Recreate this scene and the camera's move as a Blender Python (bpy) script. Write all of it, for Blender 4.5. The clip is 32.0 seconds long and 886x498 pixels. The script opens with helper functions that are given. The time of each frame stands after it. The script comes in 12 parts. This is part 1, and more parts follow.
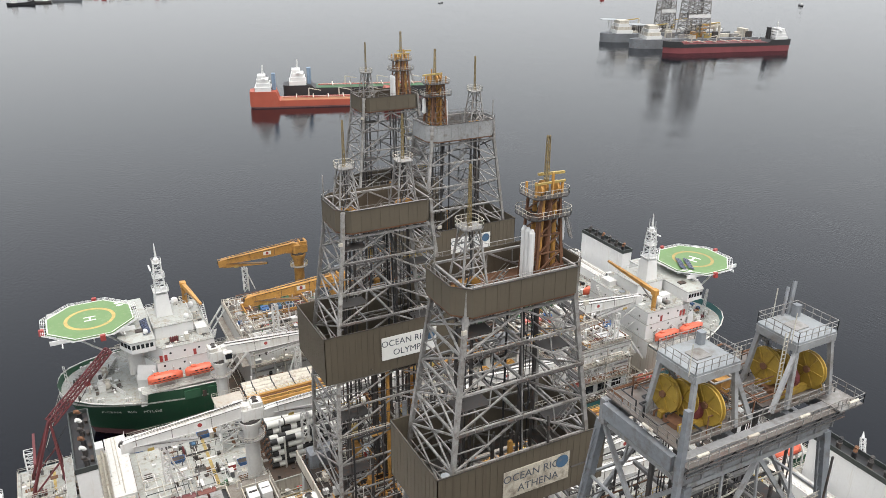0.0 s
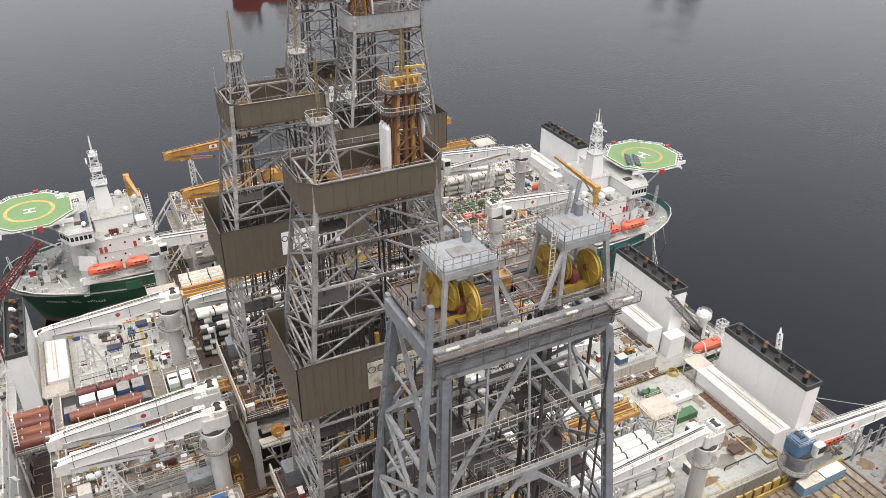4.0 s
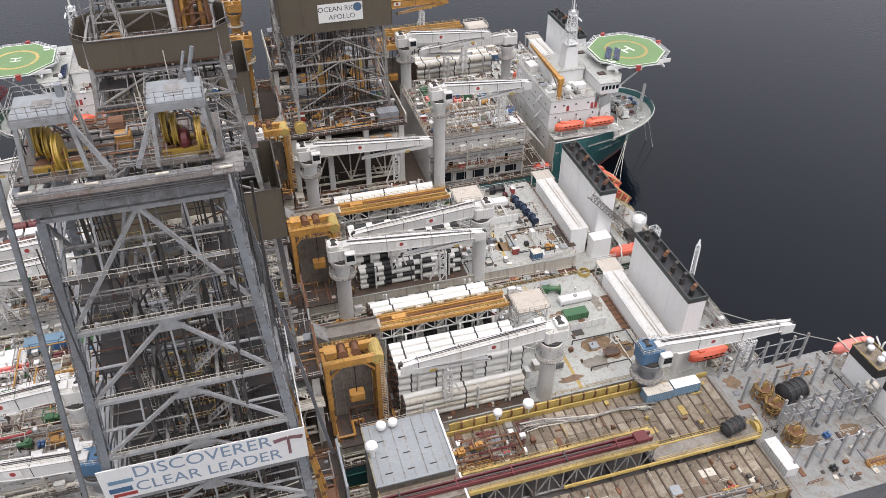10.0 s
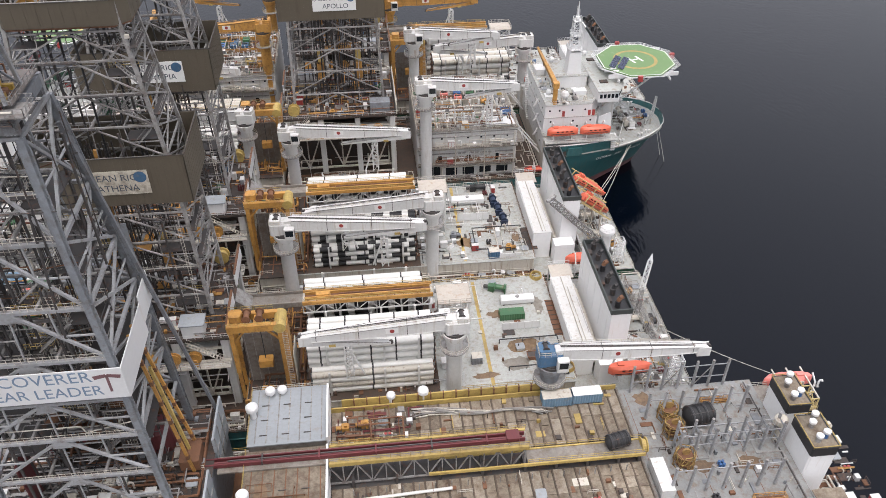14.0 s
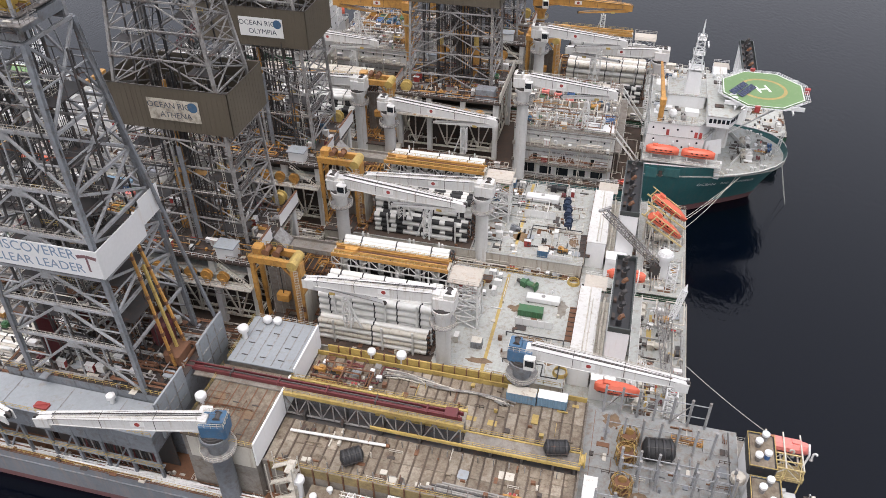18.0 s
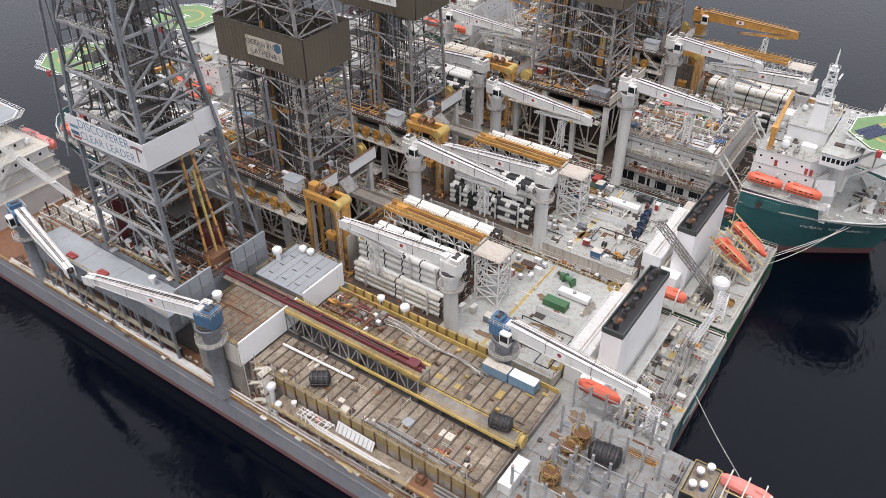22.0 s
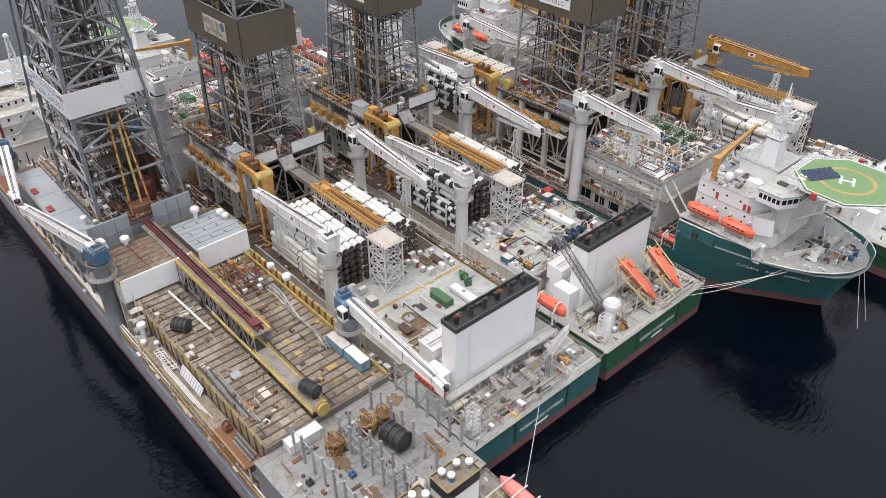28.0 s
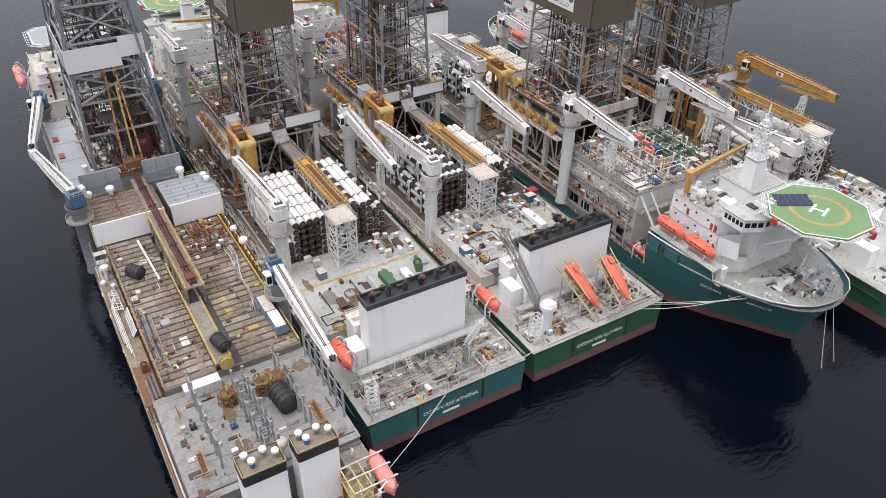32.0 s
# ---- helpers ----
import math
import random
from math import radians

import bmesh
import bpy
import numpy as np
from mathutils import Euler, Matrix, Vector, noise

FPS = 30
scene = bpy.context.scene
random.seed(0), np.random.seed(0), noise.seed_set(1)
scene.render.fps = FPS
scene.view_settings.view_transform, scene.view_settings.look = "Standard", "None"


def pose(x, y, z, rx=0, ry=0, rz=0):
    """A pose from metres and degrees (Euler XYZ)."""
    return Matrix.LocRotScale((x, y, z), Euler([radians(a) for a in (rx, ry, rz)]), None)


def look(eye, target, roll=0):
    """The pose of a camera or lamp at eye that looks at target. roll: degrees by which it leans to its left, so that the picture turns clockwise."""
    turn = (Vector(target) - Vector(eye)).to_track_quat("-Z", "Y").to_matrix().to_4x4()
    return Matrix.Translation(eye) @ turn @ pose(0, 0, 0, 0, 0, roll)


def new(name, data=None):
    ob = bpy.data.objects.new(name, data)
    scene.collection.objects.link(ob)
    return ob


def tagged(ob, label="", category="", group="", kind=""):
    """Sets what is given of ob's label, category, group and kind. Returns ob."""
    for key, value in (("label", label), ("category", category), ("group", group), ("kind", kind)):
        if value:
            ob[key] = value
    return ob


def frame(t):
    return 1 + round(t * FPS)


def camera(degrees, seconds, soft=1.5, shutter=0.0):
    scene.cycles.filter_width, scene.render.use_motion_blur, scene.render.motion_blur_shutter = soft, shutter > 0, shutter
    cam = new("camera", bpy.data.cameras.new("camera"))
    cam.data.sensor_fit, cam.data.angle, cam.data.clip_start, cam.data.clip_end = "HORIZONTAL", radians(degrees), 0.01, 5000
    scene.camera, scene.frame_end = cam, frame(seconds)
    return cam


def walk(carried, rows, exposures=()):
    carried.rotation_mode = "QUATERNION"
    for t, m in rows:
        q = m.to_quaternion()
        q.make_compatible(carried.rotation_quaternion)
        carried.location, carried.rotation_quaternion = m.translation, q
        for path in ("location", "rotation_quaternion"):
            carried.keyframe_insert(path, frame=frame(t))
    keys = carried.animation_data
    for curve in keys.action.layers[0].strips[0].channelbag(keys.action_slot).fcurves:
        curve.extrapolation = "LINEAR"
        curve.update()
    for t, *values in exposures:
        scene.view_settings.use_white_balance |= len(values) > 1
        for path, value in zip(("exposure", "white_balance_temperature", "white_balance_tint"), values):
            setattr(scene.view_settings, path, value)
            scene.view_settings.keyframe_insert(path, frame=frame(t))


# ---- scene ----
cam = camera(59.0, 32.0, soft=0.85)
PATH = [
    (0.0, -23.39, -116.32, 142.79, -27.704, -22.620, 0.400),
    (0.5, -21.92, -117.05, 142.76, -27.607, -22.652, 0.390),
    (1.0, -20.12, -118.08, 142.74, -27.397, -22.602, 0.380),
    (1.5, -18.03, -119.30, 142.75, -27.203, -22.587, 0.350),
    (2.0, -15.67, -120.67, 142.83, -27.151, -23.330, 0.330),
    (2.5, -12.99, -122.15, 142.96, -27.045, -24.816, 0.350),
    (3.0, -10.00, -123.64, 143.13, -26.964, -26.009, 0.340),
    (3.5, -6.83, -125.18, 143.26, -26.869, -27.793, 0.340),
    (4.0, -3.54, -126.68, 143.35, -26.728, -30.369, 0.380),
    (4.5, -0.21, -128.25, 143.40, -26.672, -32.860, 0.420),
    (6.5, 14.35, -135.39, 143.71, -26.232, -38.607, 0.661),
    (7.0, 18.21, -137.24, 143.62, -24.971, -38.588, 0.578),
    (7.5, 22.13, -139.06, 143.55, -23.485, -38.582, 0.510),
    (8.0, 25.97, -140.94, 143.52, -22.338, -38.572, 0.469),
    (8.5, 29.94, -142.82, 143.55, -20.983, -38.576, 0.434),
    (9.0, 34.10, -144.82, 143.54, -18.855, -38.538, 0.383),
    (9.5, 38.35, -146.74, 143.58, -17.526, -38.546, 0.309),
    (10.0, 42.70, -148.63, 143.57, -16.576, -38.518, 0.240),
    (10.5, 47.19, -150.42, 143.58, -15.476, -38.537, 0.199),
    (11.0, 51.70, -152.24, 143.62, -14.430, -38.523, 0.159),
    (11.5, 56.37, -153.79, 143.55, -13.501, -38.496, 0.112),
    (12.0, 61.15, -155.43, 143.38, -12.268, -38.419, 0.066),
    (12.5, 66.05, -157.21, 143.20, -10.890, -38.298, 0.020),
    (13.0, 71.11, -158.90, 143.07, -9.586, -38.213, -0.036),
    (13.5, 76.08, -160.41, 143.05, -8.243, -38.174, -0.130),
    (15.5, 98.20, -165.44, 143.92, 3.390, -38.170, -0.082),
    (16.0, 103.87, -166.08, 143.75, 6.509, -38.119, -0.068),
    (16.5, 109.65, -166.66, 143.60, 9.444, -38.069, -0.100),
    (17.0, 115.51, -167.00, 143.48, 11.188, -38.032, -0.201),
    (17.5, 121.32, -167.24, 143.38, 13.032, -37.964, -0.344),
    (18.0, 127.13, -167.13, 143.20, 14.506, -37.918, -0.506),
    (18.5, 132.74, -166.88, 142.89, 15.537, -37.833, -0.694),
    (19.0, 138.25, -166.44, 142.38, 15.987, -37.699, -0.850),
    (19.5, 143.67, -165.87, 141.76, 16.420, -37.545, -0.939),
    (20.0, 149.07, -165.29, 141.23, 17.578, -37.396, -0.964),
    (20.5, 154.96, -164.41, 140.72, 22.332, -37.242, -0.826),
    (21.0, 160.86, -163.08, 140.16, 26.828, -37.125, -0.665),
    (21.5, 166.73, -161.40, 139.54, 31.036, -36.984, -0.520),
    (22.0, 172.37, -159.58, 138.88, 34.890, -36.831, -0.330),
    (22.5, 177.75, -157.45, 138.25, 38.473, -36.640, -0.070),
    (23.0, 182.81, -155.00, 137.71, 42.011, -36.497, 0.209),
    (23.5, 187.75, -152.33, 137.27, 45.883, -36.335, 0.476),
    (24.0, 192.56, -149.80, 136.94, 47.579, -36.137, 0.598),
    (24.5, 197.05, -147.44, 136.69, 47.628, -35.966, 0.569),
    (25.0, 201.63, -145.01, 136.50, 47.713, -35.758, 0.511),
    (25.5, 206.03, -142.12, 136.33, 47.881, -35.618, 0.432),
    (27.5, 221.87, -128.90, 136.66, 48.396, -35.488, 0.034),
    (28.0, 225.55, -125.96, 136.56, 48.363, -35.387, 0.003),
    (28.5, 229.16, -122.69, 136.36, 48.485, -35.327, 0.024),
    (29.0, 232.80, -119.09, 136.11, 49.331, -35.324, 0.074),
    (29.5, 236.72, -115.07, 135.86, 51.826, -35.313, 0.180),
    (30.0, 240.70, -110.99, 135.70, 53.640, -35.267, 0.221),
    (30.5, 244.58, -107.09, 135.69, 54.700, -35.258, 0.232),
    (31.0, 248.31, -103.08, 135.75, 55.927, -35.284, 0.300),
    (31.5, 251.73, -99.01, 135.88, 57.379, -35.295, 0.440),
    (32.0, 255.01, -94.91, 136.02, 59.086, -35.367, 0.632),
]
walk(cam, [(t, pose(x, y, z, 0, 0, yaw) @ pose(0, 0, 0, 90 + pitch) @ pose(0, 0, 0, 0, 0, roll)) for t, x, y, z, yaw, pitch, roll in PATH],
     exposures=((0.0, 0.0, 6600, 8), (4.0, 0.02, 6700, 11), (8.0, -0.2, 6450, 13), (20.0, -0.2, 6400, 14), (32.0, -0.18, 6350, 13)))

# ---- overcast daylight ----
world = bpy.data.worlds.new("overcast_sky")
scene.world = world
world.use_nodes = True
wn, wl = world.node_tree.nodes, world.node_tree.links
sky = wn.new("ShaderNodeTexSky")
sky.sky_type, sky.sun_disc = "NISHITA", False
sky.sun_elevation, sky.sun_rotation = radians(74), radians(180)
sky.air_density, sky.dust_density, sky.ozone_density = 1.6, 10.0, 1.5
grey = wn.new("ShaderNodeHueSaturation")
grey.inputs["Saturation"].default_value = 0.42
grey.inputs["Value"].default_value = 2.2
wl.new(sky.outputs[0], grey.inputs["Color"])
cloud = wn.new("ShaderNodeMix")
cloud.data_type = "RGBA"
cloud.inputs[0].default_value = 0.55
cloud.inputs[7].default_value = (10.4, 10.7, 11.4, 1)
wl.new(grey.outputs[0], cloud.inputs[6])
wl.new(cloud.outputs[2], wn["Background"].inputs[0])
wn["Background"].inputs[1].default_value = 0.15
sun_data = bpy.data.lights.new("sun", "SUN")
sun_data.energy, sun_data.angle, sun_data.color = 0.6, radians(40), (1.0, 0.97, 0.93)
sun = new("sun", sun_data)
sun.matrix_world = look((0, -120, 430), (0, 0, 0))

# ---- materials ----


def paint(name, col, rough=0.5, metal=0.0, var=0.14, stain=None, amount=0.0, grain=1.5, bump=0.15, streak=False):
    """A weathered surface: broad tone changes, fine grain, stains of their own colour and a slight relief."""
    m = bpy.data.materials.new(name)
    m.use_nodes = True
    n, l = m.node_tree.nodes, m.node_tree.links
    b = n["Principled BSDF"]
    b.inputs["Metallic"].default_value = metal
    geo = n.new("ShaderNodeNewGeometry")
    info = n.new("ShaderNodeObjectInfo")
    broad, fine = n.new("ShaderNodeTexNoise"), n.new("ShaderNodeTexNoise")
    broad.inputs["Scale"].default_value, broad.inputs["Detail"].default_value = 0.11, 5.0
    fine.inputs["Scale"].default_value, fine.inputs["Detail"].default_value = grain, 8.0
    fine.inputs["Roughness"].default_value = 0.65
    l.new(geo.outputs["Position"], broad.inputs["Vector"])
    l.new(geo.outputs["Position"], fine.inputs["Vector"])
    add = n.new("ShaderNodeMath")
    add.operation = "ADD"
    l.new(broad.outputs["Fac"], add.inputs[0])
    l.new(fine.outputs["Fac"], add.inputs[1])
    add2 = n.new("ShaderNodeMath")
    add2.operation = "MULTIPLY_ADD"
    add2.inputs[1].default_value = 0.35
    l.new(info.outputs["Random"], add2.inputs[0])
    l.new(add.outputs[0], add2.inputs[2])
    rng = n.new("ShaderNodeMapRange")
    rng.inputs["From Min"].default_value, rng.inputs["From Max"].default_value = 0.75, 1.6
    rng.inputs["To Min"].default_value, rng.inputs["To Max"].default_value = 1.0 - var, 1.0 + var
    l.new(add2.outputs[0], rng.inputs["Value"])
    tone = n.new("ShaderNodeVectorMath")
    tone.operation = "SCALE"
    tone.inputs[0].default_value = col
    l.new(rng.outputs[0], tone.inputs["Scale"])
    out = tone.outputs[0]
    if stain:
        blot = n.new("ShaderNodeTexNoise")
        blot.inputs["Scale"].default_value, blot.inputs["Detail"].default_value = 0.45, 9.0
        blot.inputs["Roughness"].default_value = 0.7
        mp = n.new("ShaderNodeMapping")
        mp.inputs["Scale"].default_value = (2.2, 2.2, 0.16) if streak else (1.5, 1.5, 1.5)
        l.new(geo.outputs["Position"], mp.inputs["Vector"])
        l.new(mp.outputs[0], blot.inputs["Vector"])
        ramp = n.new("ShaderNodeMapRange")
        ramp.inputs["From Min"].default_value, ramp.inputs["From Max"].default_value = 0.62 - 0.3 * amount, 0.84 - 0.2 * amount
        l.new(blot.outputs["Fac"], ramp.inputs["Value"])
        mix = n.new("ShaderNodeMix")
        mix.data_type = "RGBA"
        l.new(ramp.outputs[0], mix.inputs[0])
        l.new(out, mix.inputs[6])
        mix.inputs[7].default_value = (*stain, 1)
        out = mix.outputs[2]
    l.new(out, b.inputs["Base Color"])
    rr = n.new("ShaderNodeMapRange")
    rr.inputs["To Min"].default_value, rr.inputs["To Max"].default_value = max(0.05, rough - 0.12), min(1.0, rough + 0.15)
    l.new(fine.outputs["Fac"], rr.inputs["Value"])
    l.new(rr.outputs[0], b.inputs["Roughness"])
    if bump:
        bp = n.new("ShaderNodeBump")
        bp.inputs["Strength"].default_value, bp.inputs["Distance"].default_value = bump, 0.05
        l.new(fine.outputs["Fac"], bp.inputs["Height"])
        l.new(bp.outputs[0], b.inputs["Normal"])
    return m


RUST = (0.16, 0.065, 0.03)
FUNNELRIM = paint("dark_grey_green_paint", (0.045, 0.052, 0.05), 0.5, var=0.2)
WHITE = paint("white_marine_paint", (0.56, 0.555, 0.54), 0.45, stain=(0.30, 0.23, 0.15), amount=0.26, streak=True)
CLEANWHITE = paint("fresh_white_paint", (0.63, 0.63, 0.625), 0.42, var=0.08, stain=(0.52, 0.47, 0.40), amount=0.10, streak=True)
CASINGWHITE = paint("bright_white_gloss_paint", (0.75, 0.75, 0.745), 0.4, var=0.06, stain=(0.6, 0.55, 0.48), amount=0.12, streak=True)
CREAM = paint("aged_cream_paint", (0.48, 0.45, 0.39), 0.55, stain=(0.17, 0.105, 0.06), amount=0.36, streak=True)
STEEL = paint("galvanised_steel", (0.255, 0.248, 0.24), 0.55, 0.1, var=0.5, stain=(0.095, 0.068, 0.05), amount=0.5)
STEELBLUE = paint("blue_grey_steel_paint", (0.18, 0.192, 0.208), 0.5, 0.05, var=0.35, stain=(0.10, 0.078, 0.062), amount=0.42)
PORTALGREY = paint("pale_blue_grey_steel_paint", (0.27, 0.275, 0.28), 0.5, 0.05, var=0.3, stain=(0.12, 0.09, 0.07), amount=0.35)
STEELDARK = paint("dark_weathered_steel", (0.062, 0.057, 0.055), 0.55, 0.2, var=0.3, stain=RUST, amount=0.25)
BAND = paint("brown_profiled_cladding", (0.093, 0.077, 0.055), 0.6, 0.0, var=0.16, stain=(0.06, 0.045, 0.032), amount=0.25, streak=True)
ORANGE = paint("orange_machinery_paint", (0.42, 0.22, 0.055), 0.5, var=0.35, stain=(0.17, 0.085, 0.035), amount=0.42)
YELLOW = paint("safety_yellow_paint", (0.40, 0.29, 0.09), 0.5, var=0.35, stain=(0.2, 0.13, 0.055), amount=0.42)
RUSTY = paint("rusted_brown_steel", (0.15, 0.07, 0.036), 0.75, var=0.3, stain=(0.1, 0.05, 0.03), amount=0.4)
MAROON = paint("maroon_red_paint", (0.115, 0.024, 0.027), 0.5, var=0.25, stain=(0.09, 0.04, 0.03), amount=0.25)
DECK = paint("pale_grey_green_deck", (0.345, 0.355, 0.335), 0.6, var=0.28, stain=(0.20, 0.14, 0.09), amount=0.40)
# Rusty deck whose base colour carries the shade of gaps and hidden decks.
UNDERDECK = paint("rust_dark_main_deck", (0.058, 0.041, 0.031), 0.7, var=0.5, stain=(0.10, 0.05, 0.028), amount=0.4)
DECKWORN = paint("stained_deck_paint", (0.205, 0.187, 0.165), 0.65, var=0.4, stain=(0.11, 0.075, 0.048), amount=0.5)
DECKGREY = paint("blue_grey_deck", (0.26, 0.28, 0.295), 0.55, var=0.18, stain=(0.22, 0.19, 0.16), amount=0.25)
# Grimy dark deck tone, also used as painted shade for the riser pits.
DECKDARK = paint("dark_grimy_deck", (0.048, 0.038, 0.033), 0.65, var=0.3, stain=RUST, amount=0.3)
TIMBER = paint("worn_timber_planking", (0.20, 0.168, 0.127), 0.8, var=0.5, stain=(0.085, 0.052, 0.032), amount=0.66, grain=2.5, bump=0.4)
TEAL = paint("teal_hull_paint", (0.028, 0.104, 0.108), 0.42, var=0.3, stain=(0.075, 0.115, 0.11), amount=0.4, streak=True)
GREEN = paint("dark_green_hull_paint", (0.024, 0.082, 0.045), 0.45, var=0.2, stain=(0.06, 0.08, 0.055), amount=0.3, streak=True)
HULLGREY = paint("blue_grey_hull_paint", (0.165, 0.178, 0.195), 0.5, var=0.3, stain=(0.27, 0.215, 0.19), amount=0.45, streak=True)
BOOT = paint("faded_red_antifouling", (0.15, 0.068, 0.068), 0.6, var=0.3, stain=(0.075, 0.055, 0.05), amount=0.5, streak=True)
BLACK = paint("black_paint", (0.022, 0.022, 0.024), 0.5, var=0.3, stain=(0.07, 0.04, 0.03), amount=0.2)
RUBBER = paint("black_rubber", (0.02, 0.02, 0.021), 0.65, var=0.2)
LIFE = paint("orange_fibreglass", (0.60, 0.125, 0.07), 0.4, var=0.08, stain=(0.55, 0.2, 0.1), amount=0.12)
LIFEPINK = paint("faded_pink_orange_fibreglass", (0.66, 0.20, 0.17), 0.4, var=0.08)
HELIGREEN = paint("green_helideck_paint", (0.125, 0.215, 0.085), 0.6, var=0.12, stain=(0.22, 0.28, 0.16), amount=0.25)
NAVY = paint("dark_navy_paint", (0.018, 0.03, 0.06), 0.5, var=0.2, stain=(0.08, 0.07, 0.06), amount=0.2)
BLUE = paint("blue_paint", (0.035, 0.10, 0.24), 0.45, var=0.2, stain=(0.12, 0.1, 0.09), amount=0.15)
CRANEBLUE = paint("mid_blue_machinery_paint", (0.05, 0.115, 0.20), 0.5, var=0.25, stain=(0.2, 0.16, 0.13), amount=0.25)
CONTGREEN = paint("green_machinery_paint", (0.045, 0.125, 0.055), 0.45, var=0.2, stain=(0.14, 0.1, 0.06), amount=0.2)
REDPAINT = paint("red_paint", (0.30, 0.045, 0.04), 0.5, var=0.2)
PIPEWHITE = paint("white_buoyancy_foam", (0.60, 0.595, 0.57), 0.5, var=0.12, stain=(0.55, 0.5, 0.42), amount=0.2)
PIPEGREY = paint("grey_drill_pipe", (0.24, 0.23, 0.215), 0.5, 0.3, var=0.2, stain=RUST, amount=0.25)
GLASS = paint("dark_window_glass", (0.012, 0.016, 0.02), 0.12, var=0.05, bump=0.0)
SOLAR = paint("dark_blue_solar_cell", (0.016, 0.024, 0.06), 0.25, var=0.15, bump=0.0)
SHEAVE = paint("worn_yellow_sheave_paint", (0.32, 0.21, 0.035), 0.5, var=0.3, stain=(0.16, 0.09, 0.03), amount=0.4)
PALEYELLOW = paint("pale_cream_yellow_paint", (0.52, 0.41, 0.19), 0.5, var=0.15, stain=(0.3, 0.2, 0.09), amount=0.25)
DULLYELLOW = paint("dull_grimy_yellow_paint", (0.25, 0.19, 0.085), 0.6, var=0.35, stain=(0.12, 0.085, 0.05), amount=0.55)
BEAM = paint("brown_deck_beam", (0.085, 0.062, 0.045), 0.7, var=0.3)
SCUFFED = paint("scuffed_peeling_board", (0.50, 0.46, 0.38), 0.6, var=0.2, stain=(0.13, 0.10, 0.075), amount=0.62, grain=3.0)
LETTER = paint("white_lettering", (0.66, 0.66, 0.64), 0.5, var=0.06)
LETTERBLUE = paint("grey_blue_lettering", (0.16, 0.22, 0.30), 0.5, var=0.05)
LETTERDARK = paint("dark_lettering", (0.05, 0.06, 0.08), 0.5, var=0.05)
ROPE = paint("pale_mooring_rope", (0.5, 0.49, 0.44), 0.8, var=0.15)
TANKORANGE = paint("orange_red_hull_paint", (0.34, 0.075, 0.045), 0.5, var=0.15, stain=(0.3, 0.12, 0.08), amount=0.2, streak=True)
TANKERRED = paint("dull_crimson_bottom_paint", (0.20, 0.05, 0.055), 0.6, var=0.2, stain=(0.12, 0.05, 0.05), amount=0.3, streak=True)
TUBEBROWN_FAR = paint("orange_brown_deck_paint", (0.30, 0.12, 0.06), 0.6, var=0.35, stain=(0.34, 0.24, 0.12), amount=0.5)
SKYBLUE = paint("pale_blue_paint", (0.14, 0.23, 0.31), 0.5, var=0.15, stain=(0.28, 0.2, 0.13), amount=0.2)

water_mat = bpy.data.materials.new("dark_harbour_water")
water_mat.use_nodes = True
n, l = water_mat.node_tree.nodes, water_mat.node_tree.links
b = n["Principled BSDF"]
b.inputs["Base Color"].default_value = (0.0006, 0.0014, 0.0042, 1)
b.inputs["Roughness"].default_value = 0.06
b.inputs["IOR"].default_value = 1.333
b.inputs["Specular IOR Level"].default_value = 0.38
geo = n.new("ShaderNodeNewGeometry")
mp = n.new("ShaderNodeMapping")
mp.inputs["Rotation"].default_value = (0, 0, radians(25))
mp.inputs["Scale"].default_value = (1.0, 0.45, 1.0)
l.new(geo.outputs["Position"], mp.inputs["Vector"])
rip, swell = n.new("ShaderNodeTexNoise"), n.new("ShaderNodeTexNoise")
rip.inputs["Scale"].default_value, rip.inputs["Detail"].default_value = 0.85, 5.0
swell.inputs["Scale"].default_value, swell.inputs["Detail"].default_value = 0.035, 3.0
l.new(mp.outputs[0], rip.inputs["Vector"])
l.new(geo.outputs["Position"], swell.inputs["Vector"])
gust = n.new("ShaderNodeMapRange")
gust.inputs["From Min"].default_value, gust.inputs["From Max"].default_value = 0.35, 0.7
gust.inputs["To Min"].default_value, gust.inputs["To Max"].default_value = 0.25, 1.0
l.new(swell.outputs["Fac"], gust.inputs["Value"])
bp = n.new("ShaderNodeBump")
bp.inputs["Distance"].default_value = 0.16
l.new(gust.outputs[0], bp.inputs["Strength"])
l.new(rip.outputs["Fac"], bp.inputs["Height"])
l.new(bp.outputs[0], b.inputs["Normal"])

# ---- mesh tools ----


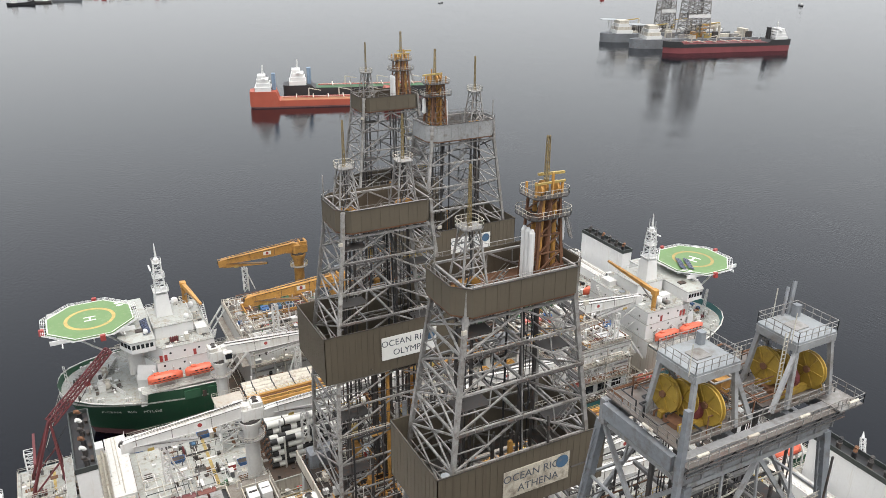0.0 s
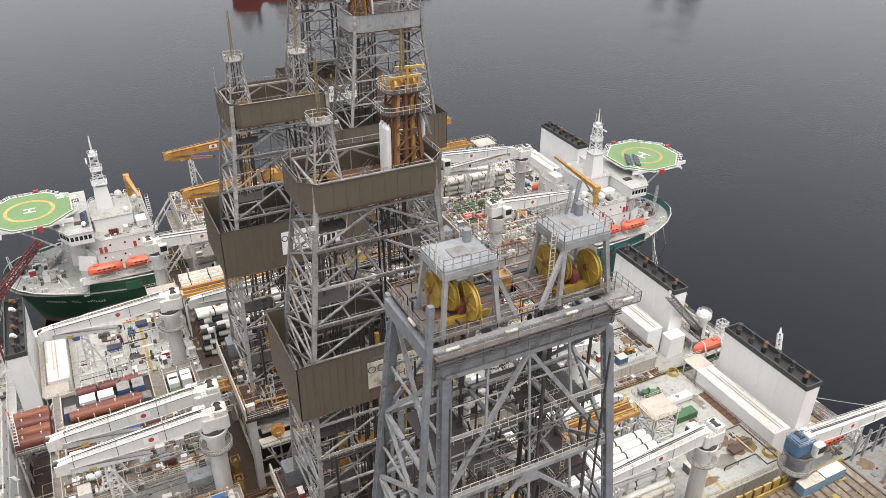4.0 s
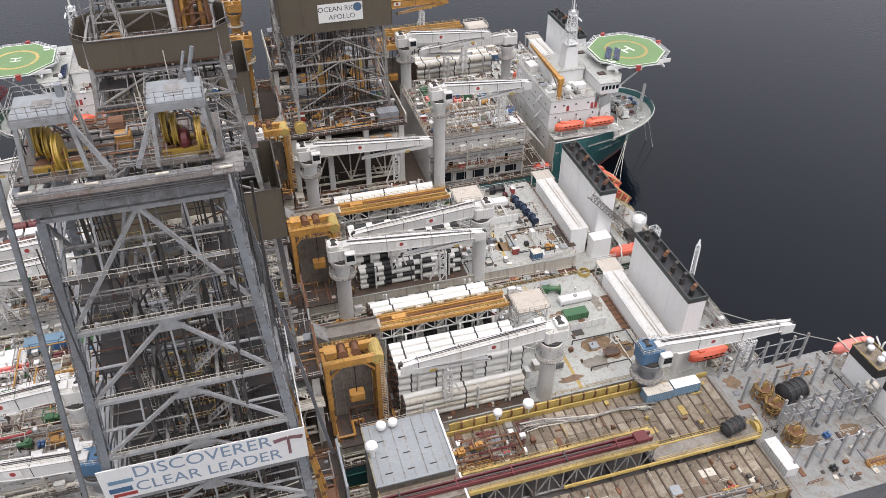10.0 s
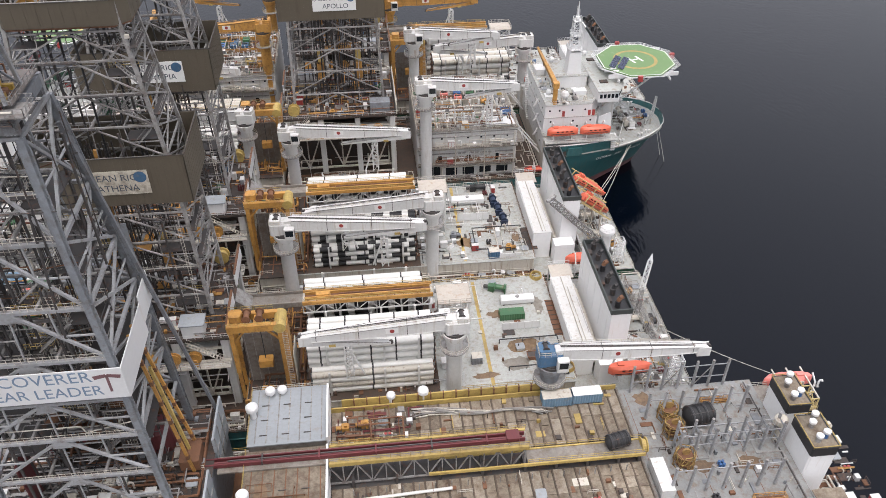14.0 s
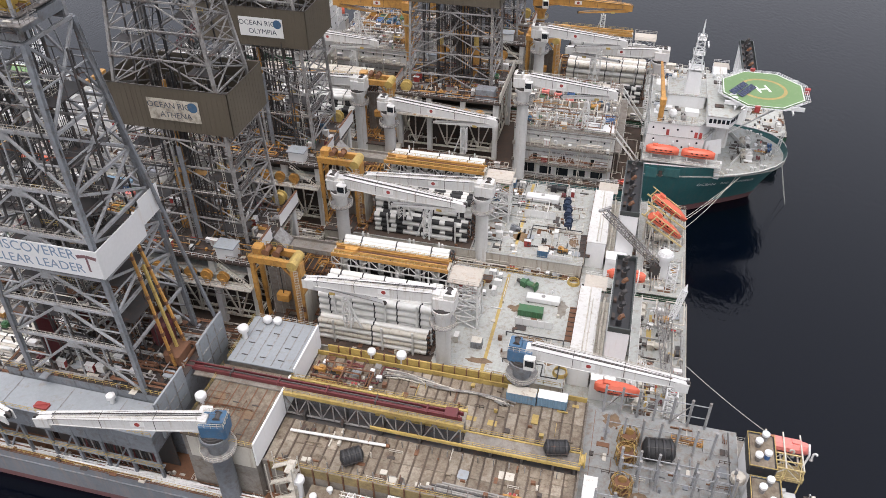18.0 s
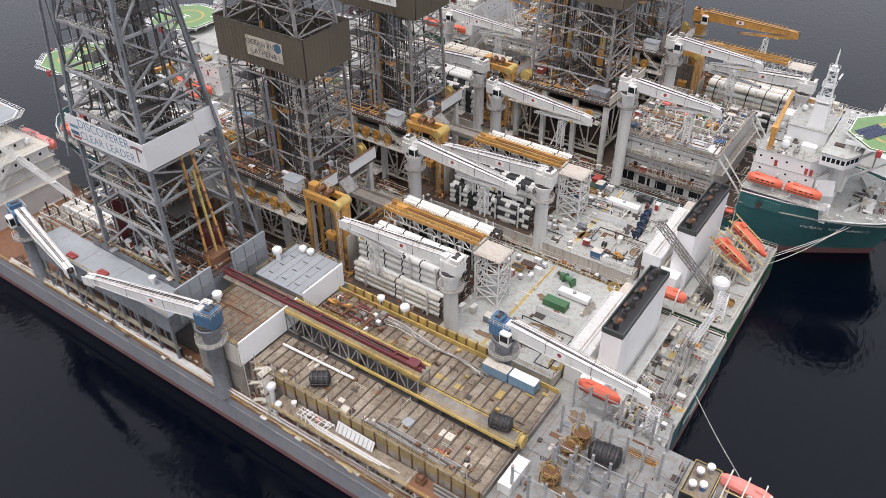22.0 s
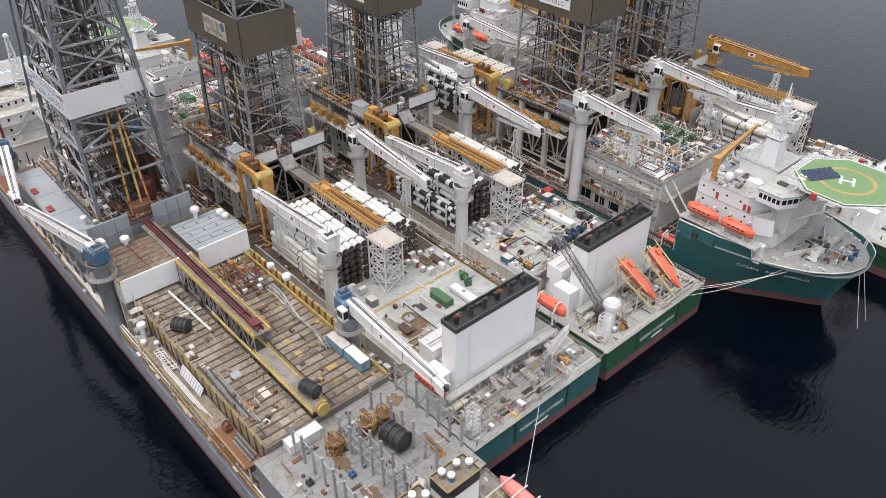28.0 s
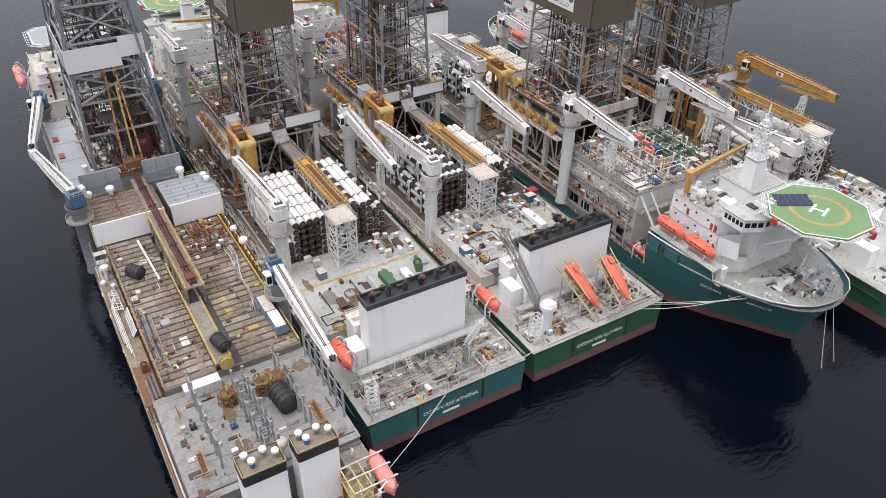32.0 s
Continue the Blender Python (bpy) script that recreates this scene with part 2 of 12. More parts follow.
class Geo:
    """Collects corners and faces of one mesh."""

    def __init__(self):
        self.v, self.f = [], []

    def hexa(self, pts):
        k = len(self.v)
        self.v += [tuple(p) for p in pts]
        self.f += [(k, k + 3, k + 2, k + 1), (k + 4, k + 5, k + 6, k + 7), (k, k + 1, k + 5, k + 4), (k + 1, k + 2, k + 6, k + 5), (k + 2, k + 3, k + 7, k + 6), (k + 3, k, k + 4, k + 7)]
        return self

    def box(self, x0, x1, y0, y1, z0, z1):
        return self.hexa([(x0, y0, z0), (x1, y0, z0), (x1, y1, z0), (x0, y1, z0), (x0, y0, z1), (x1, y0, z1), (x1, y1, z1), (x0, y1, z1)])

    def cbox(self, x0, x1, y0, y1, z0, z1, c=0.08):
        """A box whose upright edges are chamfered by c."""
        return self.prism([(x0 + c, y0), (x1 - c, y0), (x1, y0 + c), (x1, y1 - c), (x1 - c, y1), (x0 + c, y1), (x0, y1 - c), (x0, y0 + c)], z0, z1)

    def prism(self, poly, z0, z1, scale_top=1.0):
        k, n = len(self.v), len(poly)
        cx, cy = sum(p[0] for p in poly) / n, sum(p[1] for p in poly) / n
        self.v += [(x, y, z0) for x, y in poly] + [(cx + (x - cx) * scale_top, cy + (y - cy) * scale_top, z1) for x, y in poly]
        self.f += [tuple(range(k + n - 1, k - 1, -1)), tuple(range(k + n, k + 2 * n))]
        self.f += [(k + i, k + (i + 1) % n, k + n + (i + 1) % n, k + n + i) for i in range(n)]
        return self

    def frame_of(self, p, q):
        p, q = Vector(p), Vector(q)
        d = (q - p).normalized()
        up = Vector((0, 0, 1)) if abs(d.z) < 0.95 else Vector((1, 0, 0))
        s = d.cross(up).normalized()
        return p, q, s, s.cross(d).normalized()

    def bar(self, p, q, w=0.3, h=None):
        p, q, s, u = self.frame_of(p, q)
        h = w if h is None else h
        a, b2 = s * (w / 2), u * (h / 2)
        return self.hexa([p - a - b2, p + a - b2, p + a + b2, p - a + b2, q - a - b2, q + a - b2, q + a + b2, q - a + b2])

    def rod(self, p, q, r=0.1, n=8, r2=None):
        p, q, s, u = self.frame_of(p, q)
        r2 = r if r2 is None else r2
        k = len(self.v)
        for c, rr in ((p, r), (q, r2)):
            self.v += [tuple(c + s * (rr * math.cos(2 * math.pi * i / n)) + u * (rr * math.sin(2 * math.pi * i / n))) for i in range(n)]
        self.f += [(k + i, k + n + i, k + n + (i + 1) % n, k + (i + 1) % n) for i in range(n)]
        self.f += [tuple(range(k, k + n)), tuple(range(k + 2 * n - 1, k + n - 1, -1))]
        return self

    def line(self, pts, r=0.1, n=6):
        for a, c in zip(pts, pts[1:]):
            self.rod(a, c, r, n)
        return self

    def turned(self, c, profile, axis="z", n=14):
        """A turned body: profile of (radius, height) along the axis from c."""
        k, m = len(self.v), len(profile)
        for r, h in profile:
            for i in range(n):
                a = 2 * math.pi * i / n
                x, y = r * math.cos(a), r * math.sin(a)
                o = {"z": (x, y, h), "x": (h, x, y), "y": (x, h, -y)}[axis]
                self.v.append((c[0] + o[0], c[1] + o[1], c[2] + o[2]))
        for j in range(m - 1):
            for i in range(n):
                self.f.append((k + j * n + i, k + j * n + (i + 1) % n, k + (j + 1) * n + (i + 1) % n, k + (j + 1) * n + i))
        self.f += [tuple(range(k + n - 1, k - 1, -1)), tuple(range(k + (m - 1) * n, k + m * n))]
        return self

    def loft(self, rings, closed=True, caps=True):
        k, n = len(self.v), len(rings[0])
        for r in rings:
            self.v += [tuple(p) for p in r]
        for j in range(len(rings) - 1):
            for i in range(n if closed else n - 1):
                self.f.append((k + j * n + i, k + j * n + (i + 1) % n, k + (j + 1) * n + (i + 1) % n, k + (j + 1) * n + i))
        if caps:
            self.f += [tuple(range(k + n - 1, k - 1, -1)), tuple(range(k + (len(rings) - 1) * n, k + len(rings) * n))]
        return self

    def rail(self, pts, h=1.1, step=1.8, w=0.07, rows=2):
        """A handrail along a line of points: posts and level rails."""
        for a, c in zip(pts, pts[1:]):
            a, c = Vector(a), Vector(c)
            m = max(1, round((c - a).length / step))
            for i in range(m + 1):
                p = a.lerp(c, i / m)
                self.bar(p, p + Vector((0, 0, h)), w)
            for j in range(1, rows + 1):
                o = Vector((0, 0, h * j / rows))
                self.bar(a + o, c + o, w)
        return self

    def truss(self, p, q, d, side, bays, w=0.18):
        """A flat girder between p and q, d deep, with zigzag bracing; side gives the way of its depth."""
        p, q, s = Vector(p), Vector(q), Vector(side) * d
        self.bar(p, q, w), self.bar(p + s, q + s, w)
        for i in range(bays):
            a, c = p.lerp(q, i / bays), p.lerp(q, (i + 1) / bays)
            self.bar(a, a + s, w * 0.7)
            self.bar(a, c + s, w * 0.7) if i % 2 else self.bar(a + s, c, w * 0.7)
        return self.bar(q, q + s, w * 0.7)

    def lattice(self, p, q, w, bays, t=0.12, w2=None):
        """A square lattice mast or boom from p to q."""
        p, q, s, u = self.frame_of(p, q)
        w2 = w if w2 is None else w2
        cor = lambda f, i: p.lerp(q, f) + (s * (1, 1, -1, -1)[i] + u * (1, -1, -1, 1)[i]) * ((w + (w2 - w) * f) / 2)
        for i in range(4):
            self.bar(cor(0, i), cor(1, i), t)
        for j in range(bays):
            f0, f1 = j / bays, (j + 1) / bays
            for i in range(4):
                self.bar(cor(f1, i), cor(f1, (i + 1) % 4), t * 0.6)
                self.bar(cor(f0, (i + j) % 4), cor(f1, (i + j + 1) % 4), t * 0.6)
        return self

    def stair(self, p, q, w=0.8, n=10):
        """A flight of open steps with strings and rails, from p up to q."""
        p, q = Vector(p), Vector(q)
        d = Vector((q.x - p.x, q.y - p.y, 0)).normalized()
        s = Vector((-d.y, d.x, 0)) * (w / 2)
        for e in (s, -s):
            self.bar(p + e, q + e, 0.08, 0.22)
            self.bar(p + e + Vector((0, 0, 1)), q + e + Vector((0, 0, 1)), 0.05)
        for i in range(n):
            c = p.lerp(q, (i + 0.5) / n)
            self.bar(c - s, c + s, 0.25, 0.05)
        return self


SMOOTH = {"tyre", "tank", "dome", "buoy", "hull", "canopy", "boat_hull", "bottom_paint", "fender_body", "pipe", "riser_joint", "pedestal", "drum", "standpipe", "lamp"}


def mesh_of(name, g, material):
    me = bpy.data.meshes.new(name)
    me.from_pydata(g.v, [], g.f)
    me.materials.append(material)
    if name in SMOOTH:
        me.polygons.foreach_set("use_smooth", [True] * len(me.polygons))
        me.set_sharp_from_angle(angle=radians(38))
    return me


def part(name, g, material, parent, label=""):
    """One mesh as a part of a thing or of a part."""
    ob = new(name, mesh_of(name, g, material))
    ob.parent = parent
    return tagged(ob, label)


def mixed_mesh(name, layers):
    """One mesh of several materials."""
    v, f, mi = [], [], []
    me = bpy.data.meshes.new(name)
    for i, (g, mat) in enumerate(layers):
        k = len(v)
        v += g.v
        f += [tuple(a + k for a in q) for q in g.f]
        mi += [i] * len(g.f)
        me.materials.append(mat)
    me.from_pydata(v, [], f)
    me.polygons.foreach_set("material_index", mi)
    return me


def piece(name, me, parent, m):
    """One more piece on a shared mesh."""
    ob = new(name, me)
    ob.parent = parent
    ob.matrix_basis = m
    return ob


def thing(name, m, label, category, group="", kind=""):
    ob = new(name)
    ob.empty_display_size = 0.5
    ob.matrix_basis = m
    return tagged(ob, label, category, group, kind)


def lettering(text, size, depth, name="lettering"):
    """Letters of the built-in font as a mesh in the plane x, z, centred, facing -y."""
    cu = bpy.data.curves.new(name, "FONT")
    cu.body, cu.size, cu.extrude, cu.align_x, cu.align_y = text, size, depth, "CENTER", "CENTER"
    cu.resolution_u = 3
    tmp = new(name, cu)
    me = bpy.data.meshes.new_from_object(tmp.evaluated_get(bpy.context.evaluated_depsgraph_get()))
    bpy.data.objects.remove(tmp)
    me.transform(Matrix.Rotation(radians(90), 4, "X"))
    me.materials.clear()
    return me


def letters(text, size, material, parent, m, depth=0.02, label=""):
    me = lettering(text, size, depth)
    me.materials.append(material)
    ob = new("lettering", me)
    ob.parent = parent
    ob.matrix_basis = m
    return tagged(ob, label)


def lerp(x, table):
    """Straight interpolation in rows of (x, value)."""
    for (a, va), (c, vc) in zip(table, table[1:]):
        if x <= c:
            return va + (vc - va) * max(0.0, min(1.0, (x - a) / (c - a)))
    return table[-1][1]


def at(m, x, y, z, rz=0):
    return m @ pose(x, y, z, 0, 0, rz)


# ---- water ----
g = Geo()
g.v = [(-4800, -4800, 0), (4800, -4800, 0), (4800, 4800, 0), (-4800, 4800, 0)]
g.f = [(0, 1, 2, 3)]
water = new("water", mesh_of("water", g, water_mat))
tagged(water, "calm dark harbour water with faint ripples", "water", kind="structure")

# ---- kinds of things ----


def build_crane(m, height, reach, body, label, ped_r=1.7, cab_mat=None, jib=True, ped_mat=None, group="deck cranes"):
    """A pedestal crane, its box boom resting level along +x."""
    c = thing("pedestal_crane", m, label, "crane", group)
    pm = ped_mat or body
    part("pedestal", Geo().turned((0, 0, 0), [(ped_r * 1.15, 0), (ped_r, 1.5), (ped_r, height - 5), (ped_r * 1.5, height - 3.4), (ped_r * 1.5, height - 2.6)], n=20), pm, c)
    part("service_platform", Geo().turned((0, 0, height - 7), [(ped_r * 1.8, 0), (ped_r * 1.8, 0.18)], n=16), STEEL, c)
    ring = [(ped_r * 1.8 * math.cos(a * math.pi / 6), ped_r * 1.8 * math.sin(a * math.pi / 6), height - 6.8) for a in range(13)]
    part("handrail", Geo().rail(ring, step=1.0), YELLOW if body is ORANGE else CREAM, c)
    part("slew_ring", Geo().turned((0, 0, height - 2.6), [(ped_r * 1.35, 0), (ped_r * 1.35, 0.6), (ped_r * 1.2, 0.6), (ped_r * 1.2, 0.9)], n=18), STEELDARK, c)
    g = Geo().cbox(-3.0, 2.0, -1.9, 1.9, height - 1.9, height + 0.9, 0.4)
    part("machinery_house", g.cbox(-2.8, -0.4, -1.5, 1.5, height + 0.9, height + 2.0, 0.3), cab_mat or body, c)
    cab = part("cab", Geo().cbox(0.6, 2.9, -3.4, -1.9, height - 2.1, height + 0.8, 0.2), WHITE, c)
    part("pane", Geo().box(2.9, 2.93, -3.2, -2.1, height - 1.4, height + 0.5), GLASS, cab)
    part("pane", Geo().box(0.9, 2.7, -3.43, -3.4, height - 1.1, height + 0.5), GLASS, cab)
    part("winch_drum", Geo().turned((-1.4, -0.9, height + 1.9), [(0.75, 0), (0.75, 0.15), (0.5, 0.15), (0.5, 1.65), (0.75, 1.65), (0.75, 1.8)], "y", 12), STEELDARK, c)
    z0, z1 = height + 0.7, height - 0.9
    shape = ((0.0, 0.7, 0.9, 0.95), (0.05, 1.2, 1.5, 1.1), (0.3, 1.0, 1.75, 1.05), (0.62, 0.85, 1.4, 0.95), (0.9, 0.7, 0.9, 0.8), (1.0, 0.5, 0.7, 0.7))
    rings = []
    for f, up, down, ww in shape:
        x, z = 0.6 + f * reach, z0 + (z1 - z0) * f
        rings.append([(x, -ww, z - down), (x, ww, z - down), (x, ww, z + up), (x, -ww, z + up)])
    boom = part("boom", Geo().loft(rings), body, c)
    # flanges, seams, painted edge shadows and cut-outs of the box boom
    seam_shade, top, low = Geo(), [], []
    for f, up, dn, ww in shape[1:]:
        x, z = 0.6 + f * reach, z0 + (z1 - z0) * f
        top.append([(x, -ww - 0.16, z + up), (x, ww + 0.16, z + up), (x, ww + 0.16, z + up + 0.12), (x, -ww - 0.16, z + up + 0.12)])
        low.append([(x, -ww - 0.12, z - dn - 0.1), (x, ww + 0.12, z - dn - 0.1), (x, ww + 0.12, z - dn + 0.02), (x, -ww - 0.12, z - dn + 0.02)])
    part("boom_flange", Geo().loft(top), body, boom)
    part("boom_flange", Geo().loft(low), body, boom)
    for (f, up, dn, ww), (f2, up2, dn2, ww2) in zip(shape[1:], shape[2:]):
        xa, xb, za, zb = 0.6 + f * reach, 0.6 + f2 * reach, z0 + (z1 - z0) * f, z0 + (z1 - z0) * f2
        for s in (-1, 1):
            # dark bar below the top flange, painting its shadow on the side
            seam_shade.bar((xa, s * (ww + 0.02), za + up - 0.12), (xb, s * (ww2 + 0.02), zb + up2 - 0.12), 0.06, 0.14)
        seam_shade.box(xb - 0.06, xb + 0.06, -ww2 - 0.04, ww2 + 0.04, zb - dn2 * 0.95, zb + up2 + 0.14)
    part("plate_seam", seam_shade, STEELDARK, boom, "dark seams between boom plates and painted flange shadows")
    part("walkway_rail", Geo().rail([(2, 0.95, z0 + 1.2), (reach * 0.9, 0.75, z1 + 0.9)], h=0.8, step=2.0, w=0.07, rows=2), body if body is ORANGE else CREAM, boom)
    part("top_pipe", Geo().rod((1.5, -0.35, z0 + 1.45), (reach * 0.93, -0.3, z1 + 0.95), 0.11, 6).rod((1.5, 0.0, z0 + 1.4), (reach * 0.93, 0.0, z1 + 0.92), 0.08, 6), STEELDARK, boom)
    for s in (-1, 1):
        part("mark_plate", Geo().box(reach * 0.42 - 1.3, reach * 0.42 + 1.3, s * 1.04 - 0.03, s * 1.04 + 0.03, z0 - 1.5, z0 - 0.2), LETTER, boom)
        part("round_mark", Geo().turned((reach * 0.42, s * 1.08 - 0.02, z0 - 0.85), [(0.5, 0), (0.5, 0.05)], "y", 14), REDPAINT, boom, "red oval mark")
    part("tip_sheave", Geo().turned((reach + 0.7, -0.25, z1), [(0.75, 0), (0.75, 0.5)], "y", 12), STEELDARK, boom)
    part("hinge_frame", Geo().box(reach * 0.95, reach + 1.1, -0.95, -0.72, z1 - 1.7, z1 + 0.6).box(reach * 0.95, reach + 1.1, 0.72, 0.95, z1 - 1.7, z1 + 0.6).box(reach * 0.95, reach * 0.95 + 0.3, -0.95, 0.95, z1 - 1.75, z1 - 1.4), body, boom)
    part("hoist_wire", Geo().line([(-1.4, 0, height + 2.6), (reach * 0.5, 0, z0 + 1.3), (reach + 0.7, 0, z1 + 0.75)], 0.05, 4), STEELDARK, boom)
    part("winch_rail", Geo().rail([(1.8, -1.8, height + 0.9), (-2.9, -1.8, height + 0.9), (-2.9, 1.8, height + 0.9), (1.8, 1.8, height + 0.9)], step=1.2), body if body is ORANGE else CREAM, c)
    for a in (-1, 1):
        part("luffing_cylinder", Geo().rod((1.6, a * 0.6, height - 1.9), (reach * 0.19, a * 0.5, z0 - 2.0), 0.3).rod((reach * 0.19, a * 0.5, z0 - 2.0), (reach * 0.34, a * 0.45, z0 - 1.75), 0.16), body, c)
    if jib:
        rings = []
        for f, hh in ((0, 0.75), (0.3, 0.62), (1, 0.28)):
            x, z = reach * (0.99 - 0.56 * f), z1 - 1.5 - 1.7 * f
            rings.append([(x, -0.42, z - hh), (x, 0.42, z - hh), (x, 0.42, z + hh), (x, -0.42, z + hh)])
        fj = part("folding_jib", Geo().loft(rings), body, c)
        part("jib_flange", Geo().bar((reach * 0.98, -0.46, z1 - 0.85), (reach * 0.44, -0.46, z1 - 2.95), 0.14, 0.12).bar((reach * 0.98, 0.46, z1 - 0.85), (reach * 0.44, 0.46, z1 - 2.95), 0.14, 0.12), STEEL, fj)
        part("jib_tip_sheave", Geo().turned((reach * 0.43, -0.2, z1 - 3.2), [(0.5, 0), (0.5, 0.4)], "y", 12), STEELDARK, fj)
        part("jib_cylinder", Geo().rod((reach * 0.72, 0, z1 - 1.2), (reach * 0.9, 0, z1 - 1.5), 0.16), STEEL, c)
        part("hook_block", Geo().cbox(reach * 0.82 - 0.7, reach * 0.82 + 0.7, -0.5, 0.5, z1 - 2.9, z1 - 2.2, 0.1), YELLOW, c)
        g = Geo().lattice((reach * 0.72, 0, height - 13), (reach * 0.72, 0, height - 4.6), 1.5, 4, 0.26)
        part("boom_rest", g.bar((reach * 0.72 - 3, 0, height - 13), (reach * 0.72, 0, height - 4.4), 0.35).bar((reach * 0.72, -0.9, height - 4.5), (reach * 0.72, 0.9, height - 4.5), 0.5), WHITE, c)
    return c


def build_lifeboat(m, label, mat, davit=True, length=9.5):
    c = thing("lifeboat", m, label, "lifeboat", "lifeboats")
    L = length / 2
    prof = [(-1.0, 0.15), (-0.85, 0.75), (-0.5, 1.0), (0.3, 1.0), (0.75, 0.72), (1.0, 0.08)]
    hull = [[(x * L, y * w * 1.55, z) for y, z in ((0, 0), (0.75, 0.35), (1.0, 1.25), (-1.0, 1.25), (-0.75, 0.35))] for x, w in prof]
    top = [[(x * L, y * w * 1.5, 1.25 + z * (0.55 + 0.45 * w)) for y, z in ((1.0, 0), (0.92, 0.9), (0.5, 1.45), (-0.5, 1.45), (-0.92, 0.9), (-1.0, 0))] for x, w in prof]
    part("boat_hull", Geo().loft(hull), mat, c)
    part("canopy", Geo().loft(top), mat, c)
    part("fender_strip", Geo().box(-L * 0.8, L * 0.7, -1.62, -1.55, 1.15, 1.32).box(-L * 0.8, L * 0.7, 1.55, 1.62, 1.15, 1.32), BLACK, c)
    part("conning_hatch", Geo().cbox(-L * 0.62, -L * 0.3, -0.55, 0.55, 2.55, 3.05, 0.15), mat, c)
    for i in range(4):
        part("window", Geo().box(-2.2 + i * 1.4, -1.5 + i * 1.4, -1.49, -1.42, 1.75, 2.05), GLASS, c)
    if davit:
        for x in (-L * 0.62, L * 0.55):
            part("davit", Geo().bar((x, 2.4, -2.2), (x, 2.4, 1.5), 0.35).bar((x, 2.4, 1.5), (x, 1.2, 3.7), 0.3).bar((x, 1.2, 3.7), (x, 0, 3.7), 0.25), WHITE, c)
            part("cradle", Geo().bar((x, -1.3, -0.6), (x, 1.6, -0.6), 0.3).bar((x, -1.0, -0.6), (x, -1.0, 0.4), 0.25).bar((x, 1.0, -2.2), (x, 1.0, 0.4), 0.25), WHITE, c)
    return c


def ribbed(lx, ly, k, d=0.07):
    """An oblong outline whose long sides are folded into k ribs."""
    out = []
    for s in (-1, 1):
        for i in range(k):
            x0 = -lx + 2 * lx * i / k
            w = 2 * lx / k
            out += [(s * -1 * a, s * e) for a, e in ((x0 + 0.05 * w, ly - d), (x0 + 0.2 * w, ly), (x0 + 0.6 * w, ly), (x0 + 0.75 * w, ly - d))]
    return out


def build_container(m, mat, label, size=(6.06, 2.44, 2.59), top=None, group="deck containers"):
    c = thing("shipping_container", m, label, "container", group)
    lx, ly, lz = size[0] / 2, size[1] / 2, size[2]
    part("body", Geo().prism(ribbed(lx - 0.05, ly - 0.02, int(size[0] / 0.55)), 0.1, lz - 0.06), mat, c)
    part("roof", Geo().box(-lx + 0.04, lx - 0.04, -ly + 0.04, ly - 0.04, lz - 0.06, lz), top or mat, c)
    for x in (-lx + 0.08, lx - 0.08):
        for y in (-ly + 0.08, ly - 0.08):
            part("corner_post", Geo().box(x - 0.09, x + 0.09, y - 0.09, y + 0.09, 0, lz + 0.02), mat, c)
    for y in (-0.6, 0.6):
        part("door", Geo().box(lx - 0.05, lx + 0.02, y - 0.56, y + 0.56, 0.2, lz - 0.2), mat, c)
    return c


def tower_levels(levels, z):
    hx = lerp(z, [(a, b2) for a, b2, _ in levels])
    hy = lerp(z, [(a, c2) for a, _, c2 in levels])
    return hx, hy


def build_tower(c, levels, zs, leg_mat, brace_mat, leg_w=0.75, br_w=0.34, skip=(), kind="x", joined=False):
    """Four legs and the braced faces between them; levels: rows of z, half length, half width. joined: far off, all bracing in one mesh."""
    corner = lambda z, sx, sy: Vector((sx * tower_levels(levels, z)[0], sy * tower_levels(levels, z)[1], z))
    for sx, sy in ((-1, -1), (1, -1), (1, 1), (-1, 1)):
        w = leg_w / 2
        rings = [[corner(z, sx, sy) + Vector((a * w, e * w, 0)) for a, e in ((-1, -1), (1, -1), (1, 1), (-1, 1))] for z, *_ in levels]
        part("leg", Geo().loft(rings), leg_mat, c)
    faces = [((-1, -1), (1, -1)), ((1, -1), (1, 1)), ((1, 1), (-1, 1)), ((-1, 1), (-1, -1))]
    small = Geo()

    def member(name, p, q, w):
        if joined:
            small.bar(p, q, w)
        else:
            part(name, Geo().bar(p, q, w), brace_mat, c)
    for i, (za, zb) in enumerate(zip(zs, zs[1:])):
        for fi, (a, e) in enumerate(faces):
            p0, p1 = corner(za, *a), corner(za, *e)
            q0, q1 = corner(zb, *a), corner(zb, *e)
            member("girder", q0, q1, br_w * 1.25)
            if (i, fi) in skip:
                continue
            if kind == "k" or (fi % 2 == 0 and kind == "mix"):
                mid = (q0 + q1) / 2
                member("brace", p0, mid, br_w)
                member("brace", p1, mid, br_w)
                small.bar((p0 + mid) / 2, (p0 + q0) / 2, br_w * 0.6).bar((p1 + mid) / 2, (p1 + q1) / 2, br_w * 0.6)
                small.bar((p0 + mid) / 2, q0.lerp(q1, 0.25), br_w * 0.55).bar((p1 + mid) / 2, q0.lerp(q1, 0.75), br_w * 0.55)
                small.bar(p0.lerp(p1, 0.5), mid, br_w * 0.5)
            else:
                member("brace", p0, q1, br_w)
                member("brace", p1, q0, br_w)
                small.bar((p0 + q0) / 2, (p1 + q1) / 2, br_w * 0.6)
    tagged(part("secondary_bracing", small, brace_mat, c), kind="stuff")


def ring_pts(hx, hy, z):
    return [(-hx, -hy, z), (hx, -hy, z), (hx, hy, z), (-hx, hy, z), (-hx, -hy, z)]


